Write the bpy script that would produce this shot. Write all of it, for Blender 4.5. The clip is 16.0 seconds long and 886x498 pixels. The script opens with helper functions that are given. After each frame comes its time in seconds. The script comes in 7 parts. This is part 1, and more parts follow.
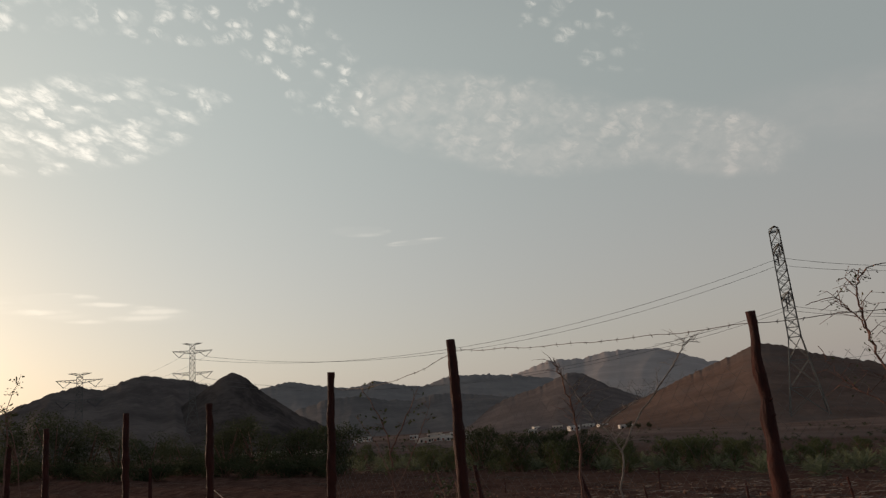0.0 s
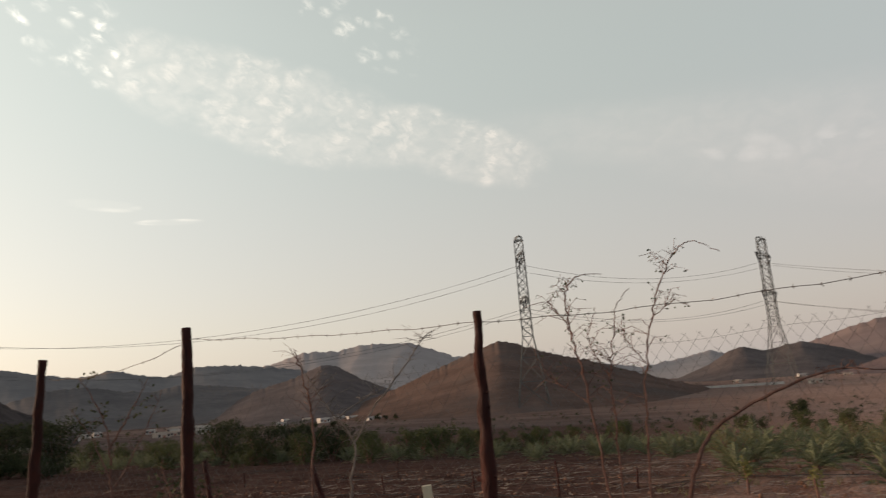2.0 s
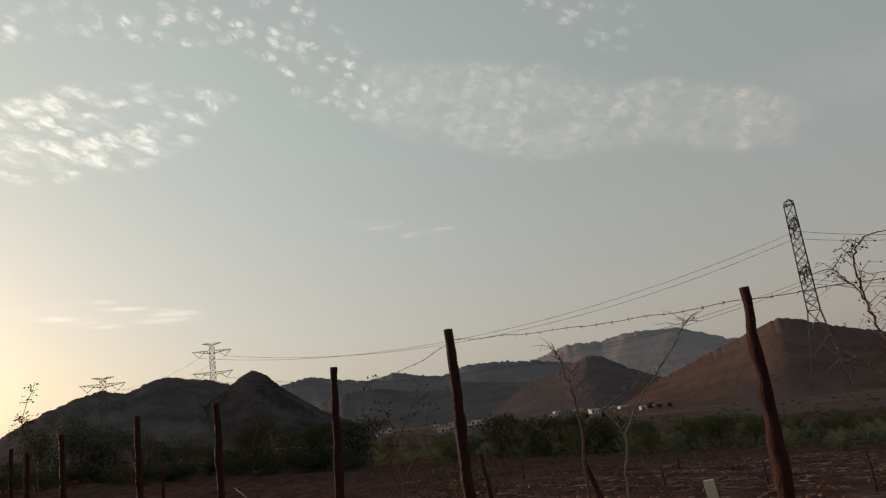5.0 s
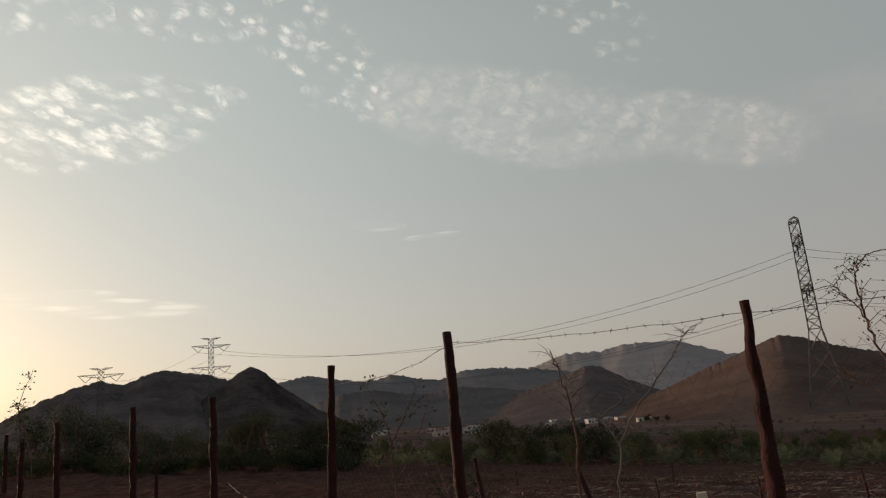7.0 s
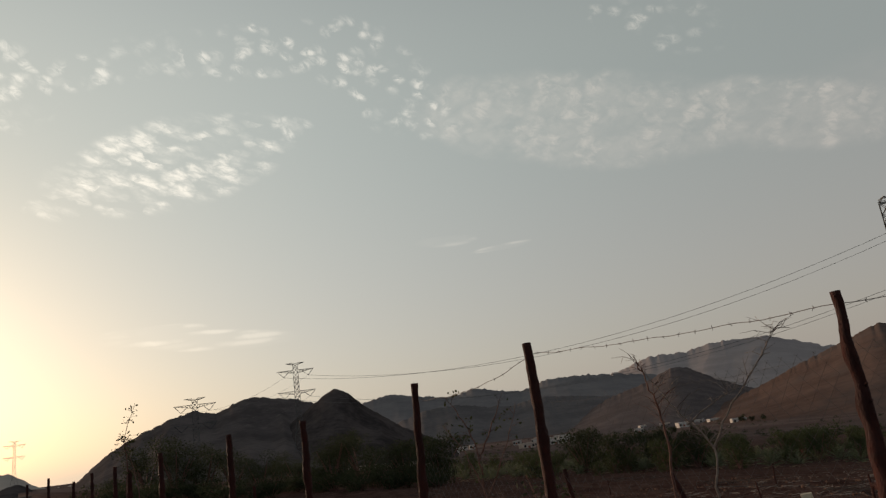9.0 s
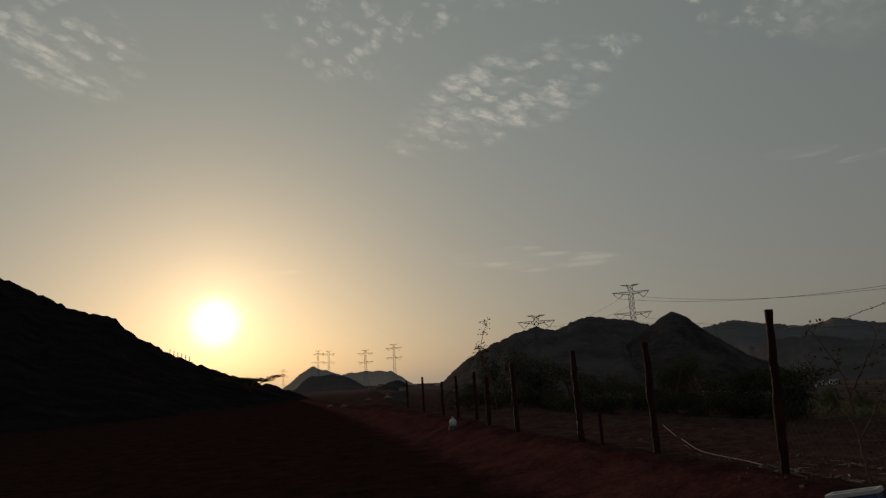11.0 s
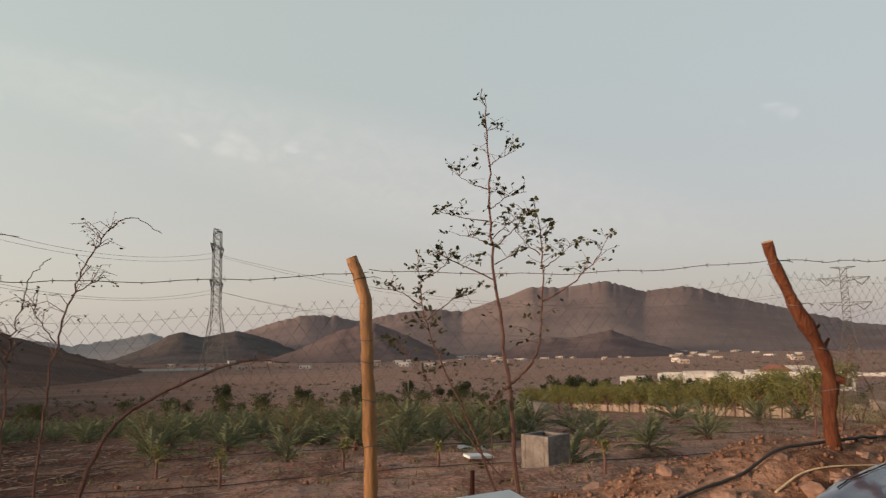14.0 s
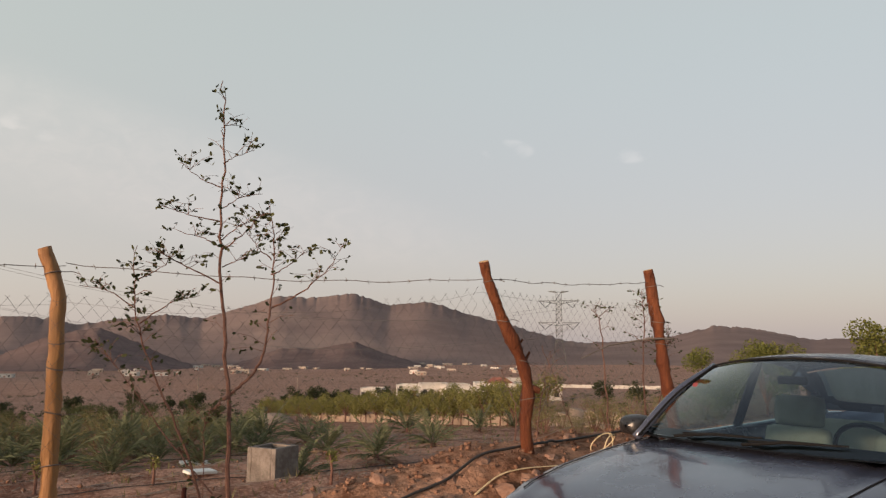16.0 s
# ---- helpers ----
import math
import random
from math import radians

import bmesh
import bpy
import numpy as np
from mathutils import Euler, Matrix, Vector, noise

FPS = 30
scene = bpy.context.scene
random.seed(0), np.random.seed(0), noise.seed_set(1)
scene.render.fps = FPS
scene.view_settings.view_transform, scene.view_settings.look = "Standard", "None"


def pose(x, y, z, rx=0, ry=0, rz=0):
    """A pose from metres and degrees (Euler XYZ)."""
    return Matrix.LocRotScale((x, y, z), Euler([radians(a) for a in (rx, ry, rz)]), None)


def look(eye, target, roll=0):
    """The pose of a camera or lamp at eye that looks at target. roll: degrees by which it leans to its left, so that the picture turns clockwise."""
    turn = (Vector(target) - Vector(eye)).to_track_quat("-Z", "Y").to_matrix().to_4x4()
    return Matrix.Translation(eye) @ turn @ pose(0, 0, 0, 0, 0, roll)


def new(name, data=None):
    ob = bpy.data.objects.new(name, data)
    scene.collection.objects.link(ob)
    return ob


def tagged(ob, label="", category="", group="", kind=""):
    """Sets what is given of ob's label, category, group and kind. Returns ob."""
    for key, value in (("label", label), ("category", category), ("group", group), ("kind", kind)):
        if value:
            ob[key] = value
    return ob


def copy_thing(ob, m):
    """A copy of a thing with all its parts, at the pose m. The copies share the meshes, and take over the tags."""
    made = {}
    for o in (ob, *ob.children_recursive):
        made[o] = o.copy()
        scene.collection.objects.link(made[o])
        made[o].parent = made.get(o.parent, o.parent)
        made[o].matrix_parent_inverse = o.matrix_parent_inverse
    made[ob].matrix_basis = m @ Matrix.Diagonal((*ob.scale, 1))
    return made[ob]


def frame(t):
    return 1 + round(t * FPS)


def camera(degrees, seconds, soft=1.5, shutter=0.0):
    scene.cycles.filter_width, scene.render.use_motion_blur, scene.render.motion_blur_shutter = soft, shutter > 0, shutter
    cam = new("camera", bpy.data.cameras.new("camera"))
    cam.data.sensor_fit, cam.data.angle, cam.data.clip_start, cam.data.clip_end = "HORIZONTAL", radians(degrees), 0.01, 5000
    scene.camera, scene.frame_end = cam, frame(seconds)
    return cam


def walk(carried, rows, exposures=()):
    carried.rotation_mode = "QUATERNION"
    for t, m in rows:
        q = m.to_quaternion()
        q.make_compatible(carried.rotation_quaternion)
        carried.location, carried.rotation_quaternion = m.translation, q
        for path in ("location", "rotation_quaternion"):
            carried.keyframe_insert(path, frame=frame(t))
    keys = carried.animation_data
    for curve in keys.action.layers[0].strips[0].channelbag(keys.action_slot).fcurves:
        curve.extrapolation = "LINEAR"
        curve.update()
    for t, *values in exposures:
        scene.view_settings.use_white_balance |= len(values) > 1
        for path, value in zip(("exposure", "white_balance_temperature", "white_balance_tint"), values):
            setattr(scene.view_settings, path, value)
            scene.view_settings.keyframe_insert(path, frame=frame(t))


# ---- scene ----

cam = camera(65.3, 16.0, soft=1.3, shutter=0.06)
ROWS = (
    (0.0, -0.072, -0.138, 1.508, 102.87, 4.81, 48.93),
    (0.5, -0.082, -0.065, 1.506, 101.90, 3.60, 44.65),
    (0.8, -0.059, -0.032, 1.498, 99.07, 1.97, 28.81),
    (1.0, -0.003, -0.044, 1.503, 101.91, 4.36, 20.66),
    (1.5, 0.058, -0.016, 1.497, 100.99, 1.79, 6.97),
    (2.0, 0.000, -0.055, 1.499, 100.63, 4.51, 28.97),
    (2.2, -0.014, -0.073, 1.512, 100.69, 6.70, 41.99),
    (2.5, -0.022, -0.091, 1.516, 102.42, 7.18, 55.23),
    (3.0, -0.042, -0.067, 1.510, 102.05, 4.83, 63.99),
    (3.5, -0.044, -0.049, 1.495, 99.97, 8.05, 54.35),
    (4.0, -0.038, -0.014, 1.499, 99.09, 6.23, 53.69),
    (4.2, -0.031, 0.013, 1.515, 102.61, 6.50, 52.19),
    (6.3, -0.019, 0.046, 1.478, 100.57, 6.89, 48.51),
    (6.5, -0.020, 0.045, 1.492, 101.10, 5.71, 49.53),
    (7.0, -0.018, 0.044, 1.489, 102.47, 4.96, 50.34),
    (7.5, -0.030, 0.060, 1.497, 100.98, 6.19, 50.22),
    (8.0, -0.046, 0.063, 1.497, 99.66, 7.47, 54.13),
    (8.2, -0.033, 0.053, 1.494, 102.40, 8.14, 54.34),
    (10.3, 0.033, -0.054, 1.500, 101.44, 5.94, 70.34),
    (10.5, 0.016, -0.059, 1.512, 101.28, 6.41, 76.57),
    (11.0, 0.008, -0.069, 1.501, 100.60, 3.63, 83.98),
    (11.5, -0.023, -0.053, 1.496, 101.26, 2.59, 83.04),
    (12.0, -0.036, -0.044, 1.496, 100.85, 4.11, 76.79),
    (12.5, -0.067, -0.030, 1.495, 100.74, 4.50, 76.26),
    (13.0, -0.080, 0.047, 1.484, 99.75, 2.31, 53.52),
    (13.2, -0.063, 0.098, 1.500, 99.15, 2.91, 37.92),
    (13.5, -0.004, 0.118, 1.498, 98.89, 1.29, 10.67),
    (14.0, 0.070, 0.111, 1.507, 97.14, 0.95, -14.87),
    (14.5, 0.132, 0.128, 1.510, 98.07, 1.88, -26.38),
    (15.0, 0.187, 0.137, 1.499, 98.48, 0.69, -33.34),
    (15.5, 0.182, 0.138, 1.508, 98.95, 1.14, -30.41),
    (16.0, 0.215, 0.120, 1.494, 97.92, -0.41, -35.59),
)
EXPOSURES = ((0.0, 0.09, 6440, 14), (0.5, 0.06, 6440, 14), (1.0, 0.47, 6520, 12), (1.5, 0.59, 6560, 10), (2.0, 0.76, 6640, 14), (2.5, 0.15, 6500, 14),
             (3.0, -0.4, 6440, 13), (3.5, -0.22, 6390, 13), (4.0, 0.05, 6440, 13), (7.0, 0.09, 6490, 14), (8.0, 0.05, 6500, 15), (10.3, -0.43, 6450, 11),
             (10.5, -0.76, 6350, 11), (11.0, -1.23, 6400, 11), (11.5, -1.32, 6500, 11), (12.0, -1.21, 6450, 11), (12.5, -1.19, 6450, 11), (13.0, -0.53, 6560, 11),
             (13.5, 0.44, 6460, 12), (14.0, 0.83, 6540, 11), (14.5, 1.02, 6670, 13), (16.0, 0.92, 6650, 14))
walk(cam, [(t, pose(x, y, z, rx, ry, rz)) for t, x, y, z, rx, ry, rz in ROWS], EXPOSURES)


def rgb(r, g, b):
    return (r, g, b, 1.0)


# ---- world, sun ----
SUN_AZ, SUN_EL = radians(-101.9), radians(5.4)
SUN_DIR = Vector((math.sin(SUN_AZ) * math.cos(SUN_EL), math.cos(SUN_AZ) * math.cos(SUN_EL), math.sin(SUN_EL)))


class Nodes:
    """Short hand for building node trees."""

    def __init__(self, tree):
        self.tree = tree
        tree.nodes.clear()

    def add(self, kind):
        return self.tree.nodes.new(kind)

    def put(self, socket, value):
        if value is None:
            return
        if isinstance(value, bpy.types.NodeSocket):
            self.tree.links.new(value, socket)
        else:
            socket.default_value = value

    def math(self, op, a, b=None, c=None, clamp=False):
        node = self.add("ShaderNodeMath")
        node.operation, node.use_clamp = op, clamp
        for socket, value in zip(node.inputs, (a, b, c)):
            self.put(socket, value)
        return node.outputs[0]

    def vmath(self, op, a, b=None):
        node = self.add("ShaderNodeVectorMath")
        node.operation = op
        self.put(node.inputs[0], a)
        self.put(node.inputs[1], b)
        return node.outputs["Value"] if op == "DOT_PRODUCT" else node.outputs["Vector"]

    def mix(self, fac, a, b, blend="MIX"):
        node = self.add("ShaderNodeMix")
        node.data_type, node.blend_type = "RGBA", blend
        self.put(node.inputs[0], fac)
        self.put(node.inputs[6], a)
        self.put(node.inputs[7], b)
        return node.outputs[2]

    def ramp(self, value, low, high, to_low=0.0, to_high=1.0, smooth=True):
        node = self.add("ShaderNodeMapRange")
        node.interpolation_type = "SMOOTHSTEP" if smooth else "LINEAR"
        for socket, v in zip(node.inputs, (value, low, high, to_low, to_high)):
            self.put(socket, v)
        return node.outputs[0]

    def noise(self, vector, scale, detail=3.0, rough=0.55, warp=0.0):
        node = self.add("ShaderNodeTexNoise")
        self.put(node.inputs["Vector"], vector)
        self.put(node.inputs["Scale"], scale)
        self.put(node.inputs["Detail"], detail)
        self.put(node.inputs["Roughness"], rough)
        self.put(node.inputs["Distortion"], warp)
        return node.outputs[0]


def build_sky():
    world = bpy.data.worlds.new("hazy_evening_sky")
    scene.world = world
    world.use_nodes = True
    n = Nodes(world.node_tree)
    d = n.vmath("NORMALIZE", n.add("ShaderNodeTexCoord").outputs["Generated"])
    xyz = n.add("ShaderNodeSeparateXYZ")
    n.put(xyz.inputs[0], d)
    x, y, z = xyz.outputs
    az = n.math("MULTIPLY", n.math("ARCTAN2", x, y), 180 / math.pi)
    el = n.math("MULTIPLY", n.math("ARCSINE", z), 180 / math.pi)
    cosg = n.math("MINIMUM", n.vmath("DOT_PRODUCT", d, tuple(SUN_DIR)), 1.0)
    g = n.math("MULTIPLY", n.math("ARCCOSINE", cosg), 180 / math.pi)

    def fall(width, power=1.0):
        e = n.math("POWER", n.math("DIVIDE", g, width), power)
        return n.math("POWER", 2.718, n.math("MULTIPLY", e, -1.0))

    sky = n.add("ShaderNodeTexSky")
    sky.sky_type, sky.sun_disc, sky.sun_elevation, sky.sun_rotation = "NISHITA", False, SUN_EL, SUN_AZ
    sky.air_density, sky.dust_density, sky.ozone_density, sky.altitude = 1.0, 4.0, 1.5, 600
    # dust haze: pale, pinkish low down, greyer blue above
    haze = n.mix(n.ramp(el, 1.0, 26.0), rgb(0.290, 0.264, 0.238), rgb(0.246, 0.268, 0.242))
    haze = n.mix(n.ramp(el, 27.0, 60.0), haze, rgb(0.060, 0.078, 0.105))
    haze = n.mix(n.ramp(el, -3.0, -12.0), haze, rgb(0.10, 0.08, 0.07))

    haze = n.mix(n.ramp(g, 70.0, 140.0, 0.0, 0.50), haze, n.mix(n.ramp(el, 1.0, 26.0), rgb(0.186, 0.165, 0.180), rgb(0.236, 0.252, 0.250)))

    def added(base, fac, colour):
        return n.mix(1.0, base, n.mix(fac, rgb(0, 0, 0), colour), "ADD")

    total = n.mix(1.0, haze, n.mix(0.035, rgb(0, 0, 0), sky.outputs[0]), "ADD")
    # the glow of the dust about the sun, and the sun's own disc
    total = added(total, fall(62.0, 2.2), rgb(0.116, 0.132, 0.110))
    total = added(total, fall(45.0, 2.4), rgb(0.116, 0.112, 0.098))
    total = added(total, fall(6.8, 1.2), rgb(0.34, 0.220, 0.142))
    total = added(total, fall(3.0, 1.6), rgb(1.3, 0.84, 0.46))
    total = added(total, n.ramp(g, 2.6, 0.4), rgb(3.2, 2.5, 1.5))

    # thin high clouds by bearing and height
    flat = n.add("ShaderNodeCombineXYZ")
    n.put(flat.inputs[0], az)
    n.put(flat.inputs[1], n.math("MULTIPLY", el, 1.6))

    def patch(a, e, wide, high, tilt=0.0):
        da, de = n.math("SUBTRACT", az, a), n.math("SUBTRACT", el, e)
        c, s = math.cos(radians(tilt)), math.sin(radians(tilt))
        u = n.math("ADD", n.math("MULTIPLY", da, c / wide), n.math("MULTIPLY", de, s / wide))
        v = n.math("ADD", n.math("MULTIPLY", da, -s / high), n.math("MULTIPLY", de, c / high))
        r = n.math("ADD", n.math("MULTIPLY", u, u), n.math("MULTIPLY", v, v))
        return n.ramp(r, 1.25, 0.0)

    def together(*masks):
        out = masks[0]
        for m in masks[1:]:
            out = n.math("MAXIMUM", out, m)
        return out

    def sheared(turn, along, across, wobble=0.0):
        """Bearing and height turned by an angle and stretched, in puffs of that many degrees."""
        c, s = math.cos(radians(turn)), math.sin(radians(turn))
        u = n.math("ADD", n.math("MULTIPLY", az, c / along), n.math("MULTIPLY", el, s / along))
        v = n.math("ADD", n.math("MULTIPLY", az, -s / across), n.math("MULTIPLY", el, c / across))
        if wobble:
            u = n.math("ADD", u, n.math("MULTIPLY", n.math("SUBTRACT", wob_a, 0.5), wobble))
            v = n.math("ADD", v, n.math("MULTIPLY", n.math("SUBTRACT", wob_b, 0.5), wobble))
        out = n.add("ShaderNodeCombineXYZ")
        n.put(out.inputs[0], u)
        n.put(out.inputs[1], v)
        return out.outputs[0]

    def puffs(vector, core=0.12, edge=0.62, keep=0.35):
        """Soft lens-shaped puffs, some of them missing, each of its own brightness."""
        cell = n.add("ShaderNodeTexVoronoi")
        cell.feature, cell.voronoi_dimensions = "SMOOTH_F1", "2D"
        n.put(cell.inputs["Vector"], vector)
        n.put(cell.inputs["Scale"], 1.0)
        n.put(cell.inputs["Smoothness"], 0.25)
        pick = n.add("ShaderNodeSeparateXYZ")
        n.put(pick.inputs[0], cell.outputs["Color"])
        return n.math("MULTIPLY", n.ramp(cell.outputs["Distance"], edge, core), n.ramp(pick.outputs[0], keep - 0.25, keep + 0.45, 0.0, 1.0))

    wob_a, wob_b = n.noise(flat.outputs[0], 0.35, 4.0, 0.6), n.noise(n.vmath("ADD", flat.outputs[0], (31.0, 17.0, 0.0)), 0.35, 4.0, 0.6)
    flecks = n.noise(flat.outputs[0], 0.55, 4.0, 0.55, 0.6)
    fine = n.noise(flat.outputs[0], 1.5, 3.0, 0.5, 0.4)
    rough_edge = n.math("MULTIPLY", n.math("SUBTRACT", n.noise(flat.outputs[0], 0.22, 3.0, 0.55), 0.5), 3.0)

    def torn(mask):
        return n.ramp(n.math("MULTIPLY", mask, n.math("ADD", 1.0, rough_edge)), 0.12, 0.80)

    lens = n.math("MAXIMUM", puffs(sheared(-20, 3.4, 1.05, 1.6), 0.1, 0.66, 0.34), n.math("MULTIPLY", puffs(sheared(-14, 1.9, 0.66, 1.5), 0.1, 0.62, 0.5), 0.8))
    lens = n.math("MULTIPLY", lens, n.ramp(n.noise(sheared(-18, 1.0, 0.4), 1.1, 4.0, 0.6, 0.5), 0.3, 0.68, 0.25, 1.25))
    ripple = n.math("MULTIPLY", torn(together(patch(-76.5, 22.7, 11.0, 3.9, 13), patch(-83.5, 19.8, 4.5, 1.6, 12), patch(-114.5, 26.5, 8.5, 4.4, -20))), lens)
    wisp = n.ramp(n.noise(sheared(-25, 1.0, 0.6), 0.9, 4.0, 0.65, 0.8), 0.34, 0.66, 0.05, 1.3)
    small = n.math("MULTIPLY", wisp, n.math("MAXIMUM", puffs(sheared(-20, 1.7, 1.0, 0.9), 0.08, 0.5, 0.45), n.math("MULTIPLY", puffs(sheared(25, 2.3, 1.5, 1.1), 0.1, 0.5, 0.55), 0.8)))
    dots = n.math("MULTIPLY", torn(together(patch(-66.9, 25.1, 2.2, 1.2), patch(-91.5, 28.0, 7.0, 4.0, -15), patch(-70.0, 31.2, 14.0, 2.4, 5), patch(-58.5, 28.3, 8.0, 4.0, -35), patch(-34.0, 28.6, 7.0, 2.6, -30), patch(-84.0, 29.0, 4.0, 1.6))), small)
    curd = n.math("ADD", n.math("MULTIPLY", puffs(sheared(60, 2.9, 1.3, 2.4), 0.05, 0.75, 0.45), 0.75), n.math("MULTIPLY", puffs(sheared(-15, 1.5, 1.0, 1.8), 0.05, 0.6, 0.6), 0.6))
    sheet = together(patch(-42.0, 22.6, 16.5, 4.3, -13), patch(-27.0, 19.0, 10.0, 3.2, -18))
    veil = n.math("MULTIPLY", torn(sheet), n.math("ADD", n.math("MULTIPLY", curd, wisp), n.ramp(flecks, 0.25, 0.75, 0.18, 0.62)))
    thin = together(patch(0.0, 16.5, 26.0, 3.2, -8), patch(12.0, 13.0, 30.0, 5.0, -12))
    thin = n.math("MULTIPLY", thin, n.ramp(flecks, 0.2, 0.9, 0.35, 0.8))
    specks = n.math("MULTIPLY", torn(together(patch(-2.5, 15.6, 5.0, 1.7, -10), patch(3.5, 15.2, 2.5, 1.2), patch(51.0, 15.3, 2.0, 0.9), patch(41.0, 16.0, 2.5, 1.0))), puffs(sheared(-20, 2.4, 1.5, 1.0), 0.05, 0.6, 0.3))
    bars = n.math("MULTIPLY", torn(together(patch(-54.8, 14.75, 3.0, 0.55, -3), patch(-50.0, 13.6, 3.0, 0.3, 2), patch(-79.0, 9.9, 4.5, 0.5, 2), patch(-75.0, 8.9, 8.0, 0.9, -3), patch(-97.5, 9.2, 2.6, 0.3, 2))), n.ramp(puffs(sheared(1, 4.6, 0.55, 0.8), 0.05, 0.65, 0.2), 0.0, 1.0, 0.12, 1.0))
    glow = n.ramp(g, 100.0, 15.0, 0.5, 1.0, False)

    def cloud(base, mask, amount, colour):
        return added(base, n.math("MULTIPLY", n.math("MULTIPLY", mask, glow), amount), colour)

    total = cloud(total, ripple, 1.0, rgb(0.40, 0.345, 0.275))
    total = cloud(total, dots, 1.0, rgb(0.31, 0.27, 0.22))
    total = cloud(total, veil, 1.0, rgb(0.158, 0.122, 0.094))
    total = cloud(total, thin, 1.0, rgb(0.105, 0.074, 0.058))
    total = cloud(total, specks, 1.0, rgb(0.085, 0.070, 0.062))
    total = cloud(total, bars, 0.8, rgb(0.21, 0.18, 0.14))
    back = n.add("ShaderNodeBackground")
    n.put(back.inputs[0], total)
    back.inputs[1].default_value = 1.0
    n.put(n.add("ShaderNodeOutputWorld").inputs[0], back.outputs[0])


build_sky()
sun_lamp = bpy.data.lights.new("sun", "SUN")
sun_lamp.energy, sun_lamp.angle, sun_lamp.color = 2.7, radians(9.0), (1.0, 0.70, 0.47)
new("sun", sun_lamp).matrix_world = look(SUN_DIR * 50, (0, 0, 0))


# ---- materials ----
def material(name, a, b, scale=3.0, rough=0.85, bump=0.3, bump_scale=None, stain=None, stain_amount=0.5, metal=0.0, by_object=0.0, stretch=(1, 1, 1), third=None, spread=0.18, depth=0.02):
    """A surface of colours a and b mixed by noise at two scales, with a stain, fine relief and, if wanted, a tint that differs from piece to piece."""
    m = bpy.data.materials.new(name)
    m.use_nodes = True
    n = Nodes(m.node_tree)
    p = n.add("ShaderNodeTexCoord").outputs["Object"]
    mapping = n.add("ShaderNodeMapping")
    n.put(mapping.inputs[0], p)
    mapping.inputs["Scale"].default_value = stretch
    p = mapping.outputs[0]
    broad = n.noise(p, scale, 4.0, 0.6)
    grain = n.noise(p, scale * 7.3, 3.0, 0.65)
    f = n.ramp(n.math("ADD", n.math("MULTIPLY", broad, 0.65), n.math("MULTIPLY", grain, 0.35)), 0.5 - spread, 0.5 + spread)
    colour = n.mix(f, rgb(*a), rgb(*b))
    if third:
        colour = n.mix(n.ramp(n.noise(p, scale * 0.31, 3.0), 0.5, 0.68), colour, rgb(*third))
    if stain:
        colour = n.mix(n.math("MULTIPLY", n.ramp(n.noise(p, scale * 0.43, 5.0, 0.7), 0.46, 0.66), stain_amount), colour, rgb(*stain))
    if by_object:
        r = n.add("ShaderNodeObjectInfo").outputs["Random"]
        k = n.ramp(r, 0.0, 1.0, 1.0 - by_object, 1.0 + by_object, False)
        grey = n.add("ShaderNodeCombineXYZ")
        for s in grey.inputs:
            n.put(s, k)
        colour = n.mix(1.0, colour, grey.outputs[0], "MULTIPLY")
    b_ = n.add("ShaderNodeBsdfPrincipled")
    n.put(b_.inputs["Base Color"], colour)
    n.put(b_.inputs["Roughness"], n.ramp(grain, 0.3, 0.7, max(rough - 0.1, 0.02), min(rough + 0.08, 1.0)))
    b_.inputs["Metallic"].default_value = metal
    if rough > 0.7:
        b_.inputs["Specular IOR Level"].default_value = 0.2 if rough < 0.92 else 0.0
    if bump:
        relief = n.add("ShaderNodeBump")
        relief.inputs["Strength"].default_value = bump
        relief.inputs["Distance"].default_value = depth
        n.put(relief.inputs["Height"], n.noise(p, bump_scale or scale * 9, 4.0, 0.65))
        n.put(b_.inputs["Normal"], relief.outputs[0])
    n.put(n.add("ShaderNodeOutputMaterial").inputs[0], b_.outputs[0])
    return m


def leaf_material(name, a, b, scale=6.0):
    """Leaves that let some light through, each island a little different."""
    m = bpy.data.materials.new(name)
    m.use_nodes = True
    n = Nodes(m.node_tree)
    r = n.add("ShaderNodeNewGeometry").outputs["Random Per Island"]
    grain = n.noise(n.add("ShaderNodeTexCoord").outputs["Object"], scale, 3.0)
    f = n.math("ADD", n.math("MULTIPLY", r, 0.6), n.math("MULTIPLY", grain, 0.4), clamp=True)
    colour = n.mix(f, rgb(*a), rgb(*b))
    p = n.add("ShaderNodeBsdfPrincipled")
    n.put(p.inputs["Base Color"], colour)
    p.inputs["Roughness"].default_value = 0.8
    p.inputs["Specular IOR Level"].default_value = 0.1
    t = n.add("ShaderNodeBsdfTranslucent")
    n.put(t.inputs[0], colour)
    s = n.add("ShaderNodeMixShader")
    s.inputs[0].default_value = 0.25
    n.put(s.inputs[1], p.outputs[0])
    n.put(s.inputs[2], t.outputs[0])
    n.put(n.add("ShaderNodeOutputMaterial").inputs[0], s.outputs[0])
    return m


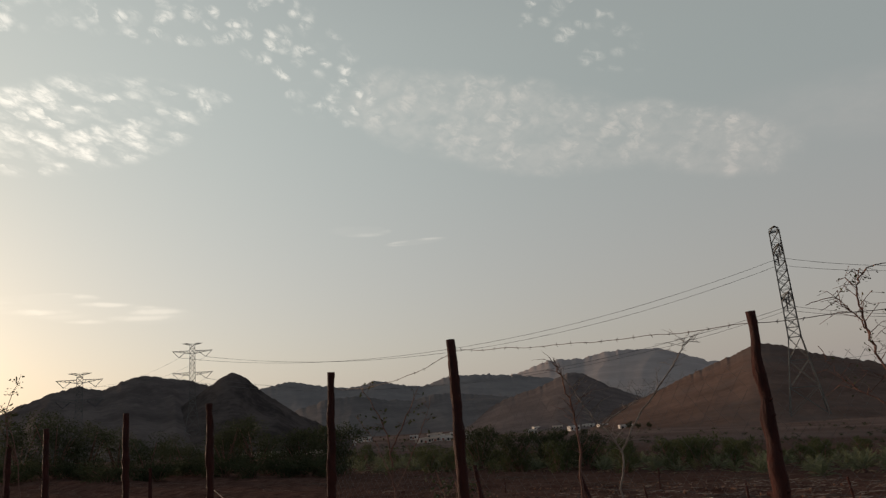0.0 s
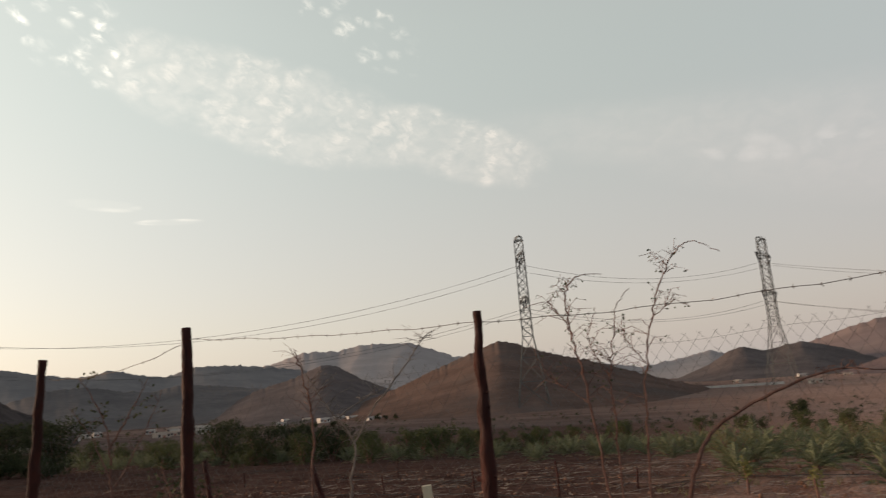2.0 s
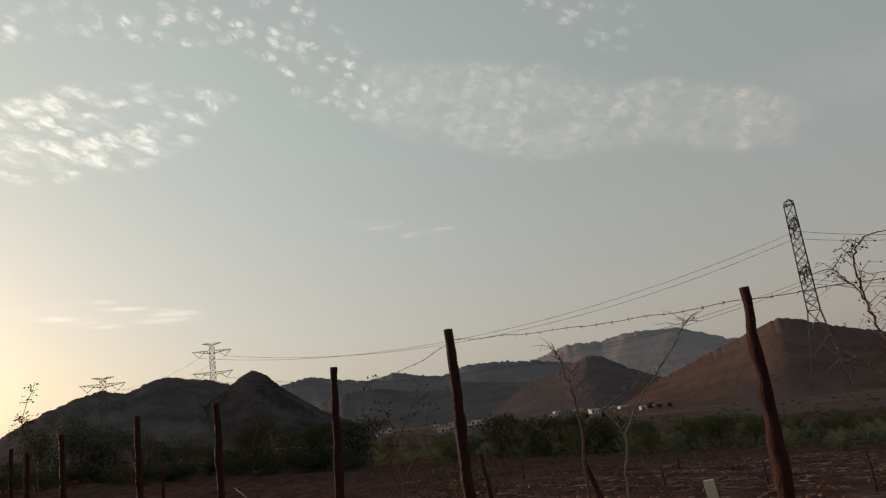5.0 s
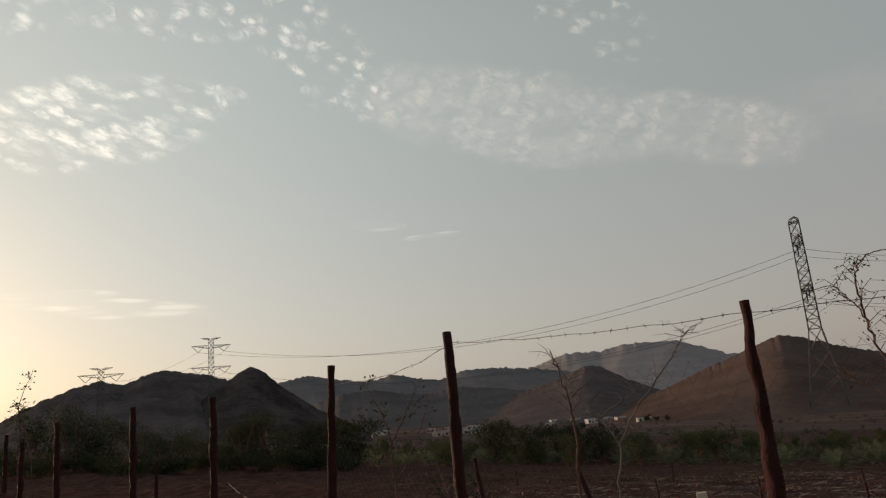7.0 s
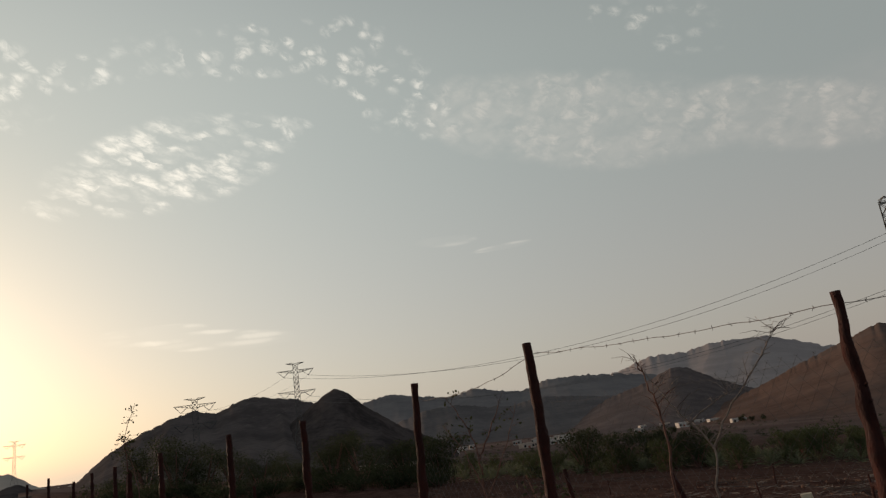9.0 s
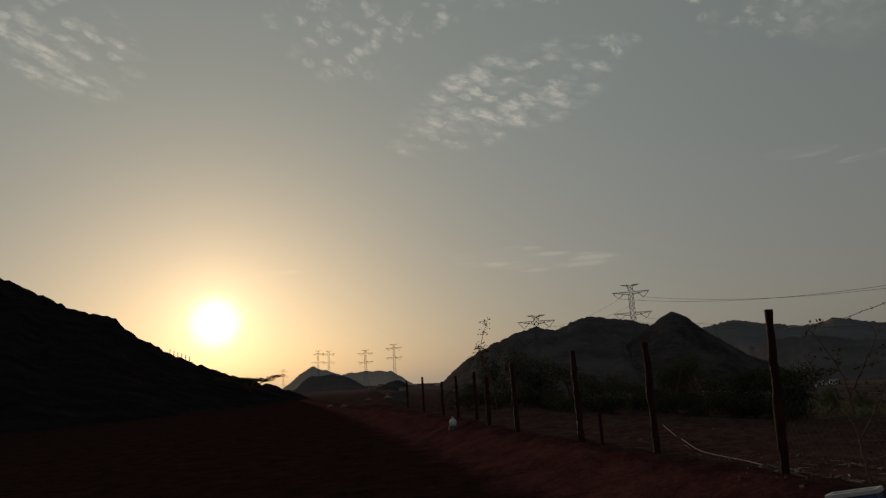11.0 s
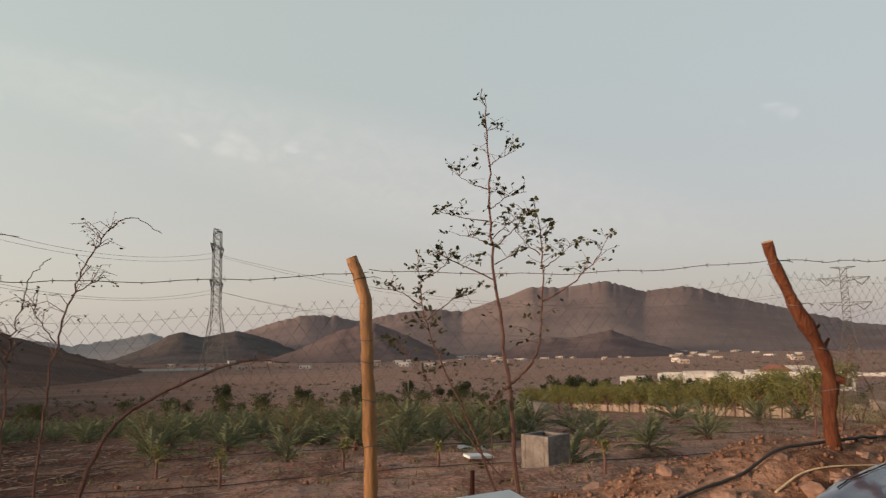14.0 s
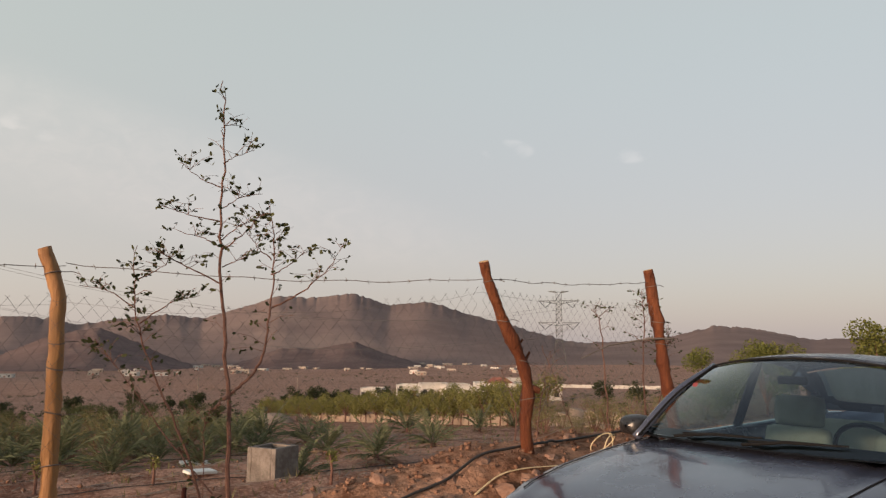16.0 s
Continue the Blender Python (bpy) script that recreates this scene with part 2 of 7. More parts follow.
def ground_material():
    """Field soil, the redder dug earth of the bank, and the trodden track, painted dark for backlight."""
    m = bpy.data.materials.new("bare_earth")
    m.use_nodes = True
    n = Nodes(m.node_tree)
    p = n.add("ShaderNodeTexCoord").outputs["Object"]
    xyz = n.add("ShaderNodeSeparateXYZ")
    n.put(xyz.inputs[0], p)
    x, y, z = xyz.outputs
    broad, mid, grain = n.noise(p, 0.35, 4.0, 0.6), n.noise(p, 2.1, 4.0, 0.65), n.noise(p, 16.0, 3.0, 0.7)
    f = n.ramp(n.math("ADD", n.math("MULTIPLY", mid, 0.55), n.math("MULTIPLY", grain, 0.45)), 0.36, 0.64)
    soil = n.mix(f, rgb(0.120, 0.056, 0.040), rgb(0.245, 0.132, 0.095))
    soil = n.mix(n.ramp(broad, 0.48, 0.68), soil, rgb(0.265, 0.162, 0.122))
    soil = n.mix(n.math("MULTIPLY", n.ramp(n.noise(p, 0.9, 5.0, 0.7), 0.47, 0.66), 0.6), soil, rgb(0.072, 0.041, 0.034))
    flat = n.add("ShaderNodeVectorMath")
    flat.operation = "LENGTH"
    n.put(flat.inputs[0], p)
    bands = n.add("ShaderNodeMapping")
    n.put(bands.inputs[0], p)
    bands.inputs["Scale"].default_value = (0.006, 0.035, 1.0)
    # haze painted in: soil turns paler and greyer with distance
    soil = n.mix(n.ramp(n.math("ADD", flat.outputs["Value"], n.math("MULTIPLY", broad, 40.0)), 80.0, 170.0), soil, n.mix(n.ramp(n.math("ADD", n.math("MULTIPLY", n.noise(p, 0.02, 5.0, 0.65), 0.5), n.math("MULTIPLY", n.noise(bands.outputs[0], 1.0, 4.0, 0.6), 0.5)), 0.36, 0.64), rgb(0.190, 0.136, 0.118), rgb(0.350, 0.266, 0.235)))
    thin = n.add("ShaderNodeMapping")
    n.put(thin.inputs[0], p)
    thin.inputs["Scale"].default_value = (0.45, 2.4, 1.0)
    straw = n.math("MULTIPLY", n.ramp(n.noise(thin.outputs[0], 1.0, 4.0, 0.6, 0.4), 0.57, 0.66), n.ramp(grain, 0.42, 0.62))
    # the west field is painted darker for backlight, with lines of pale stubble
    backlit_soil = n.mix(n.ramp(flat.outputs["Value"], 120.0, 260.0, 0.88, 0.62), soil, n.mix(f, rgb(0.032, 0.018, 0.015), rgb(0.082, 0.049, 0.041)))
    backlit_soil = n.mix(n.math("MULTIPLY", straw, 0.55), backlit_soil, rgb(0.17, 0.125, 0.105))
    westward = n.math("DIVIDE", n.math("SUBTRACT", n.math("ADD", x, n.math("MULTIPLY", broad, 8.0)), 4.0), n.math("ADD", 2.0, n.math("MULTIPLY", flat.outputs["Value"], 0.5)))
    # painted backlight in the west gives way to paler, front-lit soil eastward
    soil = n.mix(n.ramp(westward, 0.30, -0.65), n.mix(n.math("MULTIPLY", straw, 0.45), n.mix(0.75, soil, n.mix(n.ramp(n.math("ADD", n.math("MULTIPLY", n.noise(p, 1.1, 5.0, 0.7), 0.6), n.math("MULTIPLY", grain, 0.4)), 0.40, 0.60), rgb(0.185, 0.094, 0.068), rgb(0.500, 0.305, 0.232))), rgb(0.42, 0.32, 0.265)), backlit_soil)
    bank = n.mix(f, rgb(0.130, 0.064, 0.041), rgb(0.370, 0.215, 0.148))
    # track tone carries the dark of ground seen against the sun
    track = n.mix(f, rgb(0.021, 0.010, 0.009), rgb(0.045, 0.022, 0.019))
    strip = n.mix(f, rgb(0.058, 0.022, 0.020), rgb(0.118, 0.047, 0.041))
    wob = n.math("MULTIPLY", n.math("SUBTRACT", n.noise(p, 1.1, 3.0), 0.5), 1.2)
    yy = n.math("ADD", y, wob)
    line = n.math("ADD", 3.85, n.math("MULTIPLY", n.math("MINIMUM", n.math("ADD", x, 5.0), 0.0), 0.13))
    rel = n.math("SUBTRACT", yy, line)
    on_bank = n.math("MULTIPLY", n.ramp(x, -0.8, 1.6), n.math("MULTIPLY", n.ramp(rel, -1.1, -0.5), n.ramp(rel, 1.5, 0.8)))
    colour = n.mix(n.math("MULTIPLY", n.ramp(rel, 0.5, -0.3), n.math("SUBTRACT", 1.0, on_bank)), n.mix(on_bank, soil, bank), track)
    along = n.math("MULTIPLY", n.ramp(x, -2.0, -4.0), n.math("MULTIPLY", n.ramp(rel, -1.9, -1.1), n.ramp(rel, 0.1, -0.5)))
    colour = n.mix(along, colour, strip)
    b = n.add("ShaderNodeBsdfPrincipled")
    n.put(b.inputs["Base Color"], colour)
    b.inputs["Roughness"].default_value = 1.0
    b.inputs["Specular IOR Level"].default_value = 0.0
    relief = n.add("ShaderNodeBump")
    relief.inputs["Strength"].default_value = 1.0
    relief.inputs["Distance"].default_value = 0.04
    n.put(relief.inputs["Height"], n.math("ADD", n.noise(p, 9.0, 5.0, 0.7), n.math("MULTIPLY", n.noise(p, 1.7, 3.0), 2.0)))
    n.put(b.inputs["Normal"], relief.outputs[0])
    n.put(n.add("ShaderNodeOutputMaterial").inputs[0], b.outputs[0])
    return m


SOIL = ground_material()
BERM_SOIL = material("dug_red_earth", (0.135, 0.068, 0.046), (0.310, 0.180, 0.128), 2.2, 0.95, 1.0, 18.0, (0.085, 0.044, 0.032), 0.5)
# distance haze is painted into the hill colours: farther rock is paler, greyer
ROCK_NEAR = material("dark_hill_rock", (0.040, 0.034, 0.033), (0.096, 0.078, 0.073), 0.05, 0.95, 1.0, 0.07, (0.034, 0.029, 0.029), 0.5, depth=0.7, spread=0.14)
ROCK_RED = material("red_brown_hill_rock", (0.086, 0.058, 0.049), (0.138, 0.092, 0.076), 0.03, 0.95, 1.0, 0.05, (0.104, 0.086, 0.079), 0.6, depth=0.7, spread=0.16)
# near-black colour stands for the shade of a hill against the sun
ROCK_BACKLIT = material("blackish_backlit_rock", (0.012, 0.010, 0.0095), (0.032, 0.025, 0.023), 0.35, 0.95, 1.0, 0.25, (0.014, 0.012, 0.012), 0.5, depth=1.0)
ROCK_HAZED_PALE = material("haze_paled_hill_rock", (0.36, 0.31, 0.27), (0.44, 0.385, 0.34), 0.01, 0.95, 0.4, 0.2)
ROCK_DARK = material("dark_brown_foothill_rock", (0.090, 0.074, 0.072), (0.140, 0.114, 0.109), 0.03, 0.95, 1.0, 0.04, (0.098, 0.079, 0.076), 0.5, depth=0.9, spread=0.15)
ROCK_MID = material("hazed_grey_brown_hill_rock", (0.178, 0.134, 0.128), (0.228, 0.171, 0.161), 0.010, 0.95, 0.8, 0.022, (0.150, 0.114, 0.111), 0.5, third=(0.252, 0.190, 0.172), depth=1.0, spread=0.22)
ROCK_RIDGE = material("hazy_grey_brown_ridge_rock", (0.074, 0.062, 0.060), (0.128, 0.107, 0.101), 0.04, 0.95, 1.0, 0.07, (0.062, 0.052, 0.050), 0.5, depth=0.7, spread=0.15)
ROCK_FOOT = material("brown_foothill_rock", (0.130, 0.093, 0.092), (0.175, 0.128, 0.122), 0.03, 0.95, 1.0, 0.04, (0.112, 0.082, 0.081), 0.5, depth=1.2, spread=0.14)
# the farthest ranges, paled most by the painted haze
ROCK_HAZED_FAR = material("hazed_pale_grey_mountain_rock", (0.288, 0.252, 0.244), (0.345, 0.303, 0.290), 0.012, 0.95, 1.0, 0.018, (0.262, 0.230, 0.226), 0.5, depth=1.6, spread=0.16)
ROCK_HAZED_BLUE = material("hazed_blue_grey_mountain_rock", (0.160, 0.148, 0.147), (0.208, 0.190, 0.186), 0.016, 0.95, 1.0, 0.025, (0.138, 0.128, 0.129), 0.5, depth=1.5, spread=0.16)
ROCK_HAZED_SLATE = material("hazed_slate_grey_foothill_rock", (0.112, 0.100, 0.099), (0.158, 0.141, 0.137), 0.02, 0.95, 1.0, 0.03, (0.095, 0.086, 0.086), 0.5, depth=1.2, spread=0.16)
WOOD_DARK = material("dark_red_wood", (0.030, 0.009, 0.008), (0.068, 0.019, 0.014), 5.0, 0.8, 1.0, 45.0, (0.011, 0.006, 0.005), 0.85, stretch=(1, 1, 0.3), spread=0.13)
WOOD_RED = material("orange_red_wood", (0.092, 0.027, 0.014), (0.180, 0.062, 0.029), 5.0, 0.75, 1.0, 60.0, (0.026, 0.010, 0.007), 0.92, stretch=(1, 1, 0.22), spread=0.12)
WOOD_YELLOW = material("peeled_yellow_wood", (0.235, 0.103, 0.034), (0.36, 0.178, 0.064), 4.0, 0.65, 0.5, 50.0, (0.17, 0.065, 0.024), 0.7, stretch=(1, 1, 0.2))
WOOD_CUT = material("cut_wood_end", (0.40, 0.24, 0.12), (0.55, 0.36, 0.20), 20.0, 0.8, 0.3)
WOOD_PALE = material("pale_sawn_wood", (0.55, 0.46, 0.33), (0.68, 0.60, 0.45), 5.0, 0.8, 0.3, stretch=(1, 1, 0.1))
EARTH_WALL = material("pale_earth_blocks", (0.30, 0.225, 0.180), (0.42, 0.33, 0.27), 1.5, 0.95, 0.5, 12.0, (0.24, 0.17, 0.135), 0.6)
BARK = material("thin_reddish_bark", (0.105, 0.052, 0.042), (0.180, 0.098, 0.078), 14.0, 0.85, 0.5, 90.0)
BARK_PALE = material("pale_grey_bark", (0.16, 0.13, 0.112), (0.24, 0.20, 0.175), 14.0, 0.85, 0.4, 90.0)
WIRE = material("dull_galvanised_wire", (0.110, 0.096, 0.090), (0.170, 0.152, 0.143), 30.0, 0.85, 0.0, metal=0.1)
BARB = material("rusty_barbed_wire", (0.110, 0.086, 0.078), (0.200, 0.160, 0.140), 30.0, 0.75, 0.0, metal=0.3)
STEEL = material("galvanised_tower_steel", (0.085, 0.086, 0.084), (0.135, 0.136, 0.133), 0.6, 0.75, 0.0, metal=0.2)
DRY_FROND = material("dead_brown_frond", (0.16, 0.105, 0.066), (0.27, 0.19, 0.125), 9.0, 0.9, 0.0)
DEAD_WOOD = material("weathered_dead_wood", (0.050, 0.036, 0.030), (0.125, 0.092, 0.078), 3.0, 0.9, 0.0)
LINE = material("weathered_power_line", (0.105, 0.100, 0.098), (0.160, 0.152, 0.148), 0.1, 0.8, 0.0, metal=0.1)
PALM_LEAF = leaf_material("dusty_palm_frond", (0.062, 0.078, 0.040), (0.215, 0.222, 0.132))
BUSH_LEAF = leaf_material("dark_bush_leaf", (0.022, 0.029, 0.015), (0.068, 0.076, 0.038))
FIELD_LEAF = leaf_material("dusty_green_field_bush_leaf", (0.034, 0.044, 0.020), (0.102, 0.112, 0.050))
BROAD_LEAF = leaf_material("deep_green_broad_leaf", (0.075, 0.088, 0.024), (0.170, 0.175, 0.055))
TREE_LEAF = leaf_material("olive_green_leaf", (0.100, 0.104, 0.034), (0.240, 0.226, 0.084))
SHRUB_LEAF = leaf_material("dry_olive_shrub_leaf", (0.130, 0.122, 0.058), (0.205, 0.178, 0.092))
SAPLING_LEAF = leaf_material("small_sapling_leaf", (0.030, 0.038, 0.020), (0.085, 0.090, 0.040))
WHITEWASH = material("dusty_white_render", (0.44, 0.41, 0.385), (0.58, 0.55, 0.52), 0.5, 0.9, 0.2, stain=(0.42, 0.37, 0.33), by_object=0.12)
TAN_WALL = material("sand_coloured_render", (0.40, 0.33, 0.28), (0.52, 0.44, 0.38), 0.5, 0.9, 0.2, stain=(0.30, 0.24, 0.20), by_object=0.15)
ROOF_RED = material("dull_red_roof", (0.22, 0.085, 0.065), (0.31, 0.13, 0.10), 1.0, 0.85, 0.3)
DARK_GLASS = material("dark_window_glass", (0.03, 0.03, 0.035), (0.05, 0.05, 0.055), 1.0, 0.15, 0.0)
CONCRETE = material("grey_concrete_block", (0.135, 0.115, 0.103), (0.235, 0.205, 0.188), 3.4, 0.9, 0.7, 40.0, (0.115, 0.090, 0.076), 0.7, spread=0.12)
STONE = material("reddish_field_stone", (0.22, 0.120, 0.085), (0.34, 0.215, 0.16), 4.0, 0.9, 0.6, 30.0, by_object=0.25)
HOSE_BLACK = material("black_rubber_hose", (0.018, 0.016, 0.016), (0.040, 0.034, 0.032), 6.0, 0.6, 0.1)
STRAW = material("bleached_straw", (0.15, 0.112, 0.090), (0.29, 0.225, 0.182), 2.0, 0.9, 0.0)
ROPE = material("pale_straw_rope", (0.52, 0.40, 0.24), (0.66, 0.54, 0.36), 30.0, 0.9, 0.5, 120.0)
PLASTIC_WHITE = material("scuffed_white_plastic", (0.60, 0.59, 0.56), (0.72, 0.71, 0.69), 4.0, 0.45, 0.05, stain=(0.42, 0.38, 0.34), stain_amount=0.5)
PLASTIC_BLUE = material("faded_blue_plastic", (0.05, 0.09, 0.19), (0.09, 0.15, 0.28), 5.0, 0.5, 0.05)
MORTAR_STUFF = material("dry_grey_rubble", (0.10, 0.085, 0.075), (0.20, 0.17, 0.15), 12.0, 0.95, 0.8)


# ---- helpers for shapes ----
def link_mesh(name, bm, mat, smooth=False):
    mesh = bpy.data.meshes.new(name)
    bm.to_mesh(mesh)
    bm.free()
    if mat:
        for m in (mat if isinstance(mat, (list, tuple)) else (mat,)):
            mesh.materials.append(m)
    if smooth:
        mesh.shade_smooth()
    return new(name, mesh)


def part(name, bm, mat, parent, label="", smooth=False):
    ob = link_mesh(name, bm, mat, smooth)
    ob.parent = parent
    if label:
        tagged(ob, label)
    return ob


def thing(name, place, label, category, group="", turn=0.0):
    ob = new(name)
    ob.empty_display_size = 0.1
    ob.matrix_basis = pose(*place, 0, 0, turn)
    return tagged(ob, label, category, group)


def tube(bm, pts, radii, n=6, caps=True, squash=None):
    """A round bar along pts; radii: one number or one a point."""
    pts = [Vector(p) for p in pts]
    if not isinstance(radii, (list, tuple)):
        radii = [radii] * len(pts)
    side = None
    rings = []
    for i, p in enumerate(pts):
        d = (pts[min(i + 1, len(pts) - 1)] - pts[max(i - 1, 0)]).normalized()
        if side is None:
            side = d.orthogonal().normalized()
        else:
            side = (side - d * side.dot(d)).normalized()
        other = d.cross(side)
        rings.append([bm.verts.new(p + (side * math.cos(6.28319 * k / n) + other * math.sin(6.28319 * k / n)) * radii[i] * (squash(i, k) if squash else 1)) for k in range(n)])
    for a, b in zip(rings, rings[1:]):
        for k in range(n):
            bm.faces.new((a[k], a[(k + 1) % n], b[(k + 1) % n], b[k]))
    if caps and n > 2:
        bm.faces.new(rings[0][::-1])
        bm.faces.new(rings[-1])
    return rings


def box(bm, size, centre=(0, 0, 0), turn=None, bevel=0.0):
    m = Matrix.LocRotScale(centre, turn or Euler((0, 0, 0)), size)
    made = bmesh.ops.create_cube(bm, size=1, matrix=m)["verts"]
    if bevel:
        edges = {e for v in made for e in v.link_edges}
        bmesh.ops.bevel(bm, geom=list(edges), offset=bevel, segments=2, affect="EDGES", profile=0.6)
    return made


def curve_points(pts, steps=8):
    """A smooth line through a few points (Catmull-Rom)."""
    p = [Vector(q) for q in pts]
    p = [p[0] * 2 - p[1], *p, p[-1] * 2 - p[-2]]
    out = []
    for i in range(1, len(p) - 2):
        a, b, c, d = p[i - 1:i + 3]
        for k in range(steps):
            t = k / steps
            out.append(0.5 * (2 * b + (c - a) * t + (2 * a - 5 * b + 4 * c - d) * t * t + (3 * b - a - 3 * c + d) * t ** 3))
    out.append(p[-2])
    return out


def sag(a, b, drop, steps=16):
    a, b = Vector(a), Vector(b)
    return [a.lerp(b, t / steps) - Vector((0, 0, drop * 4 * (t / steps) * (1 - t / steps))) for t in range(steps + 1)]


# ---- the ground ----
FALL_S = (-400, 0.0, 2.0, 9.0, 17.0, 31.0, 55.0, 95.0, 190.0, 380.0, 950.0, 2500.0, 6000.0)
FALL_Z = (0.0, 0.0, -0.25, -0.80, -1.45, -2.9, -4.9, -8.0, -13.5, -19.0, -26.0, -42.0, -60.0)


def fence_y(x):
    """The fence's line."""
    return 3.85 + (0.13 * (x + 5.0) if x < -5.0 else 0.0)


def ground_z(x, y, rough=True):
    f = fence_y(max(x, -30.0))
    s = y - f - 0.6 + 0.25 * min(max(x - 6.0, 0.0), 400.0) * min(max((y - f) / 12.0, 0.0), 1.0)
    z = float(np.interp(s, FALL_S, FALL_Z))
    # the bank along the fence, higher to the east
    east = min(max((x - 1.3) / 2.1, 0.0), 1.0) * min(max((9.0 - x) / 3.0, 0.0), 1.0)
    crest = 0.42 + 0.37 * east
    dy = y - f - 0.16 * east
    z += crest * ((1 - east) * math.exp(-(dy / 0.95) ** 2) + east * math.exp(-(dy / 0.76) ** 4))
    if x < -14 and y < 12:
        z += min(-14 - x, 30) * 0.005 - min(max(-44 - x, 0), 400) * 0.006
    if rough:
        near = max(0.0, 1 - math.hypot(x, y) / 90.0)
        v = Vector((x, y, 0.0))
        z += near * (0.045 * noise.noise(v * 1.3) + 0.022 * noise.noise(v * 4.1))
        bank = math.exp(-((y - f - 0.2) / 1.0) ** 2)
        z += bank * (0.07 * noise.noise(v * 2.7 + Vector((5, 0, 0))) + 0.035 * noise.noise(v * 8.3))
        if 2.5 < s < 60:      # furrows of the field
            z += 0.10 * math.sin(y * 3.4 + 1.5 * noise.noise(v * 0.2)) * min((s - 2.5) / 2, 1) * max(0, 1 - s / 60)
        if math.hypot(x, y) > 300:
            z += 2.0 * noise.noise(v * 0.004)
    return z


def build_ground():
    n = 330
    u = np.linspace(-1, 1, n)
    ax = np.sign(u) * 0.6 * np.sinh(np.abs(u) * 9.2)
    ay = ax + 3.2
    verts = [(float(x), float(y), ground_z(float(x), float(y))) for y in ay for x in ax]
    faces = [(j * n + i, j * n + i + 1, (j + 1) * n + i + 1, (j + 1) * n + i) for j in range(n - 1) for i in range(n - 1)]
    mesh = bpy.data.meshes.new("ground")
    mesh.from_pydata(verts, [], faces)
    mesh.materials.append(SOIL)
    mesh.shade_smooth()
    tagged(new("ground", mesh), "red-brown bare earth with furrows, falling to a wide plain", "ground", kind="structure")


build_ground()


# ---- hills and mountains ----
def mountain(name, mat, label, crest, d_foot, d_crest, d_back, foot, ragged=0.12, gully=0.22, seed=0.0, step=0.14, shoulder=1.25, rim=0.0, spur=0.14):
    """A range seen along bearings: crest gives (bearing, angle above the eye) of its heights from one end to the other."""
    eye = 1.5
    a0, a1 = crest[0][0], crest[-1][0]
    na, nd = max(int((a1 - a0) / step), 60), 60
    bearings = np.linspace(a0, a1, na)
    heights = np.interp(bearings, [c[0] for c in crest], [c[1] for c in crest])
    kernel = np.array([1, 2, 3, 2, 1]) / 9.0
    heights = np.convolve(np.pad(heights, 2, mode="edge"), kernel, "valid")
    # below the crest the slopes follow a gentler line than the skyline does
    reach = max(2, int(2.2 / step))
    broad = np.convolve(np.pad(heights, reach, mode="edge"), np.hanning(2 * reach + 3)[1:-1] / np.hanning(2 * reach + 3).sum(), "valid")
    verts, faces = [], []
    for i, (a, h) in enumerate(zip(bearings, heights)):
        end = min(i, na - 1 - i) / (na - 1)
        taper = min(1.0, end * 45)
        dc = d_crest * (1 + 0.010 * noise.noise(Vector((a * 0.21, seed, 0.3))))
        top = eye + d_crest * math.tan(radians(h))
        low = min(top, eye + d_crest * math.tan(radians(broad[i])))
        jag = d_crest * 0.0018 * ragged / 0.12 * (noise.noise(Vector((a * 1.7, seed, 0))) + 0.7 * noise.noise(Vector((a * 4.3, seed, 3))) + 0.45 * noise.noise(Vector((a * 11.0, seed, 6))))
        for j in range(nd):
            t = j / (nd - 1)
            if t < 0.7:
                k = t / 0.7
                d = d_foot + (dc - d_foot) * k
                # spurs come forward, hollows lie back
                lay = a + 5.0 * (1 - k) * noise.noise(Vector((a * 0.15, seed + 5, k * 1.6)))
                e = shoulder + 0.25 + spur * (noise.noise(Vector((lay * 0.30, seed, 1.0 + k * 3.2))) + 0.15 * noise.noise(Vector((lay * 1.1, seed, 4.0 + k * 3))))
                f = max(k, 0.0) ** max(e, 0.55)
            else:
                k = (t - 0.7) / 0.3
                d = dc + (d_back - dc) * k
                f = max(1 - k, 0.0) ** 1.2
            x, y = d * math.sin(radians(a)), d * math.cos(radians(a))
            v = Vector((x, y, 0)) * (7.0 / d_crest)
            drift = a + 1.6 * noise.noise(Vector((a * 0.12, seed + 2, k * 1.5)))
            g = 1.1 * abs(noise.noise(Vector((drift * 0.34, k * 0.9, seed)))) + 0.3 * abs(noise.noise(Vector((drift * 0.95, k * 1.5, seed + 7)))) + 0.22 * abs(noise.noise(v * 5.5)) + 0.09 * abs(noise.noise(v * 12.0))
            body = f * (1 - 0.85 * gully * g * 4 * f * (1 - f) * 1.6)
            base = min(foot, ground_z(x, y, False) - 2.0)
            z = base + (low + (top - low) * f ** 3 - base) * body * (taper if h < 0.3 else 1.0) + jag * f ** 8
            z += rim * (top - base) * 0.03 * noise.noise(v * 24) * f
            verts.append((x, y, z))
    for i in range(na - 1):
        for j in range(nd - 1):
            p = i * nd + j
            faces.append((p, p + 1, p + nd + 1, p + nd))
    mesh = bpy.data.meshes.new(name)
    mesh.from_pydata(verts, [], faces)
    mesh.materials.append(mat)
    mesh.shade_smooth()
    return tagged(new(name, mesh), label, "hill", kind="structure")


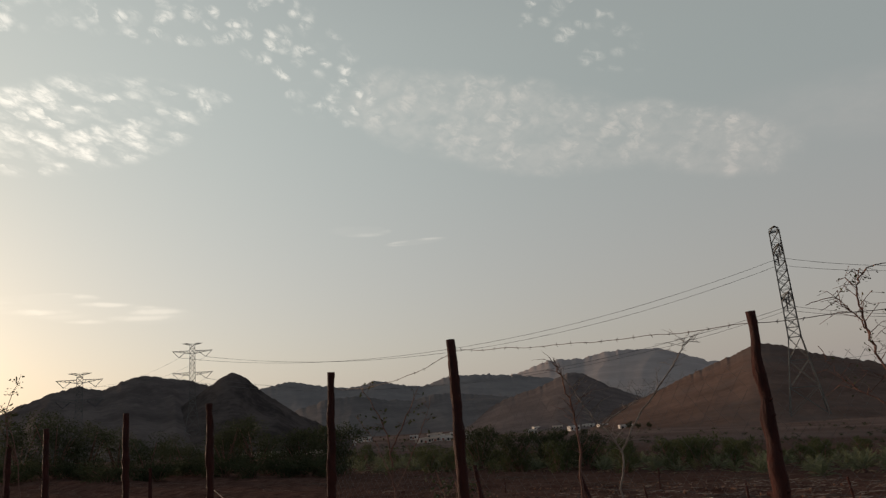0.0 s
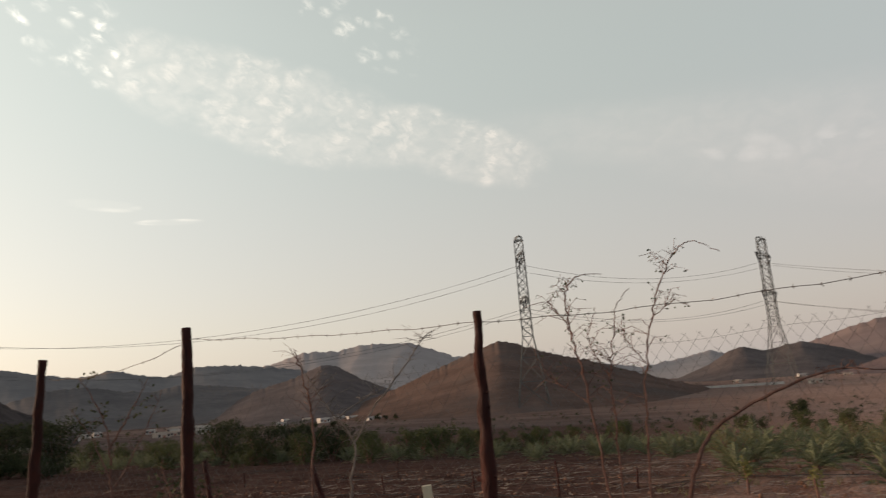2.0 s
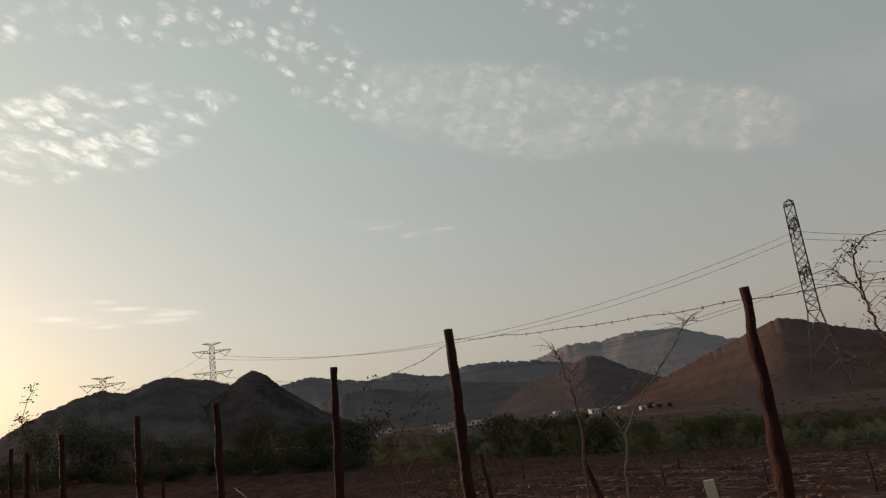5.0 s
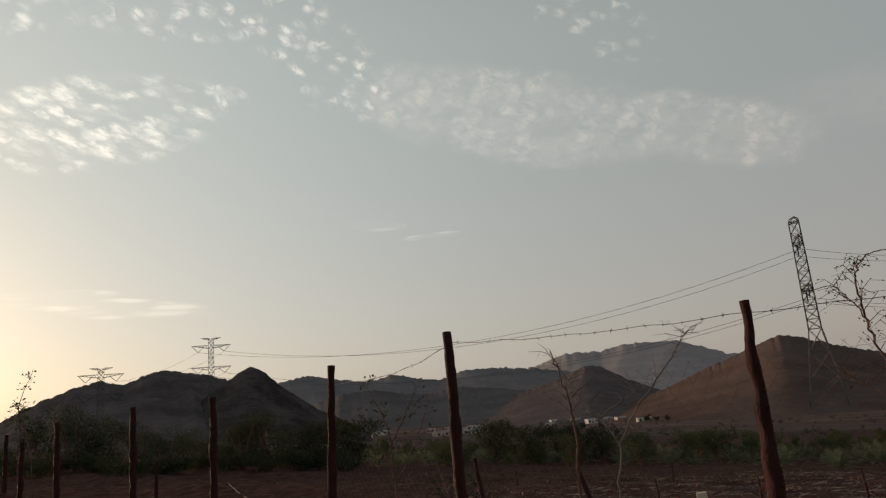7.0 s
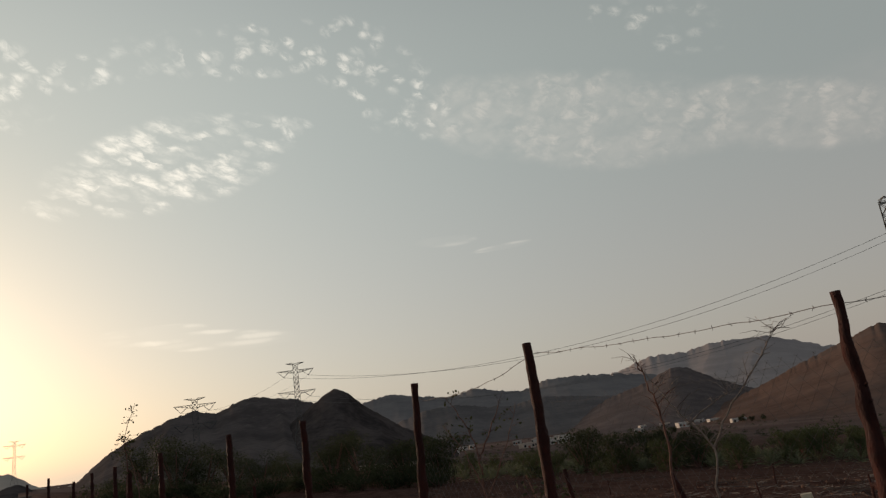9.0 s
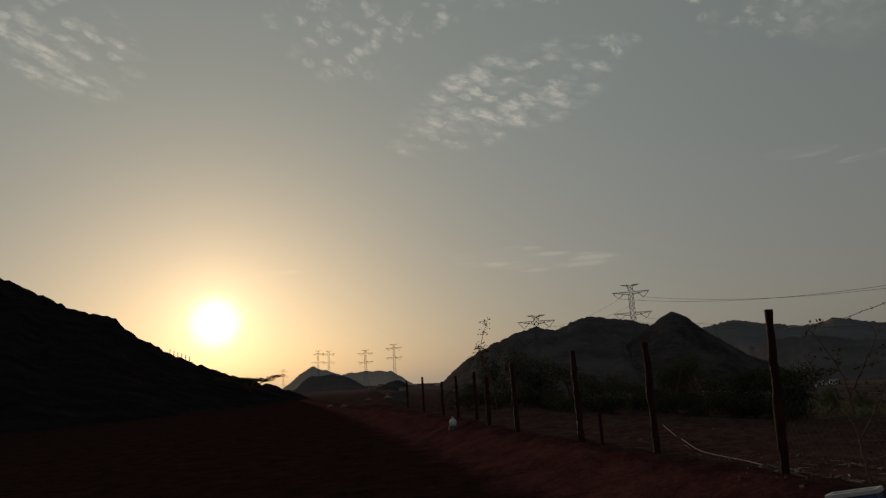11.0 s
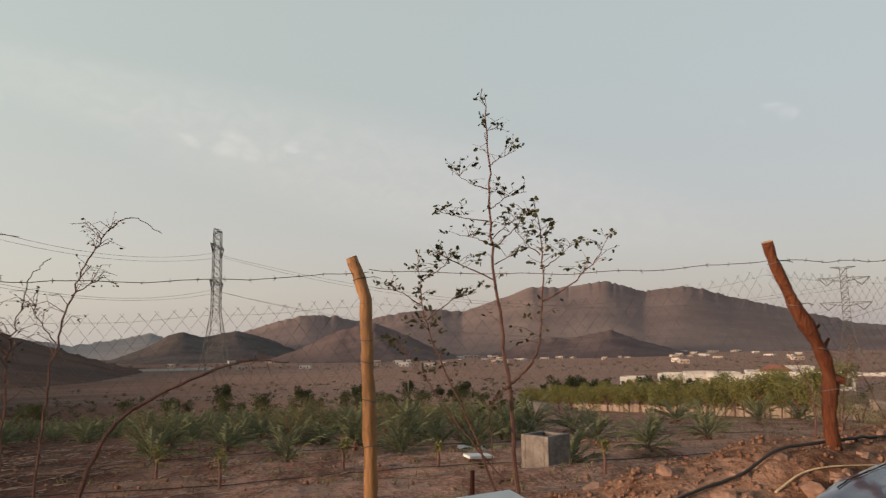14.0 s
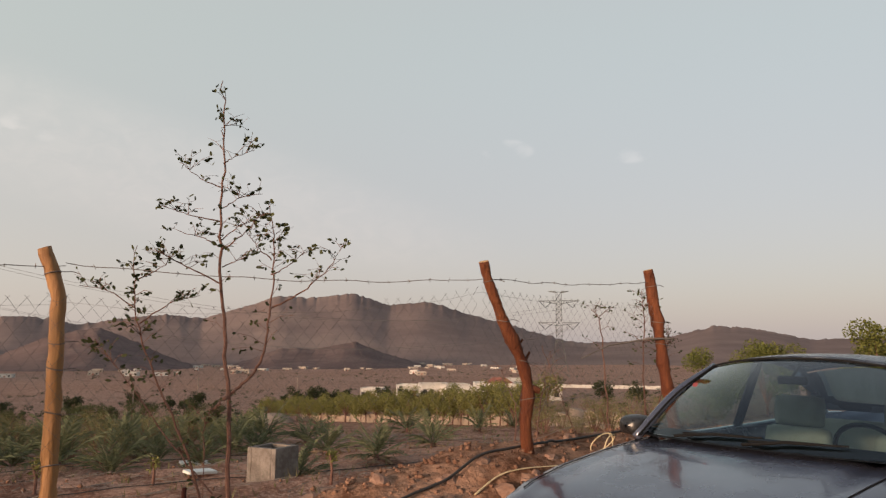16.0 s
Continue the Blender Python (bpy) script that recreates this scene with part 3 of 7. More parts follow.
mountain("hill_west", ROCK_BACKLIT, "dark rocky hillside in shadow beside the track",
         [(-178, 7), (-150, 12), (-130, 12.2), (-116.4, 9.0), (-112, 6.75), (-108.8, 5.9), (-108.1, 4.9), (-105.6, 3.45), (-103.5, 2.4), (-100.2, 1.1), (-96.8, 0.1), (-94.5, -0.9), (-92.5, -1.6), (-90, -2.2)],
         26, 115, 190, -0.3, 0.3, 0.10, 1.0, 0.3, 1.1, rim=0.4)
mountain("ridge_with_pylons", ROCK_RIDGE, "dark rocky ridge with pylons standing behind it",
         [(-87, -2.0), (-84.6, -0.75), (-82.2, 1.3), (-80.2, 2.35), (-78.2, 3.15), (-76.1, 3.75), (-74.7, 3.3), (-73.3, 3.8), (-72, 4.3), (-70.5, 4.0), (-68.8, 3.75), (-67, 3.1), (-63, 1.2), (-59, -1.5)],
         170, 385, 640, -6, 0.16, 0.20, 2.0, 0.12)
mountain("pyramid_hill", ROCK_NEAR, "dark pointed pyramid-shaped hill",
         [(-73.5, -1.5), (-70.5, 0.9), (-68.1, 2.45), (-66.2, 3.75), (-65.3, 4.12), (-64.4, 3.6), (-63, 2.3), (-60.5, 0.45), (-58.3, -0.7), (-56, -2)],
         190, 330, 372, -8, 0.14, 0.16, 3.0, 0.12)
mountain("range_northwest", ROCK_HAZED_BLUE, "hazy blue-grey mountain range",
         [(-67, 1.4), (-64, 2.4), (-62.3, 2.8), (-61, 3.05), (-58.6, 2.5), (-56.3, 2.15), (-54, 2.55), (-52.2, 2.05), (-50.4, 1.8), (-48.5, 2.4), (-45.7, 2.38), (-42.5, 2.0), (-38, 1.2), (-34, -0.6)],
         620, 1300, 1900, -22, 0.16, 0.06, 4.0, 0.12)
mountain("foothills_northwest", ROCK_HAZED_SLATE, "low slate-grey foothills before the hazy range",
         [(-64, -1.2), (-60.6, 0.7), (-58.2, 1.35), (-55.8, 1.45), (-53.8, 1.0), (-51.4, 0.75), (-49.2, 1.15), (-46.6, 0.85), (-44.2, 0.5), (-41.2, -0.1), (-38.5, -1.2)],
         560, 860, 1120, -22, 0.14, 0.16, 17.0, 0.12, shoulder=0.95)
mountain("mountain_far", ROCK_HAZED_FAR, "distant mountain, pale grey with painted haze",
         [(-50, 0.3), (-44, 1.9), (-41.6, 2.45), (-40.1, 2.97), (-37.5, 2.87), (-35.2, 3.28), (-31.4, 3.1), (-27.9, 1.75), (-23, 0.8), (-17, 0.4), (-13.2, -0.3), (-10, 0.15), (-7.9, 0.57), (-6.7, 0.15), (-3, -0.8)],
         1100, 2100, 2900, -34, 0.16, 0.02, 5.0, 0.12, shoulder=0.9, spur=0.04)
mountain("dark_cone_hill", ROCK_DARK, "dark cone-shaped hill on the plain",
         [(-51, -2.6), (-47.5, -1.25), (-43.6, 0.3), (-40.8, 1.0), (-38.9, 1.78), (-38, 1.88), (-37, 1.4), (-35.6, 0.55), (-33.2, -0.55), (-30.5, -1.5), (-27, -2.6)],
         420, 760, 1000, -16, 0.16, 0.04, 6.0, 0.1, shoulder=0.8, spur=0.08)
mountain("red_hill", ROCK_RED, "reddish brown rounded hill",
         [(-42, -3.2), (-37, -1.75), (-32.9, -0.5), (-30.1, 0.6), (-28.2, 1.32), (-26.6, 1.85), (-25.4, 2.32), (-24.15, 2.72), (-23.1, 2.5), (-22.4, 2.2), (-20.2, 1.4), (-17.2, 0.6), (-14.0, -0.5), (-10, -1.8), (-5, -3.2)],
         300, 560, 800, -13, 0.16, 0.03, 7.0, 0.1, shoulder=0.75, spur=0.08)
mountain("twin_hill", ROCK_DARK, "small dark double hill",
         [(-13, -2.2), (-10, -1.2), (-8.1, -0.5), (-6.6, 0.4), (-5.66, 0.64), (-4.5, 0.3), (-3.9, 0.22), (-1.7, 0.7), (1, -0.05), (2.8, -0.9), (5.5, -2.2)],
         800, 1050, 1300, -20, 0.1, 0.12, 8.0, 0.15, shoulder=0.9)
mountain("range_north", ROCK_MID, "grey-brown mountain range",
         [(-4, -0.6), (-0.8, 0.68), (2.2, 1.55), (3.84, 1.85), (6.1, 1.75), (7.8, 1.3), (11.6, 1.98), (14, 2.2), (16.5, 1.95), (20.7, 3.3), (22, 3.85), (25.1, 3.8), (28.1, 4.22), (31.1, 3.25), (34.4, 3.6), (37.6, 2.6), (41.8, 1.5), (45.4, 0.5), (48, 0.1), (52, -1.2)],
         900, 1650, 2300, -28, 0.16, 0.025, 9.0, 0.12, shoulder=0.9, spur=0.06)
mountain("foothill_north", ROCK_FOOT, "low dark brown foothill",
         [(-1.5, -2.3), (1.0, -1.6), (3.2, -0.9), (6.4, 0.6), (9.3, 1.15), (11.7, 0.2), (13.5, -0.7), (15.5, -1.5), (18, -2.3)],
         640, 820, 1000, -18, 0.1, 0.12, 10.0, 0.15, shoulder=0.9)
mountain("foothill_east", ROCK_FOOT, "low brown foothill before the mountain",
         [(15.5, -2.4), (18.2, -1.8), (20.5, -1.1), (22.2, -0.4), (23.7, -0.28), (25.2, -0.4), (26.8, -0.05), (28.4, 0.27), (30.6, -0.6), (33.8, -1.5), (38, -2.4)],
         640, 860, 1050, -19, 0.1, 0.14, 11.0, 0.12, shoulder=0.95)
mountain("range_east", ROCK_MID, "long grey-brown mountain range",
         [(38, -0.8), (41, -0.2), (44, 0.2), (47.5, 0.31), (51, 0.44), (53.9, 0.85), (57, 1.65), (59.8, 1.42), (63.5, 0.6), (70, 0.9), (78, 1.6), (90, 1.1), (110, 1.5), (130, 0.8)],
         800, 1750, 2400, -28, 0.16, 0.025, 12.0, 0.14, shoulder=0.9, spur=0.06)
mountain("low_hills_west", ROCK_HAZED_PALE, "pale hazy hills on the western horizon",
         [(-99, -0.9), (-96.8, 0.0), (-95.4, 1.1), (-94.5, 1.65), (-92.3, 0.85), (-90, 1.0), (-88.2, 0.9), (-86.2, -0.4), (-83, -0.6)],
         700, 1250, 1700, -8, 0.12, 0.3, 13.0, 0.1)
mountain("low_mound_west", ROCK_DARK, "low rounded dark hill",
         [(-97, -1.0), (-95.9, -0.1), (-94.8, 0.84), (-93.8, 0.8), (-93, 0.97), (-91.5, 0.55), (-89.9, -0.5), (-88.5, -1.0)],
         330, 480, 640, -5, 0.12, 0.3, 14.0, 0.1)
mountain("low_mound_northwest", ROCK_NEAR, "low dark pointed hill",
         [(-91, -1.2), (-89.7, -0.57), (-87.8, 0.2), (-86, -0.7), (-84.5, -1.2)],
         240, 300, 400, -5, 0.12, 0.3, 15.0, 0.1)
mountain("hills_south", ROCK_MID, "brown hills closing the valley to the south",
         [(118, 0.5), (130, 3.0), (150, 5.5), (170, 4.0), (190, 5.0), (205, 3.0)],
         300, 700, 1000, -6, 0.12, 0.3, 16.0, 0.6)


# ---- the fence ----
def post_points(foot, top, bend=(), seed=0):
    """The axis of a rough pole from below the ground to its top; bend: (height share, dx, dy)."""
    foot, top = Vector(foot), Vector(top)
    rnd = random.Random(seed)
    out = []
    for i in range(15):
        t = -0.12 + 1.12 * i / 14
        p = foot.lerp(top, t)
        for share, dx, dy in bend:
            w = math.exp(-((t - share) / (0.16 if share < 0.9 else 0.085)) ** 2)
            p += Vector((dx, dy, 0)) * w
        p += Vector((rnd.uniform(-1, 1), rnd.uniform(-1, 1), 0)) * 0.006
        out.append(p)
    return out


def fence_post(foot, top, radius, mat, label, bend=(), seed=0, knots=(), ties=(), thick_below=0.0, stubs=()):
    ob = thing("fence_post", foot, label, "fence post", "posts of the boundary fence")
    f = Vector(foot)
    pts = [p - f for p in post_points(foot, top, bend, seed)]
    rnd = random.Random(seed + 50)
    radii = []
    for i in range(len(pts)):
        t = -0.12 + 1.12 * i / 14
        r = radius * (1.12 - 0.2 * max(t, 0)) * rnd.uniform(0.87, 1.13)
        if thick_below and t < thick_below:
            r *= 1.28
        for k in knots:
            r += radius * 0.5 * math.exp(-((t - k) / 0.03) ** 2)
        radii.append(r)
    fine = curve_points(pts, 4)
    fr = [radii[min(i // 4, 14)] * (1 - (i % 4) / 4) + radii[min(i // 4 + 1, 14)] * (i % 4) / 4 for i in range(len(fine))]
    bm = bmesh.new()
    waves = [rnd.uniform(-0.07, 0.07) for _ in range(12)]
    tube(bm, fine, fr, 12, squash=lambda i, k: 1 + waves[k] + 0.16 * noise.noise(Vector((i * 0.45, k * 0.9, seed))) + 0.10 * noise.noise(Vector((i * 1.3, k * 2.1, seed + 9))))
    bm.faces.ensure_lookup_table()
    bm.faces[-1].material_index = 1
    pole = part("pole", bm, (mat, WOOD_CUT), ob, smooth=True)
    for face in pole.data.polygons:
        face.use_smooth = face.material_index == 0
    for t, dx, dy, dz, r in stubs:
        i = min(int((t + 0.12) / 1.12 * (len(fine) - 1)), len(fine) - 1)
        bm = bmesh.new()
        a = fine[i]
        tube(bm, [a, a + Vector((dx, dy, dz)) * 0.5, a + Vector((dx, dy, dz))], [r, r * 0.85, r * 0.6], 7)
        part("branch_stub", bm, mat, ob)
    for t in ties:
        i = min(int((t + 0.12) / 1.12 * (len(fine) - 1)), len(fine) - 1)
        c, r = fine[i], fr[i] + 0.004
        bm = bmesh.new()
        ring = [c + Vector((r * math.cos(a * 0.5236), r * math.sin(a * 0.5236), 0.01 * math.sin(a * 0.5236 + t * 9))) for a in range(13)]
        tube(bm, ring, 0.0032, 4)
        tube(bm, [ring[0], ring[0] + Vector((0.05, -0.01, 0.004)), ring[0] + Vector((0.085, -0.02, -0.008))], 0.0026, 4)
        part("wire_tie", bm, BARB, ob)
    return ob


DARK = "dark red-brown rough wooden fence post on the earth bank"
POSTS = {
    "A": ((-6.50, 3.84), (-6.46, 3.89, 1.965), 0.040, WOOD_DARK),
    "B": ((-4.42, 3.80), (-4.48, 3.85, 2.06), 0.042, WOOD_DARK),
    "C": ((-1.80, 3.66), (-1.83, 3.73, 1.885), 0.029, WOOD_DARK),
    "D": ((0.69, 4.05), (0.665, 4.08, 1.965), 0.0335, WOOD_YELLOW),
    "E": ((3.50, 3.70), (3.02, 3.60, 2.035), 0.035, WOOD_RED),
    "F": ((5.20, 3.78), (4.96, 3.80, 2.13), 0.045, WOOD_RED),
}


def build_fence():
    def put(key, **more):
        (x, y), top, r, mat = POSTS[key]
        label = {WOOD_DARK: DARK, WOOD_YELLOW: "peeled yellow wooden fence post with a bent top, tied with wire",
                 WOOD_RED: "crooked orange-red wooden fence post on the stony bank"}[mat]
        fence_post((x, y, ground_z(x, y)), top, r, mat, label, seed=ord(key), **more)

    put("A", knots=(0.4,))
    put("B", knots=(0.15, 0.5), stubs=((0.13, 0.09, -0.02, 0.16, 0.018),))
    put("C", knots=(0.25, 0.36, 0.44, 0.55, 0.62, 0.72), thick_below=0.35, stubs=((0.355, -0.075, 0.0, 0.012, 0.028), (0.6, 0.05, -0.02, 0.03, 0.014), (0.5, 0.042, -0.01, 0.02, 0.012), (0.66, 0.04, -0.02, 0.025, 0.010), (0.36, 0.05, -0.02, 0.03, 0.016)))
    put("D", knots=(), ties=(0.15, 0.32, 0.5, 0.62, 0.72, 0.93), bend=((1.0, -0.085, 0),))
    put("E", knots=(0.3, 0.42, 0.62), stubs=((0.36, 0.07, -0.04, -0.02, 0.035), (0.46, 0.06, 0.0, 0.09, 0.014), (0.58, 0.04, -0.03, 0.05, 0.012)), bend=((0.33, 0.105, 0), (0.52, 0.085, 0), (0.72, 0.03, 0)), ties=(0.3, 0.5, 0.72, 0.9))
    put("F", knots=(0.4, 0.7), ties=(0.55, 0.7, 0.9), stubs=((0.62, 0.05, -0.02, 0.03, 0.013), (0.45, -0.05, -0.02, 0.025, 0.012)))
    # the fence goes on to the west
    west = [(-8.50, 3.42, 1.79), (-10.68, 3.12, 1.80), (-13.55, 2.73, 1.71), (-15.6, 2.55, 1.50), (-17.9, 2.62, 1.62), (-20.4, 2.45, 1.55), (-23.0, 2.30, 1.40), (-26.0, 1.9, 1.6), (-29.5, 1.5, 1.5)]
    for i, (x, y, z) in enumerate(west):
        lean = 0.05 * ((i * 7) % 3 - 1)
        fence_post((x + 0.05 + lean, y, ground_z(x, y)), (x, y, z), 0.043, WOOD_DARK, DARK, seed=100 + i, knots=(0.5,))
    # short stakes
    stakes = [((-3.55, 4.45), 0.62, -0.20), ((-5.0, 4.6), 0.75, -0.12), ((-3.95, 4.9), 0.35, 0.02), ((-9.9, 3.2), 0.62, 0.0), ((-0.95, 5.2), 0.42, 0.0), ((-2.6, 5.0), 0.35, 0.02), ((-5.8, 6.0), 0.5, -0.03), ((1.95, 6.3), 0.5, 0.02)]
    for i, ((x, y), h, lean) in enumerate(stakes):
        z = ground_z(x, y)
        ob = thing("stake", (x, y, z), "short dark wooden stake driven into the earth", "stake", "stakes along the fence")
        bm = bmesh.new()
        tube(bm, [(0, 0, -0.2), (lean * 0.4, 0, h * 0.5), (lean, 0, h)], [0.028, 0.025, 0.02], 8)
        part("shaft", bm, WOOD_DARK, ob)


def barbed_wire(a, b, drop, seed=0):
    a, b = Vector(a), Vector(b)
    ob = thing("barbed_wire", a, "rusty barbed wire strung between fence posts", "wire", "barbed wire spans")
    pts = [p - a for p in sag(a, b, drop, 30)]
    rnd = random.Random(seed)
    pts = [p + Vector((0, 0, rnd.uniform(-0.003, 0.003) + 0.005 * math.sin(i * 0.9 + seed))) if 0 < i < 30 else p for i, p in enumerate(pts)]
    bm = bmesh.new()
    tube(bm, pts, 0.0027, 4)
    part("strand", bm, BARB, ob)
    bm = bmesh.new()
    length = (b - a).length
    m = int(length / 0.13)
    for k in range(1, m):
        t = k / m * 30
        i = min(int(t), 29)
        p = pts[i].lerp(pts[i + 1], t - i)
        for s in (1, -1):
            q = Vector((rnd.uniform(-0.4, 0.4), rnd.uniform(-1, 1), rnd.uniform(0.4, 1) * s)).normalized() * 0.017
            tube(bm, [p - q * 0.4, p + q], [0.0026, 0.0012], 3, caps=False)
    tagged(part("barbing", bm, BARB, ob), kind="stuff")
    return ob


def chain_link(a, b, top_drop, bottom, seed=0, cell=0.10, wire=0.0012):
    """Diamond wire netting from a to b (top corners), hanging down to height bottom."""
    a, b = Vector(a), Vector(b)
    ob = thing("wire_netting", (a.x, a.y, bottom), "sagging diamond wire netting between fence posts", "wire netting", "netting bays")
    run = b - a
    length = Vector((run.x, run.y, 0)).length
    along = Vector((run.x, run.y, 0)).normalized()
    out = Vector((-along.y, along.x, 0))
    cols, rows = int(length / cell), max(int((a.z - bottom) / (cell * 0.6)), 6)
    bm = bmesh.new()

    def knot(u, r):
        t = min(max(u / length, 0), 1)
        top = a.z + run.z * t - top_drop * 4 * t * (1 - t)
        z = top - (top - bottom) * r / rows
        wob = 0.04 * noise.noise(Vector((u * 1.5, z * 2, seed)))
        sway = 0.018 * noise.noise(Vector((u * 2.2 + 7, z * 2, seed)))
        return along * (min(u, length) + 0.012 * noise.noise(Vector((u * 3, z * 3, seed + 4)))) + out * (wob - 0.03) + Vector((0, 0, z - bottom + sway))

    for c in range(cols):
        for lean in (0, 1):
            pts = [knot((c + (0.5 if r % 2 else lean)) * cell, r) for r in range(rows + 1)]
            pts.insert(0, pts[0] + Vector((0, 0, 0.010)) + along * (0.010 if lean else -0.010))
            tube(bm, pts, wire, 3, caps=False)
    tagged(part("netting", bm, WIRE, ob), kind="stuff")
    for share in (0.04,):
        bm = bmesh.new()
        tube(bm, [knot(length * k / 24, share * rows) for k in range(25)], wire, 4)
        part("line_wire", bm, WIRE, ob, "thin straining wire")
    return ob


build_fence()
TOPS = {k: Vector(v[1]) for k, v in POSTS.items()}
barbed_wire(TOPS["B"] - Vector((0, 0, 0.09)), TOPS["C"] - Vector((0, 0, 0.065)), 0.03, 1)
barbed_wire(TOPS["A"] - Vector((0, 0, 0.17)), TOPS["B"] - Vector((0, 0, 0.11)), 0.10, 2)
barbed_wire(TOPS["C"] - Vector((0, 0, 0.065)), TOPS["D"] - Vector((-0.02, 0, 0.085)), 0.045, 3)
barbed_wire(TOPS["D"] - Vector((-0.02, 0, 0.07)), TOPS["E"] - Vector((-0.03, 0, 0.11)), 0.05, 4)
barbed_wire(TOPS["E"] - Vector((-0.03, 0, 0.11)), TOPS["F"] - Vector((0, 0, 0.10)), 0.03, 5)
chain_link((-1.78, 3.74, 1.60), (0.62, 4.05, 1.72), 0.02, 0.80, 1, 0.080, 0.0009)
chain_link((0.62, 4.05, 1.72), (3.05, 3.66, 1.87), 0.09, 0.95, 2, 0.078, 0.0009)
chain_link((3.02, 3.66, 1.87), (5.02, 3.82, 1.86), 0.04, 1.02, 3, 0.070, 0.0010)
chain_link((-4.40, 3.86, 1.58), (-1.84, 3.74, 1.60), 0.03, 0.72, 4, 0.096, 0.0009)
chain_link((-6.43, 3.92, 1.25), (-4.52, 3.88, 1.20), 0.05, 0.58, 7, 0.090, 0.0010)


# ---- pylons and power lines ----
def pylon(x, y, top, height, facing, scale=1.0, wide_arms=False):
    """A lattice tower; top: height of its peak; facing: bearing along which its arms reach."""
    base = top - height
    ob = thing("pylon", (x, y, base), "grey steel lattice transmission tower with two levels of cross-arms", "pylon", "transmission towers", turn=-facing)
    w_foot, w_waist, w_top = 4.6 * scale, 1.55 * scale, 1.25 * scale
    waist, arm1, arm2 = height * 0.40, height * (0.70 if wide_arms else 0.62), height * (0.915 if wide_arms else 0.875)
    levels = [0, height * 0.14, height * 0.28, waist]
    while levels[-1] < height - 2.0 * scale:
        levels.append(levels[-1] + 2.6 * scale)
    levels[-1] = height - 1.0 * scale

    def half(h):
        return w_foot + (w_waist - w_foot) * h / waist if h < waist else w_waist + (w_top - w_waist) * (h - waist) / (height - waist)

    r = 0.11 * scale
    corners = ((1, 1), (-1, 1), (-1, -1), (1, -1))
    for cx, cy in corners:
        bm = bmesh.new()
        tube(bm, [(cx * half(h), cy * half(h), h) for h in levels], r * 1.25, 4)
        part("leg", bm, STEEL, ob)
    bm = bmesh.new()
    for a, b in zip(levels, levels[1:]):
        for k in range(4):
            (cx, cy), (dx, dy) = corners[k], corners[(k + 1) % 4]
            tube(bm, [(cx * half(a), cy * half(a), a), (dx * half(b), dy * half(b), b)], r * 0.75, 3, caps=False)
            tube(bm, [(dx * half(a), dy * half(a), a), (cx * half(b), cy * half(b), b)], r * 0.75, 3, caps=False)
            tube(bm, [(cx * half(b), cy * half(b), b), (dx * half(b), dy * half(b), b)], r * 0.65, 3, caps=False)
    part("bracing", bm, STEEL, ob)
    for h, reach in ((arm1, 10.2 * scale), (arm2, 10.0 * scale), (height - 0.6 * scale, 5.0 * scale)):
        thick = 1.5 * scale if reach > 6 * scale else 0.9 * scale
        for s in (1, -1):
            bm = bmesh.new()
            tip = Vector((0, s * reach, h))
            for cx in (1, -1):
                tube(bm, [(cx * half(h), s * half(h), h), tip], r, 4, caps=False)
                tube(bm, [(cx * half(h), s * half(h), h - thick), tip], r * 0.9, 4, caps=False)
            for k in range(1, 5):
                t = k / 5
                p = Vector((half(h), s * half(h), h)).lerp(tip, t)
                q = Vector((half(h), s * half(h), h - thick)).lerp(tip, t - 0.15)
                tube(bm, [p, q], r * 0.6, 3, caps=False)
                tube(bm, [(-p.x, p.y, p.z), (-q.x, q.y, q.z)], r * 0.6, 3, caps=False)
                tube(bm, [p, (-p.x, p.y, p.z)], r * 0.6, 3, caps=False)
            part("cross_arm", bm, STEEL, ob)
        if reach > 6 * scale:
            for s in (1, -1):
                bm = bmesh.new()
                low = Vector((0, s * reach * 0.66, h - 3.4 * scale))
                tube(bm, [(0, s * reach * 0.97, h), low], 0.14 * scale, 5)
                tube(bm, [(0, s * reach * 0.34, h - 0.6 * scale), low], 0.14 * scale, 5)
                part("insulator_string", bm, DARK_GLASS, ob)
    return ob


def polar(bearing, dist, el=None, z=None):
    x, y = dist * math.sin(radians(bearing)), dist * math.cos(radians(bearing))
    return Vector((x, y, 1.5 + dist * math.tan(radians(el)) if el is not None else z))


PYLONS = []
for bearing, dist, el, height, facing, scale, wide_arms in (
        (-21.78, 210, 11.05, 51, -21.8 - 3, 1.0, False), (-3.2, 268, 8.66, 52, -3.2 + 14, 1.0, False), (-68.35, 262, 6.5, 35.5, 22, 0.67, True), (-76.06, 248, 4.67, 29, 14, 0.67, True),
        (-87.86, 920, 3.03, 58, 2, 1.05, True), (-90.2, 950, 2.71, 54, 0, 1.05, True), (-94.0, 1150, 2.86, 62, -4, 1.05, True), (-93.15, 1150, 2.8, 61, -3, 1.05, True), (-96.75, 1500, 1.54, 48, -6, 1.05, True),
        (45.07, 330, 4.52, 40, -44, 0.95, False)):
    p = polar(bearing, dist, el)
    pylon(p.x, p.y, p.z, height, facing, scale, wide_arms)
    PYLONS.append((p, facing, height, scale, wide_arms))


def power_line(a, b, drop, seed=0, r=0.06):
    ob = thing("power_line", a, "thin grey overhead power line hung between pylons", "power line", "power lines")
    bm = bmesh.new()
    tube(bm, [p - Vector(a) for p in sag(a, b, drop, 28)], r, 4)
    part("conductor", bm, LINE, ob)


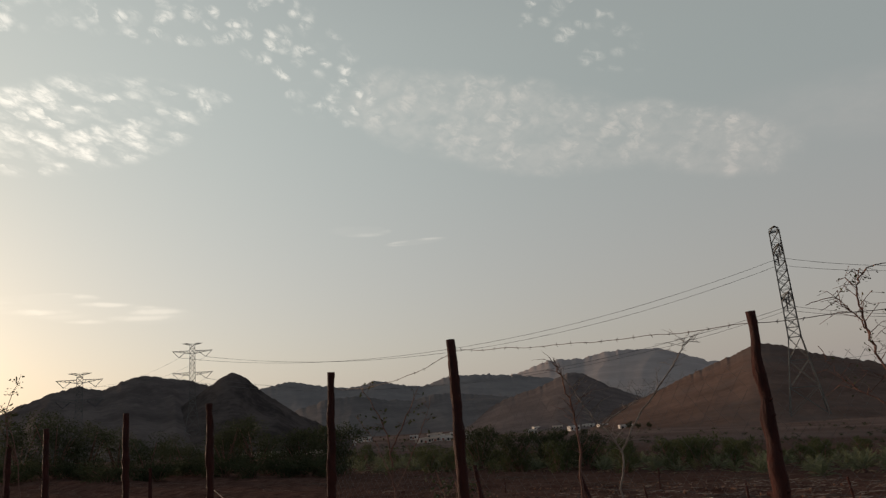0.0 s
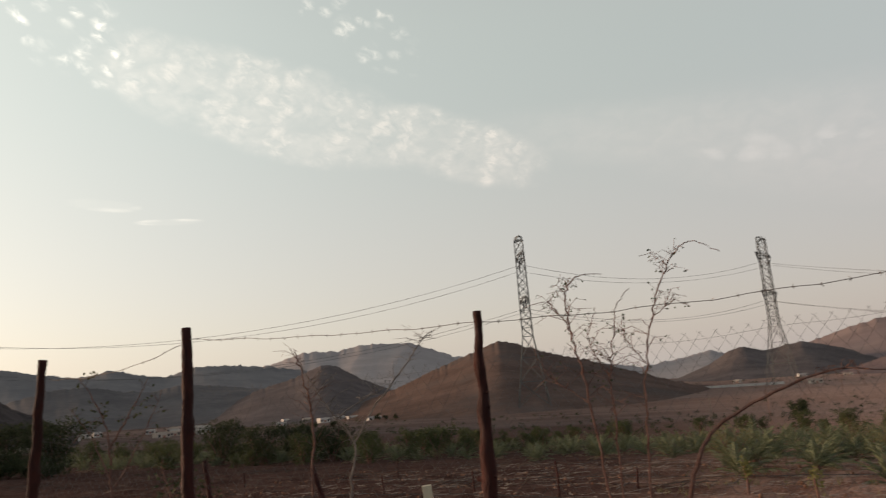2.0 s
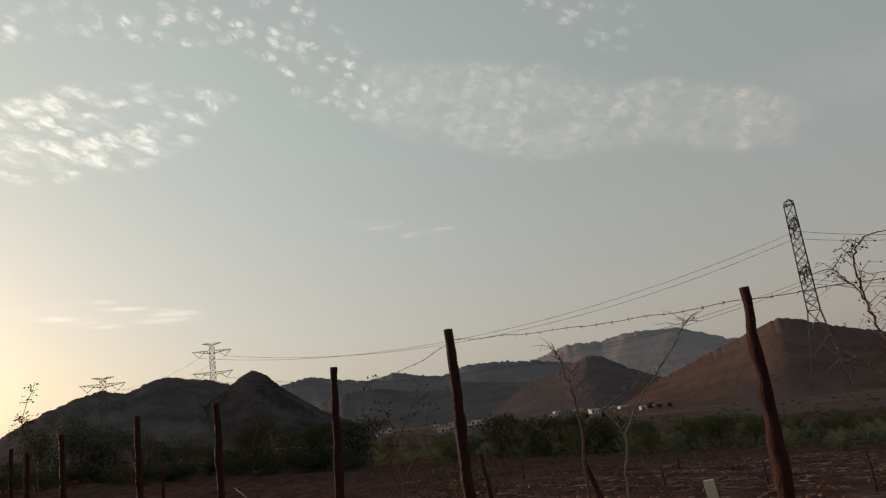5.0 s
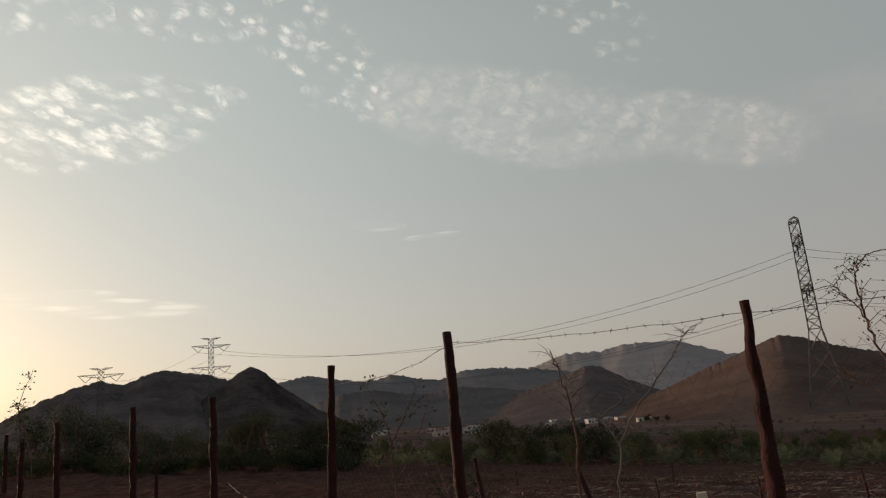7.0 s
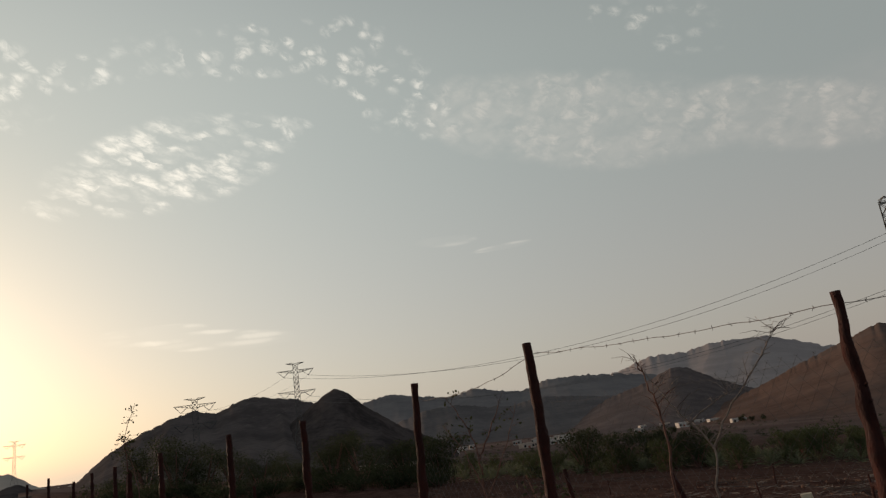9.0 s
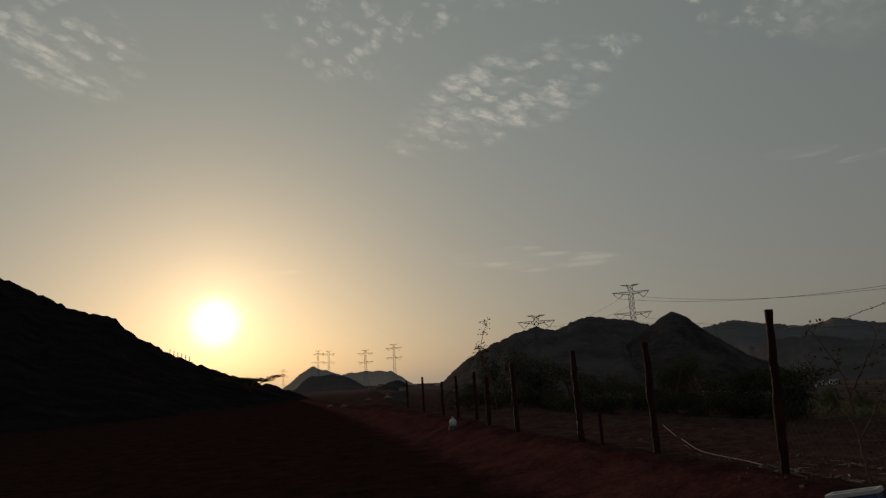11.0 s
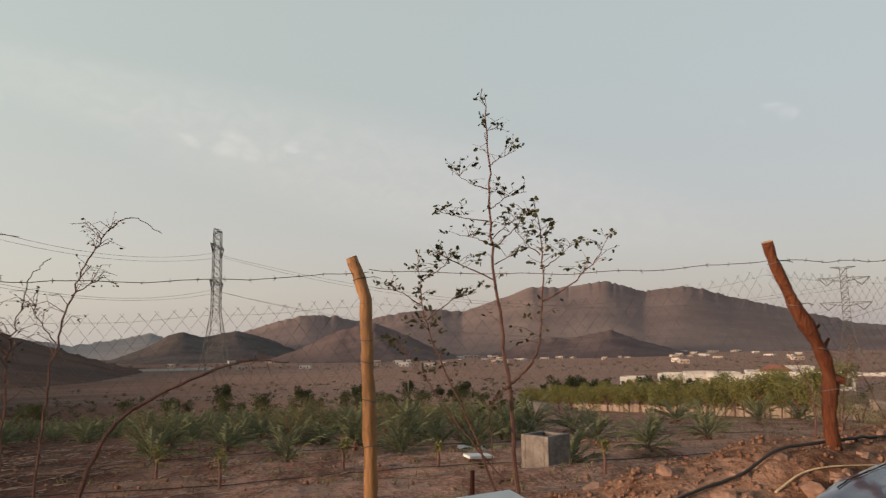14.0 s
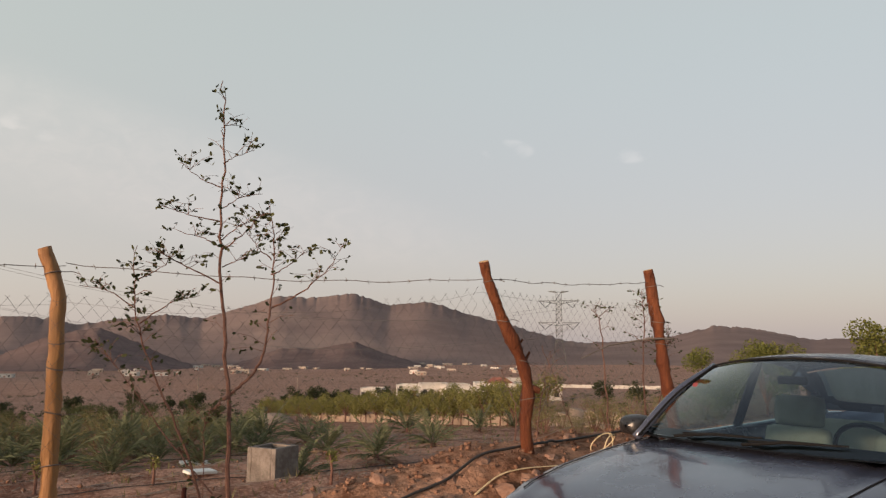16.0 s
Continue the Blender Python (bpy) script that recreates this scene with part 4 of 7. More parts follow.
def arm_tip(i, level, side):
    p, facing, height, scale, wide_arms = PYLONS[i]
    reach = (0.66 * 10.0 if level < 2 else 5.0) * scale
    h = (height * (0.70 if wide_arms else 0.62) - 3.4 * scale, height * (0.915 if wide_arms else 0.875) - 3.4 * scale, height - 0.6 * scale)[level] - height
    a = radians(facing)
    return p + Vector((math.sin(a) * reach * side, math.cos(a) * reach * side, h))


for a, b, drop in ((2, 0, 11.0), (0, 1, 5.0)):
    for level in (0, 1):
        for side in (1, -1):
            power_line(arm_tip(a, level, side), arm_tip(b, level, side), drop)
for level in (0, 1):
    for side in (1, -1):
        power_line(arm_tip(1, level, side), arm_tip(9, level, side * 1), 14.0)
        power_line(arm_tip(3, level, side), arm_tip(2, level, side), 3.0, r=0.035)


# ---- plants ----
def leaf_cloud(bm, centre, radii, count, size, rnd, hollow=0.35):
    """Many small bent leaves about a centre."""
    c = Vector(centre)
    for _ in range(count):
        d = Vector((rnd.gauss(0, 1), rnd.gauss(0, 1), rnd.gauss(0, 1))).normalized()
        k = hollow + (1 - hollow) * rnd.random() ** 0.6
        p = c + Vector((d.x * radii[0], d.y * radii[1], d.z * radii[2])) * k
        u = Vector((rnd.gauss(0, 1), rnd.gauss(0, 1), rnd.gauss(0, 0.7))).normalized()
        w = u.cross(Vector((rnd.gauss(0, 1), rnd.gauss(0, 1), rnd.gauss(0, 1)))).normalized()
        s = size * rnd.uniform(0.6, 1.3)
        v = [bm.verts.new(q) for q in (p - u * s, p + w * s * 0.45, p + u * s, p - w * s * 0.45)]
        bm.faces.new(v)


def frond(bm, base, heading, lift, length, rnd, bend, pairs=10):
    """An arching feather frond: a thin rib with two combs of narrow leaflets."""
    out = Vector((math.cos(heading), math.sin(heading), 0))
    side = Vector((-out.y, out.x, 0))
    steps = 6
    spine = [Vector(base)]
    for i in range(1, steps + 1):
        a = lift - bend * (i / steps) ** 2
        spine.append(spine[-1] + (out * math.cos(a) + Vector((0, 0, 1)) * math.sin(a)) * (length / steps))
    tube(bm, spine, [0.011, 0.010, 0.008, 0.007, 0.005, 0.004, 0.002], 3, caps=False)
    for i in range(pairs):
        t = 0.16 + 0.82 * (i + 0.5) / pairs
        k = min(int(t * steps), steps - 1)
        p = spine[k].lerp(spine[k + 1], t * steps - k)
        d = (spine[k + 1] - spine[k]).normalized()
        up = side.cross(d)
        reach = length * 0.20 * (0.45 + math.sin(math.pi * min(0.12 + t * 0.80, 1.0))) * rnd.uniform(0.8, 1.15)
        for s in (1, -1):
            u = (d * rnd.uniform(1.1, 1.6) + side * s * 0.75 + up * rnd.uniform(0.1, 0.4)).normalized()
            w = d.cross(u).normalized().cross(u) * 0.018
            tip = p + u * reach - Vector((0, 0, reach * 0.12))
            v = [bm.verts.new(q) for q in (p - w * 0.6, p + u * reach * 0.5 - w, tip, p + u * reach * 0.5 + w)]
            bm.faces.new(v)


def young_palm(seed, size=1.0):
    rnd = random.Random(seed)
    ob = thing("young_palm", (0, 0, 0), "dusty green young date palm with stiff feathery fronds", "palm", "young palms in the field")
    bm = bmesh.new()
    tube(bm, [(0, 0, -0.15), (0, 0, 0.06), (0.01, 0, 0.16 * size)], [0.10 * size, 0.09 * size, 0.04 * size], 7)
    part("stem", bm, BARK, ob)
    bm = bmesh.new()
    for i in range(rnd.randint(17, 23)):
        lift = rnd.uniform(0.3, 1.4)
        frond(bm, (rnd.uniform(-0.03, 0.03), rnd.uniform(-0.03, 0.03), 0.09 * size), i * 2.4 + rnd.uniform(-0.35, 0.35), lift, rnd.uniform(0.62, 1.0) * size, rnd, rnd.uniform(0.25, 0.85))
    part("frond_crown", bm, PALM_LEAF, ob)
    bm = bmesh.new()
    for i in range(6):
        frond(bm, (0, 0, 0.06 * size), i * 1.05 + rnd.uniform(-0.4, 0.4), rnd.uniform(0.05, 0.3), rnd.uniform(0.4, 0.7) * size, rnd, rnd.uniform(0.5, 0.9), 8)
    part("dry_skirt", bm, DRY_FROND, ob, "dead brown lower fronds")
    return ob


def round_bush(seed, mat, label, wide, high, leaves, leaf, name="bush", group="bushes in the field"):
    rnd = random.Random(seed)
    ob = thing(name, (0, 0, 0), label, name.replace("_", " "), group)
    tips = []
    for i in range(7):
        bm = bmesh.new()
        a = i * 0.9 + rnd.uniform(-0.3, 0.3)
        tip = Vector((math.cos(a) * wide * rnd.uniform(0.15, 0.5), math.sin(a) * wide * rnd.uniform(0.15, 0.5), high * rnd.uniform(0.45, 0.85)))
        tips.append(tip)
        tube(bm, [(0, 0, -0.1), tip * 0.5 + Vector((0, 0, 0.06 * high)), tip], [0.022 * high, 0.014 * high, 0.006 * high], 5)
        part("limb", bm, BARK, ob)
    bm = bmesh.new()
    spots = [tip + Vector((rnd.uniform(-1, 1), rnd.uniform(-1, 1), rnd.uniform(-0.8, 0.7))) * wide * 0.17 for tip in tips for _ in range(3)]
    for k in range(15):
        a, r = rnd.uniform(0, 6.28), wide * 0.42 * math.sqrt(rnd.random())
        spots.append(Vector((r * math.cos(a), r * math.sin(a), high * rnd.uniform(0.12, 0.6))))
    for c in spots:
        leaf_cloud(bm, c, (wide * 0.2, wide * 0.2, high * 0.16), leaves // 36, leaf, rnd)
    part("crown", bm, mat, ob)
    return ob


def small_tree(seed, mat, label, wide, high, leaves, leaf, clear=0.35, group="trees of the hedge row"):
    rnd = random.Random(seed)
    ob = thing("tree", (0, 0, 0), label, "tree", group)
    bm = bmesh.new()
    fork = high * clear
    tube(bm, [(0, 0, -0.2), (0.02, 0, fork * 0.6), (0.04 * wide, 0, fork)], [0.035 * high * 0.6, 0.028 * high * 0.6, 0.022 * high * 0.6], 6)
    part("trunk", bm, BARK, ob)
    tips = []
    for i in range(8):
        a = i * 0.785 + rnd.uniform(-0.3, 0.3)
        tip = Vector((math.cos(a) * wide * rnd.uniform(0.12, 0.4), math.sin(a) * wide * rnd.uniform(0.12, 0.4), high * rnd.uniform(clear + 0.15, 0.92)))
        tips.append(tip)
        bm = bmesh.new()
        tube(bm, [(0.04 * wide, 0, fork), tip * 0.55 + Vector((0, 0, 0.3 * fork)), tip], [0.014 * high, 0.009 * high, 0.004 * high], 4)
        part("limb", bm, BARK, ob)
    bm = bmesh.new()
    for tip in tips:
        for k in range(3):
            c = tip + Vector((rnd.uniform(-1, 1), rnd.uniform(-1, 1), rnd.uniform(-1, 0.6))) * wide * 0.16
            leaf_cloud(bm, c, (wide * 0.21, wide * 0.21, high * 0.15), leaves // 24, leaf, rnd)
    part("crown", bm, mat, ob)
    return ob


def put_copies(models, spots, rnd, low=0.8, high=1.2, sink=0.03):
    """The models stand at the first spots, copies of them at the rest."""
    for i, (x, y) in enumerate(spots):
        m = models[i % len(models)]
        s = rnd.uniform(low, high)
        at = Matrix.LocRotScale((x, y, ground_z(x, y) - sink), Euler((0, 0, rnd.uniform(0, 6.28))), None)
        if i < len(models):
            m.scale = (s, s, s)
            m.matrix_basis = at @ Matrix.Diagonal((s, s, s, 1))
        else:
            c = copy_thing(m, at)
            c.scale = (s, s, s)


def bearing_spot(a, d):
    return d * math.sin(radians(a)), d * math.cos(radians(a))


def field_edge(bearing):
    """How far off the plants of the field begin along a bearing."""
    return float(np.interp(bearing, (-60, -44, -25, -12, -4, 6, 20), (50, 44, 33, 24, 16.5, 14.2, 14.0)))


def hedge_distance(t):
    """The hedge row comes nearer towards the east."""
    return 70 - 39 * t ** 0.75


def build_field():
    rnd = random.Random(7)
    palms = [young_palm(10 + i) for i in range(6)]
    spots = [bearing_spot(a, d) for a, d in ((30.9, 13.1), (26.9, 15.2), (25.2, 19.5), (35.2, 16.5), (38.8, 24), (25.0, 11.8), (21.9, 20.5), (41.5, 28), (33, 27), (21.5, 17.5), (2.5, 14.2), (-1.2, 21.5), (8.0, 15.6), (-7.2, 16.0), (5.2, 17.8), (11.5, 14.6), (14.5, 16.5), (12.8, 18.5), (17.5, 15.2), (19.5, 17.0))]
    thicket = []
    y, row = 16.6, 0
    while y < 62:
        x0, x1 = y * math.tan(radians(-56)), y * math.tan(radians(21 if row > 0 else 19))
        x = x0 + rnd.uniform(0, 2)
        while x < x1:
            px, py = x + rnd.uniform(-0.5, 0.5), y + rnd.uniform(-0.6, 0.6) + 0.03 * x
            b, d = math.degrees(math.atan2(px, py)), math.hypot(px, py)
            if d > field_edge(b) + rnd.uniform(0, 2.5) and rnd.random() < 0.93:
                if b < -22 + rnd.uniform(-5, 5) and rnd.random() < 0.24:
                    thicket.append((px, py))
                else:
                    spots.append((px, py))
            x += rnd.uniform(1.5, 2.5) + row * 0.04
        y += 2.3 + row * 0.16
        row += 1
    put_copies(palms, spots, rnd, 0.78, 1.22)
    # dark round bushes in the field and along its far side
    bushes = [round_bush(30 + i, FIELD_LEAF, "dark green round bush on the red field", 1.5, 1.75, 2000, 0.055) for i in range(3)]
    spots = [bearing_spot(rnd.uniform(-58, 24), rnd.uniform(62, 98)) for _ in range(72)]
    spots += [bearing_spot(rnd.uniform(-52, -24), rnd.uniform(45, 58)) for _ in range(16)]
    put_copies(bushes, spots + thicket, rnd, 0.5, 1.25)
    dry = [round_bush(40 + i, SHRUB_LEAF, "dry yellowish olive shrub", 1.4, 1.3, 2400, 0.026, group="dry shrubs") for i in range(2)]
    spots = [bearing_spot(a, d) for a, d in ((8.6, 18.0), (10.6, 16.8), (5.5, 24), (-12, 30), (44, 22), (46.5, 18), (51.5, 15), (49, 20), (-30, 44), (54.5, 22), (56.5, 26), (56.0, 33), (57.2, 35), (45.3, 26), (49.3, 25), (47.8, 24), (43.4, 25), (52.3, 27), (16.2, 17.5), (18.5, 20.5), (13.5, 21))]
    spots += [bearing_spot(rnd.uniform(-8, 19), rnd.uniform(17, 34.0)) for _ in range(14)]
    put_copies(dry, spots, rnd, 0.5, 1.0)
    # hedge row of small trees
    trees = [small_tree(50 + i, TREE_LEAF, "small olive-green tree with a thin trunk in a row", 1.75, 2.0, 2600, 0.050, 0.26) for i in range(4)]
    spots = []
    for i in range(46):
        t = i / 45
        a, d = 22.0 + 21.5 * t, hedge_distance(t)
        spots.append(tuple(q + rnd.uniform(-0.4, 0.4) for q in bearing_spot(a, d)))
    for i in range(11):
        spots.append(bearing_spot(21.6 + i * 0.9, 78 + rnd.uniform(-4, 4)))
    put_copies(trees, spots, rnd, 0.8, 1.15)
    big = [small_tree(60 + i, BROAD_LEAF, "broad green tree standing by the bank", 3.6, 4.1, 12000, 0.075, 0.16, "broad trees by the track") for i in range(2)]
    spots = [bearing_spot(60.3, 41), bearing_spot(67.6, 37), bearing_spot(74, 34), bearing_spot(57.0, 47)]
    put_copies(big, spots, rnd, 0.92, 1.05)
    shade = [small_tree(70 + i, BUSH_LEAF, "dark green village tree", 3.2, 3.8, 1300, 0.17, 0.2, "village trees") for i in range(2)]
    spots = [bearing_spot(a, d) for a, d in ((27.5, 112), (29.3, 116), (31.0, 120), (32.6, 124), (34.2, 128), (36.2, 140), (41.6, 165), (44.8, 165), (48.5, 95), (51.0, 90), (28.4, 108), (24.2, 100), (25.4, 98), (26.3, 104), (-42, 260), (-41, 255), (-45, 300), (-44, 290), (-39.5, 280), (-34.5, 330), (-33.8, 330), (-33, 335), (-38, 270), (14.5, 120), (16.5, 118), (15.6, 112), (12, 140), (23, 150), (8, 108), (3.5, 102), (-2.5, 105))]
    put_copies(shade, spots, rnd, 0.6, 1.0)


build_field()


# ---- saplings by the fence ----
def twiggy(name, label, stems, foot, mat, twigs, leaves, leaf_size, seed, group="saplings by the fence", thick=0.011, twig_len=(0.10, 0.28), droop=0.0, leaf_low=0.35, leaf_top=1.0):
    """A thin young tree: stems as smooth lines, each with side twigs that carry a few leaves. foot: its place on the ground."""
    rnd = random.Random(seed)
    f = Vector((foot[0], foot[1], ground_z(foot[0], foot[1])))
    ob = thing(name, f, label, "tree", group)
    leaf_bm = bmesh.new()

    def leaf(p, d):
        u = (d + Vector((rnd.gauss(0, 0.7), rnd.gauss(0, 0.7), rnd.gauss(-0.2, 0.6)))).normalized()
        w = u.cross(Vector((rnd.gauss(0, 1), rnd.gauss(0, 1), rnd.gauss(0, 1)))).normalized()
        s = leaf_size * rnd.uniform(0.6, 1.25)
        q = p + u * s * 0.4
        v = [leaf_bm.verts.new(x) for x in (p, q + w * s * 0.42, q + u * s * 0.75 + w * s * 0.3, q + u * s, q + u * s * 0.7 - w * s * 0.34, q - w * s * 0.40)]
        leaf_bm.faces.new(v)

    for k, (radius, pts) in enumerate(stems):
        line = curve_points([Vector(p) - f for p in pts], 7)
        line = [p + Vector((rnd.gauss(0, 1), rnd.gauss(0, 1), 0)) * 0.006 for p in line]
        bm = bmesh.new()
        m = len(line)
        tube(bm, line, [max(radius * thick * (1 - 0.82 * i / (m - 1)), 0.0022) for i in range(m)], 6)
        stem = part("stem", bm, mat, ob)
        bm = bmesh.new()
        reach = sum((q - p).length for p, q in zip(line, line[1:]))
        for _ in range(2 + int(twigs * min(reach / 1.5, 1.4) * (0.4 if k == 0 and leaves > 2 else 1.0))):
            t = leaf_low + (leaf_top - leaf_low) * rnd.random()
            i = min(int(t * (m - 1)), m - 2)
            p = line[i]
            a = rnd.uniform(0, 6.28)
            d = Vector((math.cos(a), math.sin(a), rnd.uniform(0.1, 0.9))).normalized()
            l = rnd.uniform(*twig_len) * (1.25 - 0.6 * t)
            mid = p + d * l * 0.5 + Vector((0, 0, 0.02))
            end = p + d * l + Vector((0, 0, -droop * l))
            tube(bm, [p, mid, end], [0.0024, 0.0018, 0.0011], 3, caps=False)
            side = mid + Vector((rnd.gauss(0, 1), rnd.gauss(0, 1), rnd.gauss(0.2, 0.6))).normalized() * l * 0.4
            tube(bm, [mid, side], [0.0015, 0.0010], 3, caps=False)
            if leaves:
                for _ in range(max(1, int(rnd.gauss(leaves, 1.2)))):
                    u = rnd.uniform(0.35, 1.0)
                    leaf(p.lerp(end, u), d)
                for _ in range(max(1, leaves // 3)):
                    leaf(side, d)
        tagged(part("twig_growth", bm, mat, stem), kind="stuff")
    if leaves:
        part("foliage", leaf_bm, SAPLING_LEAF, ob)
    else:
        leaf_bm.free()
    return ob


twiggy("sapling", "thin young tree with small dark leaves behind the fence",
       [(1.5, [(1.88, 4.90, 0.02), (1.85, 4.86, 0.50), (1.82, 4.87, 1.15), (1.76, 4.89, 1.75), (1.71, 4.90, 2.31), (1.72, 4.91, 2.85), (1.69, 4.93, 3.37)]),
        (1.0, [(1.78, 4.87, 1.12), (1.90, 4.83, 1.22), (2.02, 4.80, 1.40), (2.06, 4.78, 1.75), (2.06, 4.77, 2.21), (2.02, 4.79, 2.50)]),
        (0.6, [(2.05, 4.78, 1.74), (2.25, 4.68, 1.86), (2.42, 4.60, 2.05), (2.50, 4.57, 2.20)]),
        (0.8, [(1.83, 4.90, 0.05), (1.60, 4.96, 0.75), (1.33, 5.0, 1.36), (1.22, 5.02, 1.75), (1.20, 5.03, 2.14)]),
        (0.4, [(1.735, 4.9, 2.02), (1.86, 4.87, 2.08), (1.98, 4.84, 2.16)]),
        (0.4, [(2.06, 4.775, 1.98), (2.18, 4.74, 2.06), (2.28, 4.70, 2.17)]),
        (0.4, [(2.06, 4.775, 2.08), (1.95, 4.80, 2.17), (1.88, 4.82, 2.27)]),
        (0.4, [(1.72, 4.9, 2.16), (1.60, 4.93, 2.22), (1.48, 4.95, 2.24)]),
        (0.4, [(1.22, 5.02, 1.72), (1.06, 5.07, 1.83), (0.90, 5.10, 1.86)]),
        (0.5, [(1.26, 5.01, 1.62), (1.43, 4.97, 1.76), (1.62, 4.93, 1.82)]),
        (0.4, [(1.21, 5.02, 1.9), (1.36, 4.98, 2.0), (1.46, 4.96, 2.12)]),
        (0.4, [(1.717, 4.9, 2.2), (1.82, 4.86, 2.3), (1.93, 4.83, 2.36)]),
        (0.5, [(1.75, 4.9, 0.5), (1.43, 5.07, 0.94), (1.20, 5.12, 1.28), (1.01, 5.16, 1.52)]),
        (0.7, [(1.77, 4.87, 1.10), (1.70, 4.89, 1.02), (1.68, 4.90, 0.90), (1.72, 4.90, 0.02)]),
        (0.5, [(1.745, 4.893, 1.90), (1.50, 4.95, 2.02), (1.32, 5.0, 2.12)]),
        (0.4, [(1.712, 4.90, 2.34), (1.52, 4.95, 2.37), (1.33, 4.98, 2.42)]),
        (0.4, [(1.717, 4.905, 2.58), (1.58, 4.93, 2.63), (1.44, 4.96, 2.73)]),
        (0.4, [(1.713, 4.90, 2.42), (1.84, 4.87, 2.52), (1.98, 4.84, 2.56)]),
        (0.4, [(1.719, 4.91, 2.76), (1.77, 4.88, 2.80), (1.92, 4.86, 2.88)]),
        (0.3, [(1.716, 4.915, 2.95), (1.70, 4.9, 3.02), (1.80, 4.88, 3.06)]),
        (0.5, [(1.722, 4.9, 2.12), (1.86, 4.86, 2.25), (1.98, 4.8, 2.42)])],
       (1.86, 4.90), BARK, 22, 4, 0.027, 3, thick=0.0125, leaf_low=0.45, leaf_top=0.97, twig_len=(0.10, 0.26))
twiggy("bare_sapling", "bare thorny sapling with thin arching stems",
       [(1.2, [(-1.24, 4.22, 0.2), (-1.29, 4.20, 0.89), (-1.36, 4.20, 1.45), (-1.41, 4.20, 1.74), (-1.42, 4.20, 1.94), (-1.37, 4.20, 2.05), (-1.28, 4.22, 2.08), (-1.18, 4.24, 2.07)]),
        (1.0, [(-1.22, 4.24, 0.2), (-1.21, 4.25, 0.88), (-1.20, 4.25, 1.38), (-1.17, 4.25, 1.60), (-1.11, 4.26, 1.86), (-1.03, 4.28, 1.96)]),
        (1.1, [(-1.10, 4.32, 0.2), (-1.06, 4.35, 0.86), (-1.03, 4.35, 1.23), (-0.98, 4.35, 1.58), (-0.90, 4.35, 1.86), (-0.79, 4.35, 2.08), (-0.70, 4.35, 2.19), (-0.60, 4.35, 2.20), (-0.48, 4.36, 2.12)]),
        (0.6, [(-1.39, 4.20, 1.70), (-1.46, 4.19, 1.84), (-1.54, 4.17, 1.93), (-1.69, 4.15, 1.91)]),
        (0.6, [(-1.34, 4.20, 1.28), (-1.57, 4.20, 1.46), (-1.68, 4.18, 1.67)]),
        (0.6, [(-1.20, 4.25, 1.42), (-1.30, 4.20, 1.66), (-1.24, 4.22, 1.86)]),
        (0.5, [(-1.00, 4.35, 1.50), (-1.10, 4.30, 1.68), (-1.08, 4.28, 1.80)]),
        (0.5, [(-0.94, 4.35, 1.76), (-0.82, 4.36, 1.84), (-0.70, 4.38, 1.83)])],
       (-1.18, 4.25), BARK, 22, 1, 0.013, 5, thick=0.0080, twig_len=(0.06, 0.24), droop=0.25, leaf_low=0.25, leaf_top=0.7)
twiggy("bare_sapling", "long bare branch arching over the bank",
       [(1.6, [(-0.95, 4.33, 0.3), (-0.80, 4.35, 0.83), (-0.65, 4.38, 1.09), (-0.25, 4.42, 1.30), (0.03, 4.43, 1.38), (0.24, 4.43, 1.36)])],
       (-0.95, 4.33), BARK, 9, 0, 0.02, 6, twig_len=(0.06, 0.18), droop=1.2, leaf_low=0.55)
twiggy("bare_sapling", "pale leafless young tree with forked stems",
       [(0.95, [(-3.36, 4.40, 0.2), (-3.34, 4.41, 0.74), (-3.31, 4.43, 1.07), (-3.45, 4.32, 1.34), (-3.56, 4.24, 1.57), (-3.63, 4.18, 1.75)]),
        (0.75, [(-3.31, 4.43, 1.06), (-3.18, 4.52, 1.31), (-2.93, 4.69, 1.66), (-2.82, 4.74, 1.82), (-2.72, 4.78, 1.82)]),
        (0.7, [(-3.42, 4.35, 1.25), (-3.25, 4.46, 1.38), (-3.09, 4.58, 1.47)])],
       (-3.36, 4.40), BARK_PALE, 26, 0, 0.02, 7, twig_len=(0.08, 0.30), leaf_top=0.9)
twiggy("bare_sapling", "dark leafless sapling beside the fence",
       [(1.3, [(-3.60, 4.24, 0.2), (-3.58, 4.24, 0.76), (-3.56, 4.25, 1.27), (-3.60, 4.21, 1.57), (-3.64, 4.17, 1.80)])],
       (-3.60, 4.24), BARK, 26, 0, 0.02, 8, twig_len=(0.08, 0.30))
twiggy("sapling", "thin sapling with sparse leaves beside the fence",
       [(1.3, [(-6.05, 4.40, 0.2), (-6.08, 4.36, 0.65), (-6.09, 4.33, 1.12), (-6.15, 4.26, 1.47), (-6.25, 4.12, 1.78)]),
        (1.0, [(-6.09, 4.33, 1.10), (-5.98, 4.46, 1.40), (-5.88, 4.60, 1.74)]),
        (0.7, [(-6.08, 4.36, 0.70), (-5.91, 4.57, 1.2), (-5.80, 4.7, 1.62)]),
        (0.7, [(-6.09, 4.34, 0.8), (-6.3, 4.3, 1.2), (-6.5, 4.2, 1.5)])],
       (-6.05, 4.40), BARK, 13, 2, 0.026, 9, twig_len=(0.10, 0.26))
